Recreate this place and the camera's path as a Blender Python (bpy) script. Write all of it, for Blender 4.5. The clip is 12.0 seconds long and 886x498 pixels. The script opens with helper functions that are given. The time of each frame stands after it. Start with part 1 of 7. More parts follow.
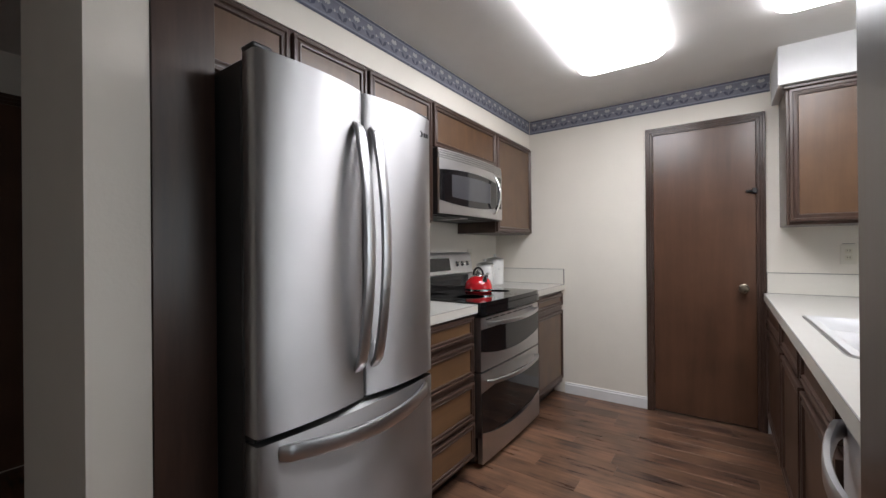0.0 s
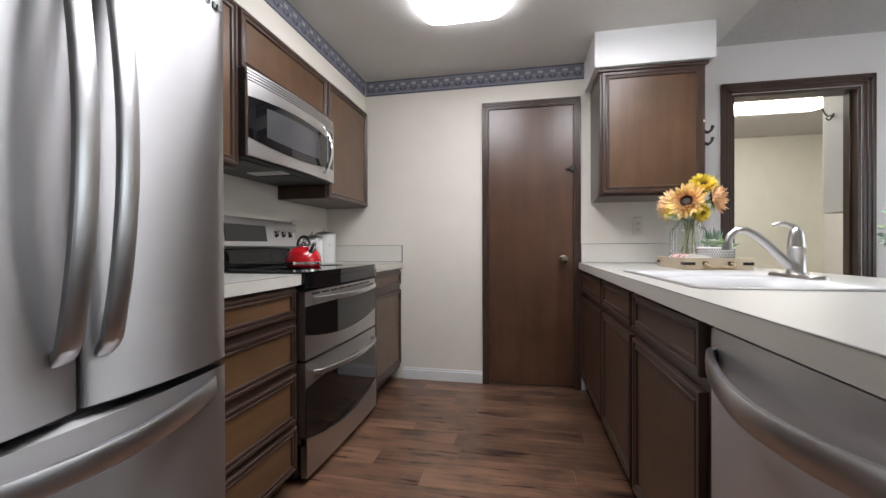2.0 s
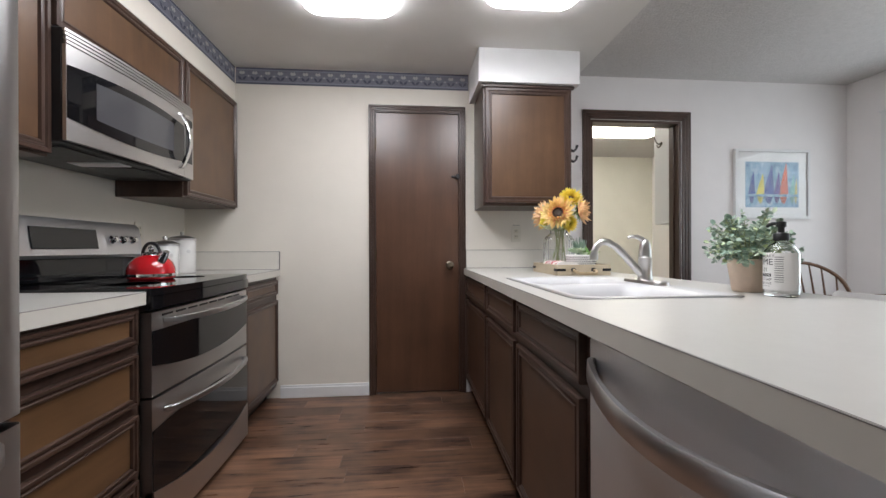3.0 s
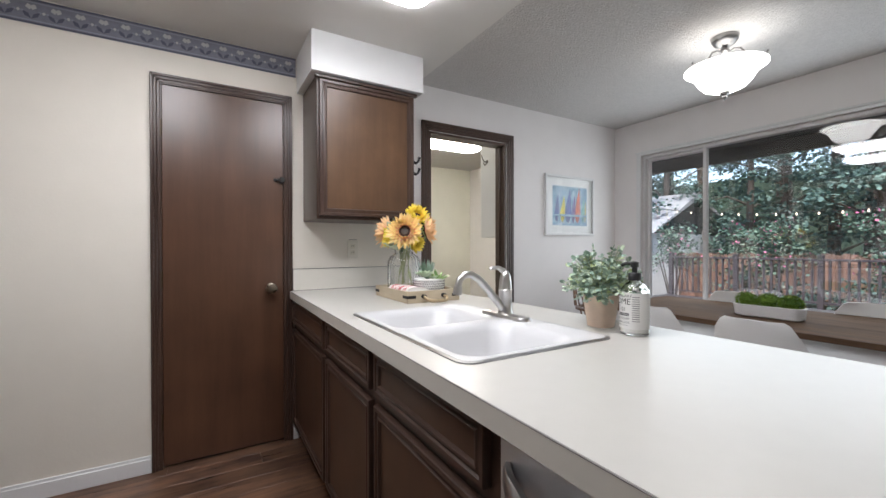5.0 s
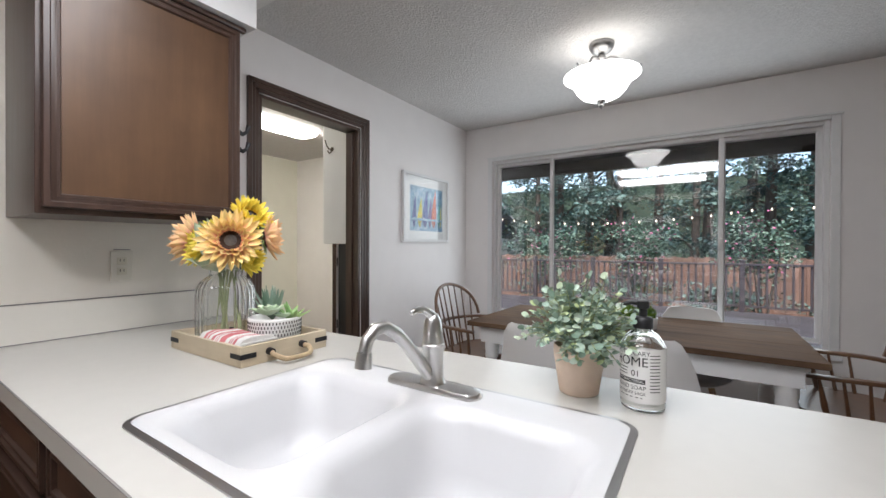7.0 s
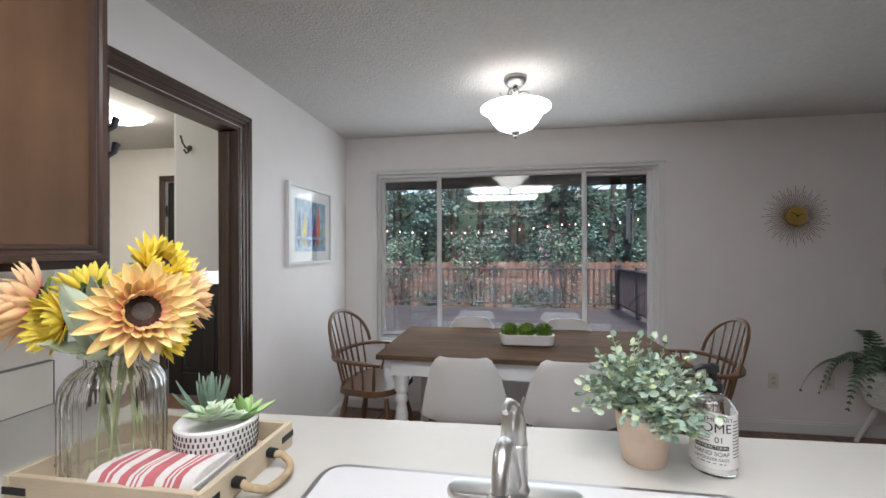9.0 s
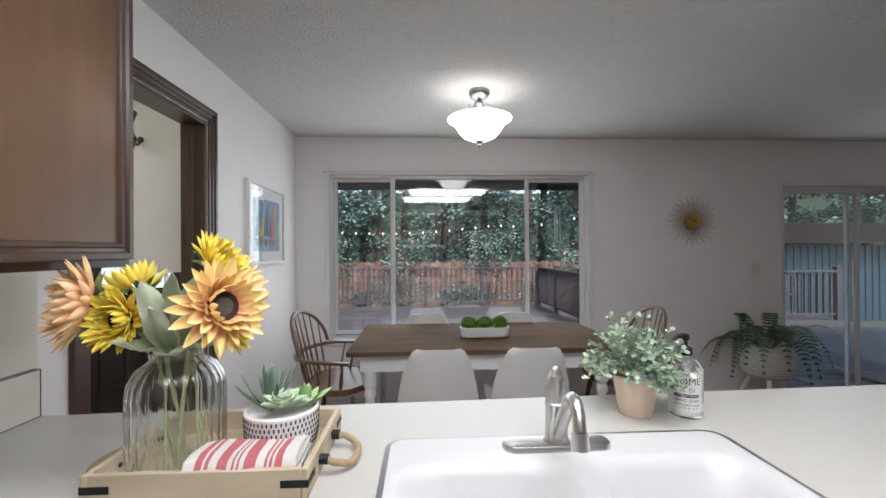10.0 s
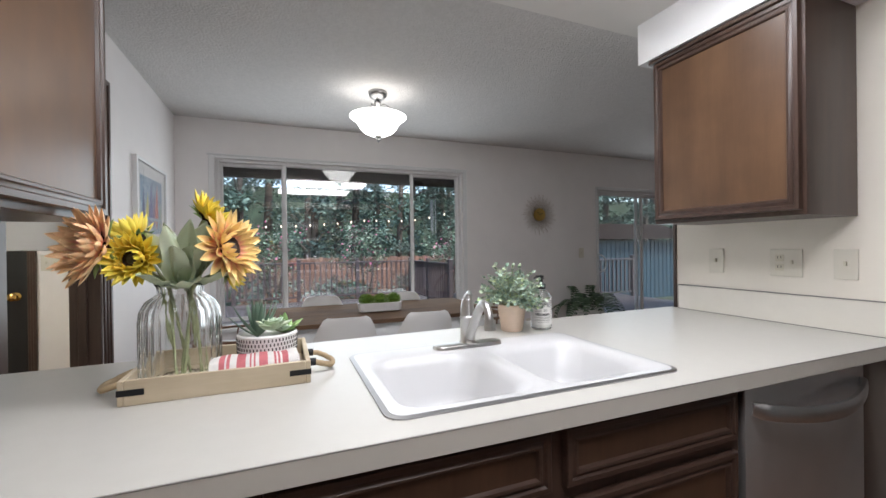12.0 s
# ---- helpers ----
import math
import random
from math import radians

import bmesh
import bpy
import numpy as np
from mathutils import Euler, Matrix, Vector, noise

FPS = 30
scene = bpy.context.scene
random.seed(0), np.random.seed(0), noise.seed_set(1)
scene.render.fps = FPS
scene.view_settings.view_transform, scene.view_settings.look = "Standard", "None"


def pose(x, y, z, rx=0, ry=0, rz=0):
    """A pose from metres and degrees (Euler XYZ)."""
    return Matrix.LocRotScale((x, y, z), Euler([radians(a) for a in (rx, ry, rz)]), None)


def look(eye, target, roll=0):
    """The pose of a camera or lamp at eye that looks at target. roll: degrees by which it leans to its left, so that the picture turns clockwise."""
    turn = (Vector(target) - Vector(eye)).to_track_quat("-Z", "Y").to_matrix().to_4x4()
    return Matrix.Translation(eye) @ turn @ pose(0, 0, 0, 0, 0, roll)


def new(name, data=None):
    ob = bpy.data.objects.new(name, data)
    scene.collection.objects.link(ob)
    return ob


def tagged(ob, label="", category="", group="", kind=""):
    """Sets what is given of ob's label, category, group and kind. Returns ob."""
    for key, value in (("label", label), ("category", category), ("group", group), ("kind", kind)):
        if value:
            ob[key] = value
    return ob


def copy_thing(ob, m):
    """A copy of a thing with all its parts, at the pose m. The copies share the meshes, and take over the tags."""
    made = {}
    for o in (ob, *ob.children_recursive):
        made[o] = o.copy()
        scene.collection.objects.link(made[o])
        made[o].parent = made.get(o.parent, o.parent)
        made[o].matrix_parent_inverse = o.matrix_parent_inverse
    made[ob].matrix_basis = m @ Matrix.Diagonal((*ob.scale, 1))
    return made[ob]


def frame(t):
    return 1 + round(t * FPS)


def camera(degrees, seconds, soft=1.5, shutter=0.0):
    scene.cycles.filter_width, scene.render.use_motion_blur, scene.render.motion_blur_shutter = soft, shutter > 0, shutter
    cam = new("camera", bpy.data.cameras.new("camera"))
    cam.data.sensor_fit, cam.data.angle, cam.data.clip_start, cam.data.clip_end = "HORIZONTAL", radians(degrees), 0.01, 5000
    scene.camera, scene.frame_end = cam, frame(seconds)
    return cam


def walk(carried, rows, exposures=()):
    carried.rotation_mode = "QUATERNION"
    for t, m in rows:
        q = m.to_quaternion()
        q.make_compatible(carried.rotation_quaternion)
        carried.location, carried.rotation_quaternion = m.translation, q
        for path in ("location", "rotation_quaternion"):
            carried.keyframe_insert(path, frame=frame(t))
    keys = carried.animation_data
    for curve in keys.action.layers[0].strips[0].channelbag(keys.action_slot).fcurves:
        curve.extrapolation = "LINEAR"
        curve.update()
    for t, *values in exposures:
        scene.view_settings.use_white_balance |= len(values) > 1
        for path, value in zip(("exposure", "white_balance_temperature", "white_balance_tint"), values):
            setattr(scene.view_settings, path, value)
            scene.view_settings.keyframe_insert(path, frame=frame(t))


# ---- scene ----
cam = camera(96.2, 12.0)
PATH = [
    (0, (0.081, -0.058, 1.206), (-1.072, 1.576, 1.208), -0.5),
    (0.5, (0.019, 0.04, 1.106), (-1.022, 1.748, 1.101), -0.4),
    (1, (-0.015, 0.136, 1.039), (-0.904, 1.927, 1.034), -0.4),
    (1.5, (-0.06, 0.231, 1.013), (-0.732, 2.115, 1.003), -0.3),
    (2, (-0.092, 0.287, 1.017), (-0.488, 2.247, 1.008), -0.2),
    (2.5, (-0.107, 0.329, 1.02), (-0.216, 2.326, 1.018), -0.2),
    (3, (-0.112, 0.36, 1.05), (0.063, 2.352, 1.047), -0.2),
    (5, (-0.141, 0.696, 1.174), (0.882, 2.415, 1.161), -0.1),
    (5.5, (-0.119, 0.838, 1.186), (1.084, 2.436, 1.172), 0.0),
    (6, (-0.079, 0.999, 1.194), (1.297, 2.451, 1.18), 0.1),
    (6.5, (0.0, 1.163, 1.209), (1.545, 2.433, 1.197), 0.2),
    (7, (0.07, 1.338, 1.235), (1.744, 2.433, 1.224), 0.2),
    (7.5, (0.134, 1.49, 1.252), (1.919, 2.393, 1.247), 0.0),
    (9.5, (0.01, 2.011, 1.384), (2.007, 2.117, 1.391), -0.3),
    (10, (-0.079, 2.159, 1.361), (1.918, 2.061, 1.368), -0.4),
    (10.5, (-0.183, 2.268, 1.345), (1.795, 1.973, 1.349), -0.5),
    (11, (-0.262, 2.349, 1.307), (1.684, 1.886, 1.307), -0.6),
    (11.5, (-0.33, 2.4, 1.269), (1.573, 1.785, 1.266), -0.6),
    (12, (-0.403, 2.433, 1.245), (1.455, 1.691, 1.239), -0.7),
]
walk(cam, [(t, look(eye, target, roll)) for t, eye, target, roll in PATH], exposures=[(0.0, 1.42), (12.0, 1.42)])

# ---------- world and lights ----------
world = bpy.data.worlds.new("sky")
scene.world = world
world.use_nodes = True
wn = world.node_tree.nodes
sky = wn.new("ShaderNodeTexSky")
sky.sky_type = "NISHITA"
sky.sun_disc = False
sky.sun_elevation = radians(56)
sky.sun_rotation = radians(243)
wn["Background"].inputs["Strength"].default_value = 0.15
world.node_tree.links.new(sky.outputs["Color"], wn["Background"].inputs["Color"])
sun_data = bpy.data.lights.new("sun", "SUN")
sun_data.energy, sun_data.angle, sun_data.color = 2.6, radians(15), (1.0, 0.97, 0.93)
sun = new("sun", sun_data)
sun.matrix_world = look((0, 0, 20), (12, 6, 0))
CEIL, KCEIL = 2.345, 2.325


bowl_data = bpy.data.lights.new("dining_lamp_light", "POINT")
bowl_data.energy, bowl_data.shadow_soft_size, bowl_data.color = 0.085, 0.12, (1.0, 0.98, 0.95)
bowl = new("dining_lamp_light", bowl_data)
bowl.location = (2.362, 1.808, 2.10)


def sky_lamp(name, y, z, sy, sz, watts):
    """The sky's light, standing in an opening of the east wall and shining in."""
    data = bpy.data.lights.new(name, "AREA")
    data.shape, data.size, data.size_y, data.energy, data.color = "RECTANGLE", sy, sz, watts, (0.86, 0.94, 1.0)
    ob = new(name, data)
    ob.matrix_world = look((3.372, y, z), (0.0, y, z))
    return ob


sky_lamp("window_sky_light", 1.81, 1.31, 2.2, 1.35, 7.5)
sky_lamp("slider_sky_light", -1.835, 1.0, 1.4, 1.8, 3.4)

# ---------- materials ----------
def nodes_of(name):
    m = bpy.data.materials.new(name)
    m.use_nodes = True
    nt = m.node_tree
    return m, nt, nt.nodes["Principled BSDF"]


def coords(nt, scale, kind="Object"):
    tc, mp = nt.nodes.new("ShaderNodeTexCoord"), nt.nodes.new("ShaderNodeMapping")
    mp.inputs["Scale"].default_value = scale
    nt.links.new(tc.outputs[kind], mp.inputs["Vector"])
    return mp.outputs["Vector"]


def noise_of(nt, vec, scale, detail=4, rough=0.55):
    n = nt.nodes.new("ShaderNodeTexNoise")
    n.inputs["Scale"].default_value, n.inputs["Detail"].default_value, n.inputs["Roughness"].default_value = scale, detail, rough
    nt.links.new(vec, n.inputs["Vector"])
    return n.outputs["Fac"]


def ramp_of(nt, fac, stops):
    r = nt.nodes.new("ShaderNodeValToRGB")
    while len(r.color_ramp.elements) < len(stops):
        r.color_ramp.elements.new(0.5)
    for e, (p, c) in zip(r.color_ramp.elements, stops):
        e.position, e.color = p, (*c, 1)
    nt.links.new(fac, r.inputs["Fac"])
    return r.outputs["Color"]


def bump_of(nt, bsdf, height, strength, dist):
    b = nt.nodes.new("ShaderNodeBump")
    b.inputs["Strength"].default_value, b.inputs["Distance"].default_value = strength, dist
    nt.links.new(height, b.inputs["Height"])
    nt.links.new(b.outputs["Normal"], bsdf.inputs["Normal"])


def mul(c, k):
    return tuple(min(1.0, v * k) for v in c)


def plain(name, color, rough=0.5, metal=0.0, var=0.08, scale=6.0, bump=0.0, bscale=60.0, bdist=0.002, **more):
    """Paint, plastic or metal with mottling at one scale and fine relief at another."""
    m, nt, b = nodes_of(name)
    vec = coords(nt, (1, 1, 1))
    f = noise_of(nt, vec, scale)
    nt.links.new(ramp_of(nt, f, [(0.25, mul(color, 1 - var)), (0.75, mul(color, 1 + var))]), b.inputs["Base Color"])
    b.inputs["Metallic"].default_value = metal
    fr = noise_of(nt, vec, scale * 4)
    mr = nt.nodes.new("ShaderNodeMapRange")
    mr.inputs["To Min"].default_value, mr.inputs["To Max"].default_value = max(0.02, rough * 0.85), min(1, rough * 1.15)
    nt.links.new(fr, mr.inputs["Value"])
    nt.links.new(mr.outputs["Result"], b.inputs["Roughness"])
    if bump:
        bump_of(nt, b, noise_of(nt, vec, bscale, 3), bump, bdist)
    for k, v in more.items():
        b.inputs[k.replace("_", " ").title().replace("Ior", "IOR")].default_value = v
    return m


def wood(name, dark, light, axis="z", rough=0.35, grain=1.0, blotch=2.0, random_tone=0.0, coat=0.0, span=(0.30, 0.70), gloss=0.5):
    """Stained wood: long grain, blotchy stain, pores in relief."""
    m, nt, b = nodes_of(name)
    k = {"x": (1.2, 14, 14), "y": (14, 1.2, 14), "z": (14, 14, 1.2)}[axis]
    src = coords(nt, (1, 1, 1))
    if random_tone:
        oi, add = nt.nodes.new("ShaderNodeObjectInfo"), nt.nodes.new("ShaderNodeVectorMath")
        comb = nt.nodes.new("ShaderNodeCombineXYZ")
        mulr = nt.nodes.new("ShaderNodeMath")
        mulr.operation, mulr.inputs[1].default_value = "MULTIPLY", 37.0
        nt.links.new(oi.outputs["Random"], mulr.inputs[0])
        for s in ("X", "Y", "Z"):
            nt.links.new(mulr.outputs[0], comb.inputs[s])
        nt.links.new(src, add.inputs[0])
        nt.links.new(comb.outputs[0], add.inputs[1])
        src = add.outputs[0]
    mp = nt.nodes.new("ShaderNodeMapping")
    mp.inputs["Scale"].default_value = tuple(v * grain for v in k)
    nt.links.new(src, mp.inputs["Vector"])
    g = noise_of(nt, mp.outputs["Vector"], 2.2, 8, 0.65)
    bl = noise_of(nt, src, blotch, 3)
    mix = nt.nodes.new("ShaderNodeMath")
    mix.operation = "MULTIPLY_ADD"
    mix.inputs[1].default_value, mix.inputs[2].default_value = 0.55, 0.0
    nt.links.new(g, mix.inputs[0])
    sc = nt.nodes.new("ShaderNodeMath")
    sc.operation, sc.inputs[1].default_value = "MULTIPLY_ADD", 0.45
    nt.links.new(bl, sc.inputs[0])
    nt.links.new(mix.outputs[0], sc.inputs[2])
    col = ramp_of(nt, sc.outputs[0], [(span[0], dark), (0.50, mul(tuple((a + c) / 2 for a, c in zip(dark, light)), 1)), (span[1], light)])
    b.inputs["Specular IOR Level"].default_value = gloss
    if random_tone:
        hs, oi2, mr = nt.nodes.new("ShaderNodeHueSaturation"), nt.nodes.new("ShaderNodeObjectInfo"), nt.nodes.new("ShaderNodeMapRange")
        mr.inputs["To Min"].default_value, mr.inputs["To Max"].default_value = 1 - random_tone, 1 + random_tone
        nt.links.new(oi2.outputs["Random"], mr.inputs["Value"])
        nt.links.new(mr.outputs["Result"], hs.inputs["Value"])
        nt.links.new(col, hs.inputs["Color"])
        col = hs.outputs["Color"]
    nt.links.new(col, b.inputs["Base Color"])
    mr2 = nt.nodes.new("ShaderNodeMapRange")
    mr2.inputs["To Min"].default_value, mr2.inputs["To Max"].default_value = rough * 0.8, rough * 1.3
    nt.links.new(g, mr2.inputs["Value"])
    nt.links.new(mr2.outputs["Result"], b.inputs["Roughness"])
    b.inputs["Coat Weight"].default_value, b.inputs["Coat Roughness"].default_value = coat, 0.25
    bump_of(nt, b, g, 0.12, 0.001)
    return m


def steel(name, color=(0.60, 0.60, 0.61), axis="z", rough=0.28, stretch=0.0):
    """Brushed stainless steel, scratches along one axis."""
    m, nt, b = nodes_of(name)
    k = {"x": (2, 400, 400), "y": (400, 2, 400), "z": (400, 400, 2)}[axis]
    g = noise_of(nt, coords(nt, k), 1.0, 2)
    big = noise_of(nt, coords(nt, (3, 3, 3)), 1.0, 3)
    nt.links.new(ramp_of(nt, big, [(0.3, mul(color, 0.93)), (0.7, mul(color, 1.05))]), b.inputs["Base Color"])
    b.inputs["Metallic"].default_value = 1.0
    b.inputs["Anisotropic"].default_value, b.inputs["Anisotropic Rotation"].default_value = stretch, 0.25
    mr = nt.nodes.new("ShaderNodeMapRange")
    mr.inputs["To Min"].default_value, mr.inputs["To Max"].default_value = rough * 0.94, rough * 1.07
    nt.links.new(g, mr.inputs["Value"])
    nt.links.new(mr.outputs["Result"], b.inputs["Roughness"])
    return m


def glass(name, rough=0.0, color=(1, 1, 1), ior=1.45):
    m, nt, b = nodes_of(name)
    b.inputs["Base Color"].default_value = (*color, 1)
    b.inputs["Transmission Weight"].default_value, b.inputs["Roughness"].default_value, b.inputs["IOR"].default_value = 1.0, rough, ior
    return m


def glow(name, color, strength):
    m, nt, b = nodes_of(name)
    b.inputs["Base Color"].default_value = (*color, 1)
    b.inputs["Emission Color"].default_value = (*color, 1)
    b.inputs["Emission Strength"].default_value = strength
    return m


WALL = plain("wall_paint", (0.785, 0.738, 0.658), 0.6, var=0.02, bump=0.25, bscale=90)
WALL_DINING = plain("dining_wall_paint", (0.85, 0.82, 0.81), 0.6, var=0.02, bump=0.25, bscale=90)
WALL_ENTRY = plain("entry_wall_paint", (0.80, 0.785, 0.69), 0.6, var=0.02, bump=0.25, bscale=90)
WHITE = plain("white_paint", (0.78, 0.78, 0.78), 0.4, var=0.03)
CEILING = plain("ceiling_texture", (0.62, 0.602, 0.59), 0.85, var=0.06, scale=45, bump=1.0, bscale=85, bdist=0.007)
SMOOTH_CEILING = plain("smooth_ceiling", (0.74, 0.72, 0.69), 0.8, var=0.02, bump=0.2, bscale=60)
DARK = wood("dark_stained_wood", (0.034, 0.0195, 0.0150), (0.090, 0.052, 0.038), "z", 0.30, coat=0.20, gloss=0.4)
DARK_H = wood("dark_stained_rail", (0.034, 0.0195, 0.0150), (0.090, 0.052, 0.038), "y", 0.30, coat=0.20, gloss=0.4)
DARK_X = wood("dark_stained_rail_x", (0.034, 0.0195, 0.0150), (0.090, 0.052, 0.038), "x", 0.30, coat=0.20, gloss=0.4)
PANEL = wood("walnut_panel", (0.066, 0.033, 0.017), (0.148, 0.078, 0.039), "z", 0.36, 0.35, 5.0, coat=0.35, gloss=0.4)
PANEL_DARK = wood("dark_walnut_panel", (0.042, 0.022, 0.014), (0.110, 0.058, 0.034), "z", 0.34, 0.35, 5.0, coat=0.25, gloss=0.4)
DRAWER_WOOD = wood("amber_drawer_panel", (0.075, 0.038, 0.018), (0.19, 0.100, 0.045), "y", 0.33, 0.6, 3.0, coat=0.3)
DOOR_WOOD = wood("dark_door_veneer", (0.052, 0.024, 0.014), (0.135, 0.064, 0.036), "z", 0.3, 0.35, 3.2, coat=0.5, span=(0.28, 0.72))
SATIN = plain("satin_steel", (0.62, 0.62, 0.63), 0.32, 1.0, 0.03, 12)
STEEL = steel("brushed_steel", (0.58, 0.57, 0.56), "y", 0.36)
STEEL_V = steel("brushed_steel_vertical", (0.47, 0.465, 0.468), "y", 0.42, 0.93)
# Same steel, lightened to stand in for reflections the dishwasher and control panel lack.
STEEL_LIFTED = steel("brushed_steel_lifted", (0.74, 0.74, 0.75), "y", 0.45, 0.3)
NICKEL = steel("satin_nickel", (0.62, 0.61, 0.60), "z", 0.30)
CHROME = plain("chrome", (0.75, 0.75, 0.76), 0.08, 1.0, 0.02)
BLACK_GLASS = plain("black_glass", (0.006, 0.006, 0.007), 0.04, var=0.0)
BLACK = plain("black_plastic", (0.012, 0.012, 0.013), 0.4)
GREY_SIDE = plain("dark_grey_appliance_side", (0.035, 0.034, 0.034), 0.45, bump=0.2, bscale=300)
# One laminate, two tones: top darkened, splash lightened, to offset strong overhead light.
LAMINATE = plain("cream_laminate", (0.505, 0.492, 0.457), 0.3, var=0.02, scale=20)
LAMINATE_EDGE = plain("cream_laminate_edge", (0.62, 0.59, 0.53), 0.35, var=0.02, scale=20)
LAMINATE_LIFTED = plain("cream_laminate_lifted", (0.70, 0.668, 0.605), 0.4, var=0.02, scale=20)
SEAM = plain("grey_seam", (0.20, 0.19, 0.18), 0.6)
ENAMEL = plain("white_enamel", (0.575, 0.575, 0.58), 0.32, var=0.01, coat_weight=0.1)
LIT = glow("lit_diffuser", (0.945, 0.95, 1.0), 4.7)
LIT_ENTRY = glow("lit_entry_diffuser", (1.0, 0.97, 0.90), 9.0)
LIT_BOWL = glow("lit_glass_bowl", (1.0, 0.985, 0.96), 1.7)
BOWL_INSIDE = glow("bowl_inside", (1.0, 0.985, 0.96), 0.9)
PANE = glass("window_glass")
VINYL = plain("white_vinyl", (0.75, 0.74, 0.74), 0.35, var=0.02)
FLOOR_WOOD = wood("dark_laminate_plank", (0.036, 0.0185, 0.0135), (0.24, 0.128, 0.076), "x", 0.28, 1.2, 4.0, random_tone=0.28, span=(0.38, 0.66), gloss=0.5)
SUBFLOOR = plain("plank_joint", (0.012, 0.008, 0.006), 0.8)

# ---------- mesh helpers ----------
def bm_new():
    return bmesh.new()


def box(bm, x0, y0, z0, x1, y1, z1, bevel=0.0, seg=1):
    r = bmesh.ops.create_cube(bm, size=1.0)
    for v in r["verts"]:
        v.co = Vector(((x0 + x1) / 2 + v.co.x * (x1 - x0), (y0 + y1) / 2 + v.co.y * (y1 - y0), (z0 + z1) / 2 + v.co.z * (z1 - z0)))
    if bevel:
        es = list({e for v in r["verts"] for e in v.link_edges})
        bmesh.ops.bevel(bm, geom=es, offset=bevel, segments=seg, affect="EDGES", profile=0.6)
    return bm


def lathe(bm, profile, seg=32, center=(0, 0, 0), ripple=0.0, lobes=0):
    """Turn (radius, height) pairs round a vertical axis."""
    rings = []
    for r, z in profile:
        ring = []
        for i in range(seg):
            a = 2 * math.pi * i / seg
            rr = r * (1 + ripple * math.cos(lobes * a)) if lobes else r
            ring.append(bm.verts.new((center[0] + rr * math.cos(a), center[1] + rr * math.sin(a), center[2] + z)))
        rings.append(ring)
    for a, c in zip(rings, rings[1:]):
        for i in range(seg):
            bm.faces.new((a[i], a[(i + 1) % seg], c[(i + 1) % seg], c[i]))
    for ring, flip in ((rings[0], True), (rings[-1], False)):
        if Vector(ring[0].co - ring[seg // 2].co).length > 0.0012:
            f = bm.faces.new(ring[::-1] if flip else ring)
    return bm


def tube(bm, points, radius, seg=10, closed=False):
    """A round bar along points; radius may be a list."""
    pts = [Vector(p) for p in points]
    n = len(pts)
    rad = radius if isinstance(radius, (list, tuple)) else [radius] * n
    rings, up = [], None
    for i, p in enumerate(pts):
        if closed:
            d = (pts[(i + 1) % n] - pts[i - 1]).normalized()
        else:
            d = (pts[min(i + 1, n - 1)] - pts[max(i - 1, 0)]).normalized()
        if up is None:
            up = Vector((0, 0, 1)) if abs(d.z) < 0.9 else Vector((1, 0, 0))
        side = d.cross(up).normalized()
        up = side.cross(d).normalized()
        rings.append([bm.verts.new(p + (side * math.cos(2 * math.pi * k / seg) + up * math.sin(2 * math.pi * k / seg)) * rad[i]) for k in range(seg)])
    pairs = list(zip(rings, rings[1:])) + ([(rings[-1], rings[0])] if closed else [])
    for a, c in pairs:
        for k in range(seg):
            bm.faces.new((a[k], a[(k + 1) % seg], c[(k + 1) % seg], c[k]))
    if not closed:
        bm.faces.new(rings[0][::-1])
        bm.faces.new(rings[-1])
    return bm


def arc(p0, p1, bulge, n=12):
    """Points from p0 to p1 bowed by the vector bulge."""
    p0, p1, bulge = Vector(p0), Vector(p1), Vector(bulge)
    return [p0.lerp(p1, i / n) + bulge * (1 - (2 * i / n - 1) ** 2) for i in range(n + 1)]


def prism(bm, poly, z0, z1):
    """A plate from an outline in x and y."""
    lo = [bm.verts.new((x, y, z0)) for x, y in poly]
    hi = [bm.verts.new((x, y, z1)) for x, y in poly]
    bm.faces.new(lo[::-1])
    bm.faces.new(hi)
    n = len(poly)
    for i in range(n):
        bm.faces.new((lo[i], lo[(i + 1) % n], hi[(i + 1) % n], hi[i]))
    return bm


def rounded(x0, y0, x1, y1, r, n=6):
    out = []
    for cx, cy, a0 in ((x1 - r, y1 - r, 0), (x0 + r, y1 - r, 90), (x0 + r, y0 + r, 180), (x1 - r, y0 + r, 270)):
        for i in range(n + 1):
            a = radians(a0 + 90 * i / n)
            out.append((cx + r * math.cos(a), cy + r * math.sin(a)))
    return out


def turned(bm, m):
    bmesh.ops.transform(bm, matrix=m, verts=bm.verts)
    return bm


def mesh_of(name, bm, material, smooth=False):
    bmesh.ops.recalc_face_normals(bm, faces=bm.faces)
    me = bpy.data.meshes.new(name)
    bm.to_mesh(me)
    bm.free()
    for mt in (material if isinstance(material, (list, tuple)) else [material]):
        me.materials.append(mt)
    if smooth:
        me.polygons.foreach_set("use_smooth", [True] * len(me.polygons))
        me.set_sharp_from_angle(angle=radians(40))
    return me


def part(name, bm, material, parent, label="", smooth=True):
    ob = new(name, mesh_of(name, bm, material, smooth))
    ob.parent = parent
    if label:
        ob["label"] = label
    return ob


def thing(name, label, category, at=(0, 0, 0), turn=0, group=""):
    ob = new(name)
    ob.empty_display_size = 0.05
    ob.matrix_world = pose(*at, 0, 0, turn)
    return tagged(ob, label, category, group)


def solid(name, bm, material, label="", category="", kind="structure", smooth=False):
    return tagged(new(name, mesh_of(name, bm, material, smooth)), label, category, "", kind)


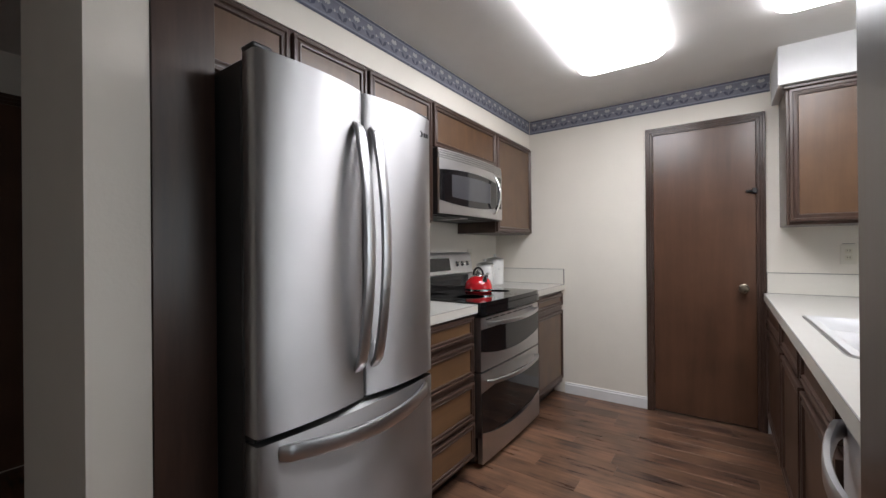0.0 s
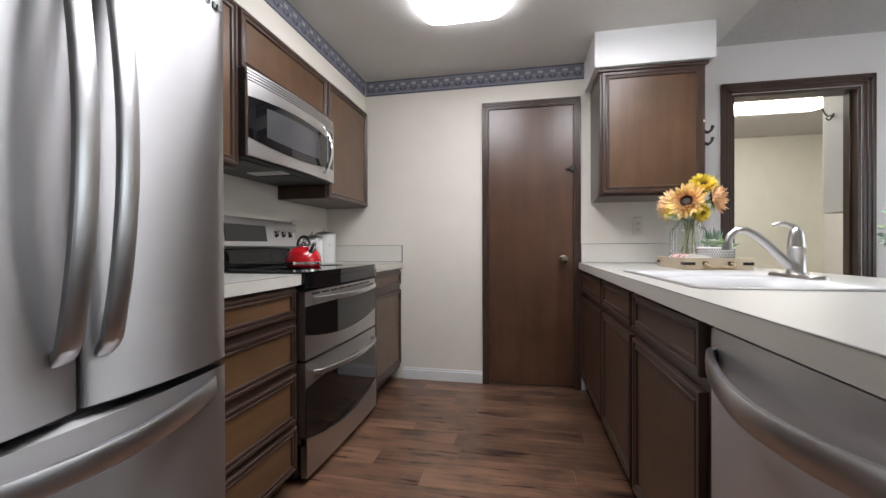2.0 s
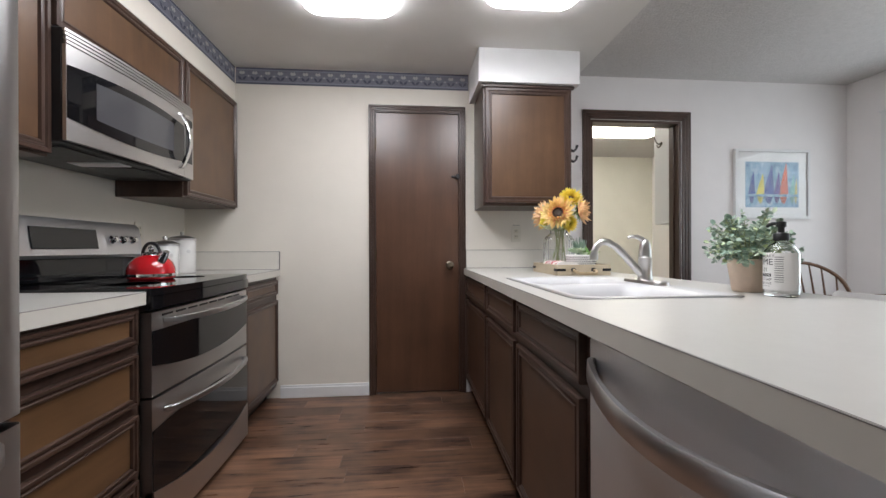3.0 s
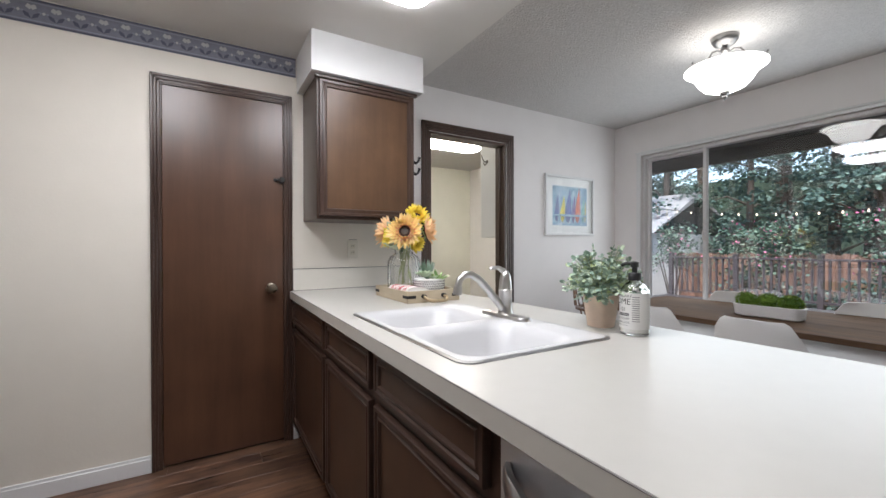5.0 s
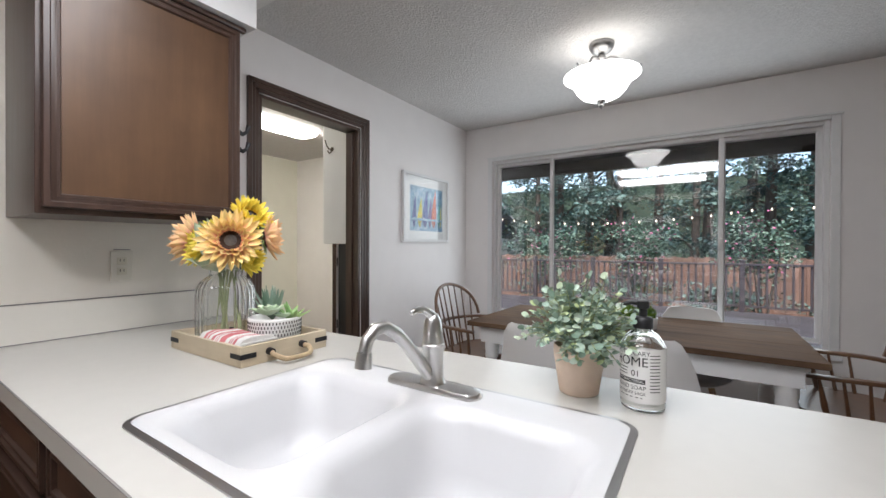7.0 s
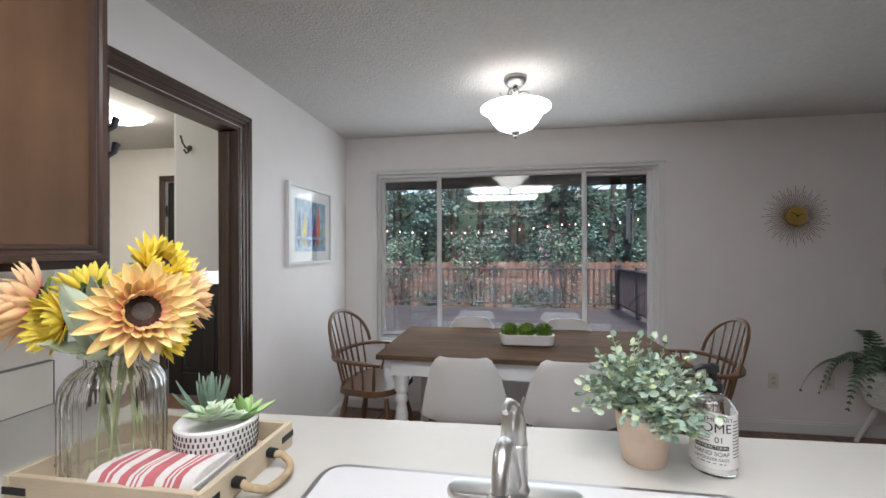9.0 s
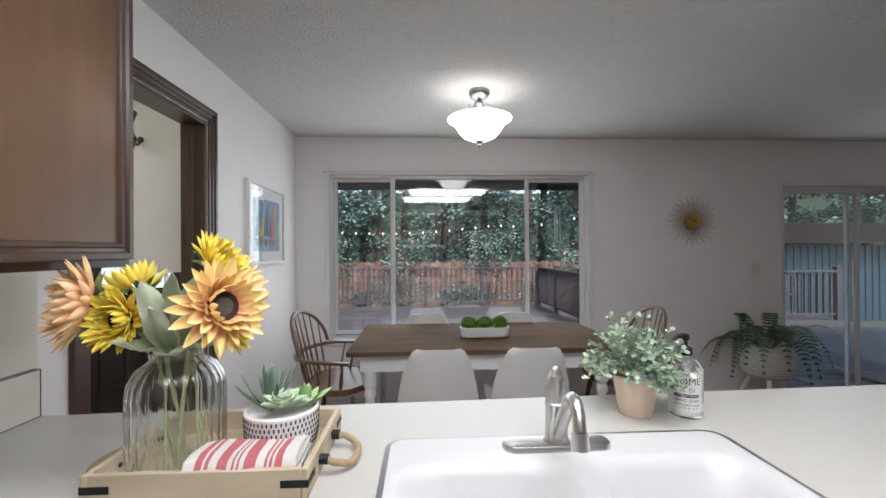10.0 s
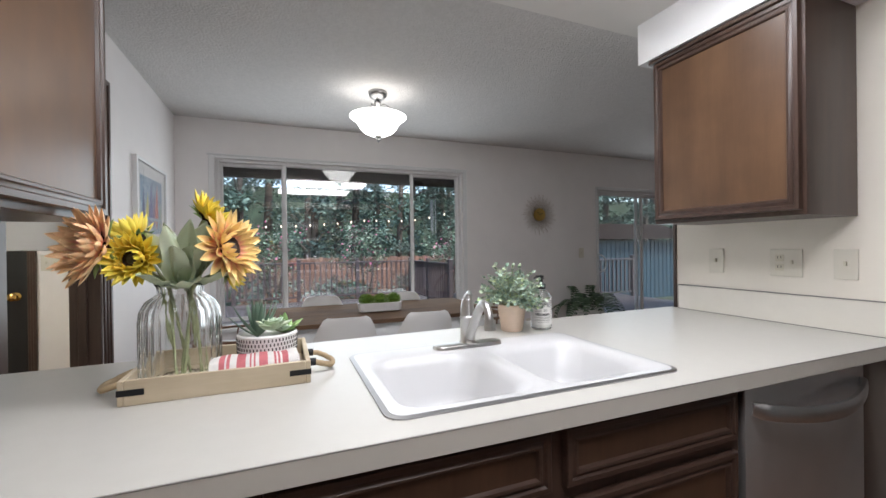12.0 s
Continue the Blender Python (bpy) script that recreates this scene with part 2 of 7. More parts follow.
def wall_mesh(axis, p0, p1, a0, a1, z0, z1, holes=()):
    """A wall from p0 to p1 in thickness, a0 to a1 in length, with openings (a, b, low, high)."""
    bm = bm_new()
    av = sorted({a0, a1, *[h[0] for h in holes], *[h[1] for h in holes]})
    zv = sorted({z0, z1, *[h[2] for h in holes], *[h[3] for h in holes]})
    for i in range(len(av) - 1):
        for j in range(len(zv) - 1):
            ca, cz = (av[i] + av[i + 1]) / 2, (zv[j] + zv[j + 1]) / 2
            if any(h[0] < ca < h[1] and h[2] < cz < h[3] for h in holes):
                continue
            if axis == "x":
                box(bm, p0, av[i], zv[j], p1, av[i + 1], zv[j + 1])
            else:
                box(bm, av[i], p0, zv[j], av[i + 1], p1, zv[j + 1])
    bmesh.ops.remove_doubles(bm, verts=bm.verts, dist=0.0001)
    return bm


# ---------- structure ----------
X_E, Y_N = 3.39, 3.25
solid("wall_north", wall_mesh("y", Y_N, Y_N + 0.06, -1.77, 1.10, 0, CEIL, [(-0.345, 0.262, 0, 2.035)]), WALL, "cream painted kitchen wall with a door opening", "wall")
solid("wall_north_dining", wall_mesh("y", Y_N, Y_N + 0.06, 1.10, 3.39, 0, CEIL, [(1.262, 1.985, 0, 2.02)]), WALL_DINING, "pale grey dining wall with a doorway", "wall")
solid("wall_entry_back", wall_mesh("y", Y_N + 0.06, Y_N + 0.12, 0.30, 3.39, 0, CEIL, [(1.262, 1.985, 0, 2.02)]), WALL_ENTRY, "cream wall of the entry room", "wall")
solid("wall_east", wall_mesh("x", X_E, X_E + 0.14, -3.2, 5.92, 0, CEIL, [(0.69, 2.965, 0.585, 2.02), (-2.565, -1.105, 0.0, 1.925), (4.15, 5.06, 0.0, 2.04)]), WALL_DINING, "pale grey wall with a wide window and glass door", "wall")
solid("wall_west", wall_mesh("x", -1.77, -1.65, 0.337, 3.31, 0, CEIL), WALL, "cream painted kitchen wall behind the appliances", "wall")
solid("wall_stub", wall_mesh("y", 0.208, 0.337, -1.77, -1.10, 0, CEIL), WALL, "pale cream end of a short wall", "wall")
solid("wall_partition", wall_mesh("y", 0.32, 0.44, 0.20, 1.14, 0, CEIL), WALL, "cream partition wall beside the counter", "wall")
solid("wall_south", wall_mesh("y", -3.32, -3.2, -3.4, 3.53, 0, CEIL), WALL_DINING, "pale grey far wall", "wall")
solid("wall_hall", wall_mesh("x", -3.29, -3.17, -3.2, 3.31, 0, CEIL), WALL, "cream hall wall in shade", "wall")
solid("wall_hall_north", wall_mesh("y", 2.2, 2.32, -3.17, -1.77, 0, CEIL), WALL, "cream hall end wall", "wall")
solid("wall_entry_north", wall_mesh("y", 5.80, 5.92, 0.18, 3.39, 0, CEIL), WALL_ENTRY, "cream wall of the entry room", "wall")
solid("wall_entry_west", wall_mesh("x", 0.18, 0.30, Y_N + 0.06, 5.80, 0, CEIL), WALL_ENTRY, "cream wall of the entry room", "wall")
solid("wall_pantry_back", wall_mesh("y", Y_N + 0.5, Y_N + 0.55, -0.5, 0.18, 0, CEIL), WALL, "cream pantry wall", "wall")
bm = bm_new()
box(bm, -3.42, -3.32, KCEIL, 1.14, 5.92, CEIL + 0.1)
solid("ceiling", bm, SMOOTH_CEILING, "smooth off-white kitchen ceiling", "ceiling")
bm = bm_new()
box(bm, 1.14, -3.32, CEIL, 3.53, 5.92, CEIL + 0.1)
solid("ceiling_dining", bm, CEILING, "grey-white knockdown textured dining ceiling", "ceiling")
bm = bm_new()
box(bm, -3.42, -3.32, -0.12, 3.53, 5.92, -0.004)
floor = solid("floor", bm, SUBFLOOR, "dark brown laminate plank floor", "floor")

# soffits over the cabinets
bm = bm_new()
box(bm, -1.65, 0.496, 2.085, -1.31, 3.25, KCEIL)
solid("soffit_west", bm, WALL, "cream soffit over the wall cabinets", "soffit")
bm = bm_new()
box(bm, 0.338, 2.85, 2.11, 1.002, 3.25, KCEIL)
solid("soffit_north", bm, WHITE, "white soffit box over the wall cabinet", "soffit")
bm = bm_new()
box(bm, 0.335, 0.44, 2.13, 1.06, 0.80, KCEIL)
solid("soffit_south", bm, WHITE, "white soffit box over the wall cabinet", "soffit")


def casing(name, axis, face, a0, a1, top, w, out, material, label, foot=0.0):
    """Moulded door casing with stepped profile; out: the way it stands proud."""
    bm = bm_new()
    for inset, proud in ((0.0, 0.020), (w * 0.3, 0.014), (w * 0.62, 0.009)):
        for s0, s1, z0, z1 in ((a0 - w + inset, a0 - w + inset + w * 0.34, foot, top + w - inset), (a1 + w - inset - w * 0.34, a1 + w - inset, foot, top + w - inset), (a0 - w + inset, a1 + w - inset, top + w - inset - w * 0.34, top + w - inset)):
            p0, p1 = sorted((face, face + out * proud))
            if axis == "y":
                box(bm, s0, p0, z0, s1, p1, z1, 0.003)
            else:
                box(bm, p0, s0, z0, p1, s1, z1, 0.003)
    return solid(name, bm, material, label, "door casing")


casing("trim_pantry", "y", Y_N - 0.001, -0.345, 0.262, 2.035, 0.045, -1, DARK, "dark-stained moulded door casing")
bm = bm_new()
for q in ((-0.349, 0.0, -0.3425, 2.035), (0.2595, 0.0, 0.266, 2.035), (-0.3424, 2.0315, 0.2594, 2.039)):
    box(bm, q[0], Y_N - 0.006, q[1], q[2], Y_N + 0.058, q[3])
solid("trim_pantry_jamb", bm, DARK, "dark-stained pantry door jamb", "door jamb")
casing("trim_passage", "y", Y_N - 0.001, 1.262, 1.985, 2.02, 0.068, -1, DARK, "dark-stained moulded doorway casing")
bm = bm_new()
for x0, x1 in ((1.262, 1.280), (1.967, 1.985)):
    box(bm, x0, Y_N, 0, x1, Y_N + 0.12, 2.02, 0.002)
box(bm, 1.262, Y_N, 2.002, 1.985, Y_N + 0.12, 2.02, 0.002)
for x0, x1 in ((1.280, 1.292), (1.955, 1.967)):
    box(bm, x0, Y_N + 0.05, 0, x1, Y_N + 0.085, 2.002, 0.002)
solid("trim_passage_jamb", bm, DARK, "dark-stained doorway jamb with stop", "door jamb")
bm = bm_new()
box(bm, 0.180, 0.31, 0, 0.1995, 0.45, KCEIL - 0.003, 0.002)
box(bm, 0.200, 0.4405, 0, 0.268, 0.458, KCEIL - 0.003, 0.004)
solid("trim_opening", bm, DARK, "dark-stained jamb and casing at the kitchen opening", "door jamb")
bm = bm_new()
box(bm, 1.14, 0.31, 0.0, 1.158, 0.45, CEIL - 0.003, 0.002)
solid("trim_corner", bm, DARK, "dark-stained trim on the partition end", "trim")


def baseboard(name, axis, face, a0, a1, out):
    bm = bm_new()
    for h, d in ((0.075, 0.013), (0.090, 0.008)):
        p0, p1 = sorted((face + out * 0.0005, face + out * d))
        if axis == "y":
            box(bm, a0, p0, 0.0, a1, p1, h, 0.002)
        else:
            box(bm, p0, a0, 0.0, p1, a1, h, 0.002)
    solid(name, bm, WHITE, "white painted baseboard", "baseboard")


baseboard("baseboard_north", "y", Y_N, -1.01, -0.391, -1)
baseboard("baseboard_north_b", "y", Y_N, 0.308, 0.34, -1)
baseboard("baseboard_dining", "y", Y_N, 2.055, 3.375, -1)
baseboard("baseboard_east", "x", X_E, -1.076, 3.25, -1)

# wallpaper border: blue band with tulips
BORDER = plain("blue_border_paper", (0.20, 0.203, 0.25), 0.7, var=0.12, scale=40)
BORDER_DARK = plain("navy_border_print", (0.085, 0.09, 0.13), 0.7)
BORDER_PALE = plain("pale_border_print", (0.48, 0.47, 0.47), 0.7)
BORDER_MID = plain("grey_blue_border_print", (0.27, 0.28, 0.34), 0.7)


def border(name, axis, face, a0, a1, out):
    bm = bm_new()
    z0, z1 = 2.205, KCEIL - 0.004

    def slab(s0, s1, h0, h1, d, mi):
        p0, p1 = sorted((face + out * 0.0004, face + out * d))
        n = len(bm.faces)
        if axis == "y":
            box(bm, s0, p0, h0, s1, p1, h1)
        else:
            box(bm, p0, s0, h0, p1, s1, h1)
        bm.faces.ensure_lookup_table()
        for f in bm.faces[n:]:
            f.material_index = mi

    def leaf(c, h, w, hh, tilt, mi, d):
        pts = [(-w, 0), (-w * 0.5, hh * 0.6), (0, hh), (w * 0.5, hh * 0.6), (w, 0), (0, -hh)]
        vs = []
        for u, v in pts:
            uu, vv = u * math.cos(tilt) - v * math.sin(tilt), u * math.sin(tilt) + v * math.cos(tilt)
            vs.append(bm.verts.new((c + uu, face + out * d, h + vv) if axis == "y" else (face + out * d, c + uu, h + vv)))
        f = bm.faces.new(vs)
        f.material_index = mi

    slab(a0, a1, z0, z1, 0.0010, 0)
    slab(a0, a1, z0, z0 + 0.010, 0.0016, 1)
    slab(a0, a1, z1 - 0.010, z1, 0.0016, 1)
    slab(a0, a1, z0 + 0.014, z0 + 0.019, 0.0016, 3)
    slab(a0, a1, z1 - 0.019, z1 - 0.014, 0.0016, 3)
    n = int((a1 - a0) / 0.085)
    st = (a1 - a0) / n
    zc = (z0 + z1) / 2
    for i in range(n):
        c = a0 + (i + 0.5) * st
        leaf(c - 0.008, zc + 0.020, 0.012, 0.014, 0.25, 2, 0.0019)
        leaf(c + 0.008, zc + 0.020, 0.012, 0.014, -0.25, 2, 0.0020)
        leaf(c - 0.015, zc - 0.018, 0.009, 0.022, 0.75, 1, 0.0019)
        leaf(c + 0.015, zc - 0.018, 0.009, 0.022, -0.75, 1, 0.0020)
        leaf(c + st / 2, zc - 0.002, 0.007, 0.008, 0, 2, 0.0019)
        leaf(c + st / 2 - 0.013, zc - 0.002, 0.005, 0.006, 1.2, 3, 0.0019)
        leaf(c + st / 2 + 0.013, zc - 0.002, 0.005, 0.006, -1.2, 3, 0.0020)
    solid(name, bm, [BORDER, BORDER_DARK, BORDER_PALE, BORDER_MID], "blue wallpaper border printed with pale tulips", "wallpaper border")


border("trim_border_north", "y", Y_N, -1.305, 0.333, -1)
border("trim_border_west", "x", -1.31, 0.50, 3.245, 1)

# ---------- kitchen: cabinets ----------
def frame_panel(axis, face, out, a0, a1, z0, z1, w=0.045, depth=0.02):
    """A moulded frame, one mitred ring, round a flat panel: returns two meshes (frame, panel)."""
    fr, pn = bm_new(), bm_new()

    def at(s, h, d):
        return (face + out * d, s, h) if axis == "x" else (s, face + out * d, h)

    prev = None
    for inset, d in ((0.0, 0.0), (0.0, depth * 0.85), (0.0025, depth), (w * 0.36, depth), (w * 0.46, depth * 0.7), (w * 0.62, depth * 0.75), (w * 0.72, depth * 0.95), (w * 0.88, depth * 0.9), (w, depth * 0.45), (w, 0.0)):
        ring = [fr.verts.new(at(s, h, d)) for s, h in ((a0 + inset, z0 + inset), (a1 - inset, z0 + inset), (a1 - inset, z1 - inset), (a0 + inset, z1 - inset))]
        if prev:
            for k in range(4):
                fr.faces.new((prev[k], prev[(k + 1) % 4], ring[(k + 1) % 4], ring[k]))
        prev = ring
    e = w * 0.96
    p0, p1 = sorted((face, face + out * depth * 0.5))
    if axis == "x":
        box(pn, p0, a0 + e, z0 + e, p1, a1 - e, z1 - e)
    else:
        box(pn, a0 + e, p0, z0 + e, a1 - e, p1, z1 - e)
    return fr, pn


def add_front(parent, name, axis, face, out, a0, a1, z0, z1, panel_mat, frame_mat=None, w=0.045):
    fr, pn = frame_panel(axis, face, out, a0, a1, z0, z1, w)
    d = part(name, fr, frame_mat or DARK, parent)
    part("panel", pn, panel_mat, d, "amber-brown walnut veneer panel", smooth=False)
    return d


def body(parent, x0, y0, z0, x1, y1, z1, material):
    bm = bm_new()
    box(bm, x0, y0, z0, x1, y1, z1, 0.002)
    return part("body", bm, material, parent, smooth=False)


# west run, upper cabinets
UX = -1.31
for a0, a1, z0, lab in ((0.497, 0.874, 1.80, "dark-stained wall cabinet above the refrigerator"), (0.876, 1.285, 1.80, "dark-stained wall cabinet above the refrigerator"), (1.287, 1.80, 1.36, "dark-stained wall cabinet beside the microwave"),
                        (1.802, 2.594, 1.80, "dark-stained wall cabinet above the microwave"), (2.596, 3.246, 1.328, "dark-stained wall cabinet in the corner")):
    c = thing("wall_cabinet", lab, "cabinet")
    body(c, -1.648, a0, z0, UX - 0.001, a1, 2.083, DARK)
    add_front(c, "door", "x", UX - 0.0005, 1, a0 + 0.008, a1 - 0.008, z0 + 0.01, 2.065, PANEL, w=0.04)

# end panel beside the refrigerator
t = thing("end_panel", "tall dark-stained end panel beside the refrigerator", "panel")
bm = bm_new()
box(bm, -1.648, 0.339, 0, -1.10, 0.493, KCEIL - 0.004, 0.003)
part("board", bm, DARK, t)
bm = bm_new()
box(bm, -1.0995, 0.339, 0, -1.095, 0.493, KCEIL - 0.006, 0.001)
part("edge_strip", bm, DARK, t)

# west run, base cabinets
LX = -1.035
for a0, a1, lab, fronts in ((1.295, 1.806, "dark-stained base cabinet with four amber drawers", [("drawer", 0.732, 0.847), ("drawer", 0.525, 0.70), ("drawer", 0.298, 0.493), ("drawer", 0.095, 0.275)]),
                            (2.648, 3.246, "dark-stained base cabinet with a drawer over a door", [("drawer", 0.735, 0.835), ("door", 0.13, 0.695)])):
    c = thing("base_cabinet", lab, "cabinet")
    body(c, -1.648, a0, 0.09, LX, a1, 0.8585, DARK)
    bm = bm_new()
    box(bm, -1.648, a0, 0.0, LX - 0.07, a1, 0.089)
    part("toe_kick", bm, BLACK, c, smooth=False)
    for nm, z0, z1 in fronts:
        add_front(c, nm, "x", LX + 0.0005, 1, a0 + 0.025, a1 - 0.025, z0, z1, DRAWER_WOOD if nm == "drawer" and a0 < 2 else PANEL, DARK_H, w=0.032)


def countertop(name, label, x0, y0, x1, y1, edge_side, hole=None, front_slant=0.0, back_slant=0.0):
    """Laminate worktop with a square front edge and dark seam lines."""
    c = thing(name, label, "countertop")
    bm = bm_new()
    z0, z1 = 0.866, 0.905

    def slant(b):
        """The peninsula's long edges run slightly out of square with the wall."""
        for v in b.verts:
            if abs(v.co.x - x1) < 0.006:
                v.co.x += back_slant * (v.co.y - y1)
            elif abs(v.co.x - x0) < 0.006:
                v.co.x += front_slant * (v.co.y - y1)
        return b

    if hole:
        hx0, hy0, hx1, hy1 = hole
        for q in ((x0, y0, x1, hy0), (x0, hy1, x1, y1), (x0, hy0, hx0, hy1), (hx1, hy0, x1, hy1)):
            box(bm, q[0], q[1], z0, q[2], q[3], z1)
    else:
        box(bm, x0, y0, z0, x1, y1, z1)
    bmesh.ops.remove_doubles(bm, verts=bm.verts, dist=0.0001)
    slant(bm)
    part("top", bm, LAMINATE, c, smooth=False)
    bm = bm_new()
    xf = x1 if edge_side > 0 else x0
    box(bm, min(xf, xf + edge_side * 0.0025), y0, z0 - 0.006, max(xf, xf + edge_side * 0.0025), y1, z1 - 0.001, 0.0008)
    part("front_edge", slant(bm), LAMINATE_EDGE, c, smooth=False)
    bm = bm_new()
    box(bm, min(xf, xf + edge_side * 0.003), y0, z1 - 0.0022, max(xf, xf + edge_side * 0.003), y1, z1 - 0.0008)
    slant(bm)
    part("seam", bm, SEAM, c, smooth=False)
    return c


def splash(c, axis, face, out, a0, a1, top=1.03):
    bm = bm_new()
    p0, p1 = sorted((face + out * 0.001, face + out * 0.02))
    (box(bm, a0, p0, 0.9055, a1, p1, top, 0.0015) if axis == "y" else box(bm, p0, a0, 0.9055, p1, a1, top, 0.0015))
    part("backsplash", bm, LAMINATE_LIFTED, c, smooth=False)
    bm = bm_new()
    q0, q1 = sorted((face + out * 0.001, face + out * 0.0212))
    (box(bm, a0, q0, top + 0.0003, a1, q1, top + 0.003) if axis == "y" else box(bm, q0, a0, top + 0.0003, q1, a1, top + 0.003))
    e0, e1 = sorted((face + out * 0.0195, face + out * 0.0212))
    (box(bm, a0, e0, 0.9052, a1, e1, 0.9082) if axis == "y" else box(bm, e0, a0, 0.9052, e1, a1, 0.9082))
    for e in (a0 - 0.0012, a1 + 0.0002):
        (box(bm, e, q0, 0.906, e + 0.0015, q1, top + 0.002) if axis == "y" else box(bm, q0, e, 0.906, q1, e + 0.0015, top + 0.002))
    part("trim_strip", bm, SEAM, c, "thin grey trim line", smooth=False)


c = countertop("countertop", "cream laminate countertop beside the range", -1.648, 1.295, -1.01, 1.808, 1)
c = countertop("countertop", "cream laminate countertop in the corner with backsplash", -1.648, 2.648, -1.01, 3.248, 1)
splash(c, "y", Y_N, -1, -1.627, -1.012)
splash(c, "x", -1.65, 1, 2.648, 3.228)

# east run (peninsula)
RX = 0.322
SINK = (0.352, 1.432, 0.886, 2.250)
for a0, a1, lab, cuts in ((2.472, 3.246, "dark-stained base cabinet under the peninsula counter", (2.472, 3.246)), (1.265, 2.47, "dark-stained double-door sink base cabinet", (1.275, 1.885, 2.47))):
    c = thing("base_cabinet", lab, "cabinet")
    bm = bm_new()
    box(bm, RX, a0, 0.09, 0.915, a1, 0.858)
    bmesh.ops.delete(bm, geom=[f for f in bm.faces if f.calc_center_median().z > 0.85], context="FACES")
    part("body", bm, DARK, c, smooth=False)
    bm = bm_new()
    box(bm, RX + 0.06, a0, 0.0, 0.90, a1, 0.089)
    part("toe_kick", bm, BLACK, c, smooth=False)
    for s0, s1 in zip(cuts, cuts[1:]):
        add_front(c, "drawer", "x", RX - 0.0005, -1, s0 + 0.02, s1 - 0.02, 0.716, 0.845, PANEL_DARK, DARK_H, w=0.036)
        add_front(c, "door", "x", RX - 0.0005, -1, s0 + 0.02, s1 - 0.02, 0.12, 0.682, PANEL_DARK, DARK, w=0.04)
bm = bm_new()
box(bm, 0.92, 0.442, 0.0, 0.95, 3.248, 0.85855)
solid("wall_peninsula", bm, WALL_DINING, "pale grey back of the peninsula", "wall")
c = thing("filler_panel", "dark-stained filler strip beside the dishwasher", "panel")
bm = bm_new()
box(bm, RX, 0.442, 0.0, RX + 0.02, 0.632, 0.8585, 0.002)
part("board", bm, DARK, c)

c = countertop("peninsula_countertop", "long cream laminate peninsula countertop with a sink cutout", 0.294, 0.442, 1.090, 3.248, -1, (SINK[0] + 0.012, SINK[1] + 0.012, SINK[2] - 0.012, SINK[3] - 0.012), 0.009, -0.030)
splash(c, "y", Y_N, -1, 0.31, 1.086, 1.036)
splash(c, "y", 0.44, 1, 0.30, 1.12)

# peninsula wall cabinets
for a0, a1, y0, y1, zb, out, lab in ((0.375, 0.965, 2.902, 3.248, 1.326, -1, "dark-stained wall cabinet over the flower tray"), (0.40, 1.000, 0.442, 0.765, 1.345, 1, "dark-stained wall cabinet over the dishwasher end")):
    c = thing("wall_cabinet", lab, "cabinet")
    top = 2.108 if out < 0 else 2.128
    body(c, a0, y0, zb, a1, y1, top, DARK)
    face = (y0 if out < 0 else y1) + out * 0.0005
    add_front(c, "door", "y", face, out, a0 + 0.012, a1 - 0.012, zb + 0.018, top - 0.023, PANEL, w=0.042)
    bm = bm_new()
    box(bm, a0 - 0.012, min(face, face + out * 0.026), top - 0.02, a1 + 0.012, max(face, face + out * 0.026), top - 0.001, 0.004)
    part("crown", bm, DARK_X, c)

# ---------- kitchen: appliances ----------
def bowed_plate(x, y0, y1, bow, thick, r=0.012, n=14):
    """Outline in x and y of a front that bows towards +x, with rounded ends."""
    out = [(x - thick, y0), (x - r, y0), (x - r * 0.3, y0 + r * 0.3)]
    for i in range(n + 1):
        u = i / n
        out.append((x + bow * (1 - (2 * u - 1) ** 2), y0 + r + (y1 - y0 - 2 * r) * u))
    return out + [(x - r * 0.3, y1 - r * 0.3), (x - r, y1), (x - thick, y1)]


def strap(bm, points, w, t, up=(0, 0, 1)):
    """A flat bar along points, w wide across up, t thick."""
    pts, prev = [Vector(p) for p in points], None
    up = Vector(up)
    for i, p in enumerate(pts):
        d = (pts[min(i + 1, len(pts) - 1)] - pts[max(i - 1, 0)]).normalized()
        side = d.cross(up).normalized()
        u = side.cross(d).normalized()
        k = 1.0 if 0 < i < len(pts) - 1 else 0.8
        sec = []
        for a in range(10):
            ang = 2 * math.pi * a / 10
            c, s_ = math.cos(ang), math.sin(ang)
            sec.append(bm.verts.new(p + side * (t / 2) * math.copysign(abs(c) ** 0.4, c) * k + u * (w / 2) * math.copysign(abs(s_) ** 0.4, s_) * k))
        if prev:
            for a in range(10):
                bm.faces.new((prev[a], prev[(a + 1) % 10], sec[(a + 1) % 10], sec[a]))
        else:
            bm.faces.new(sec[::-1])
        prev = sec
    bm.faces.new(prev)
    return bm


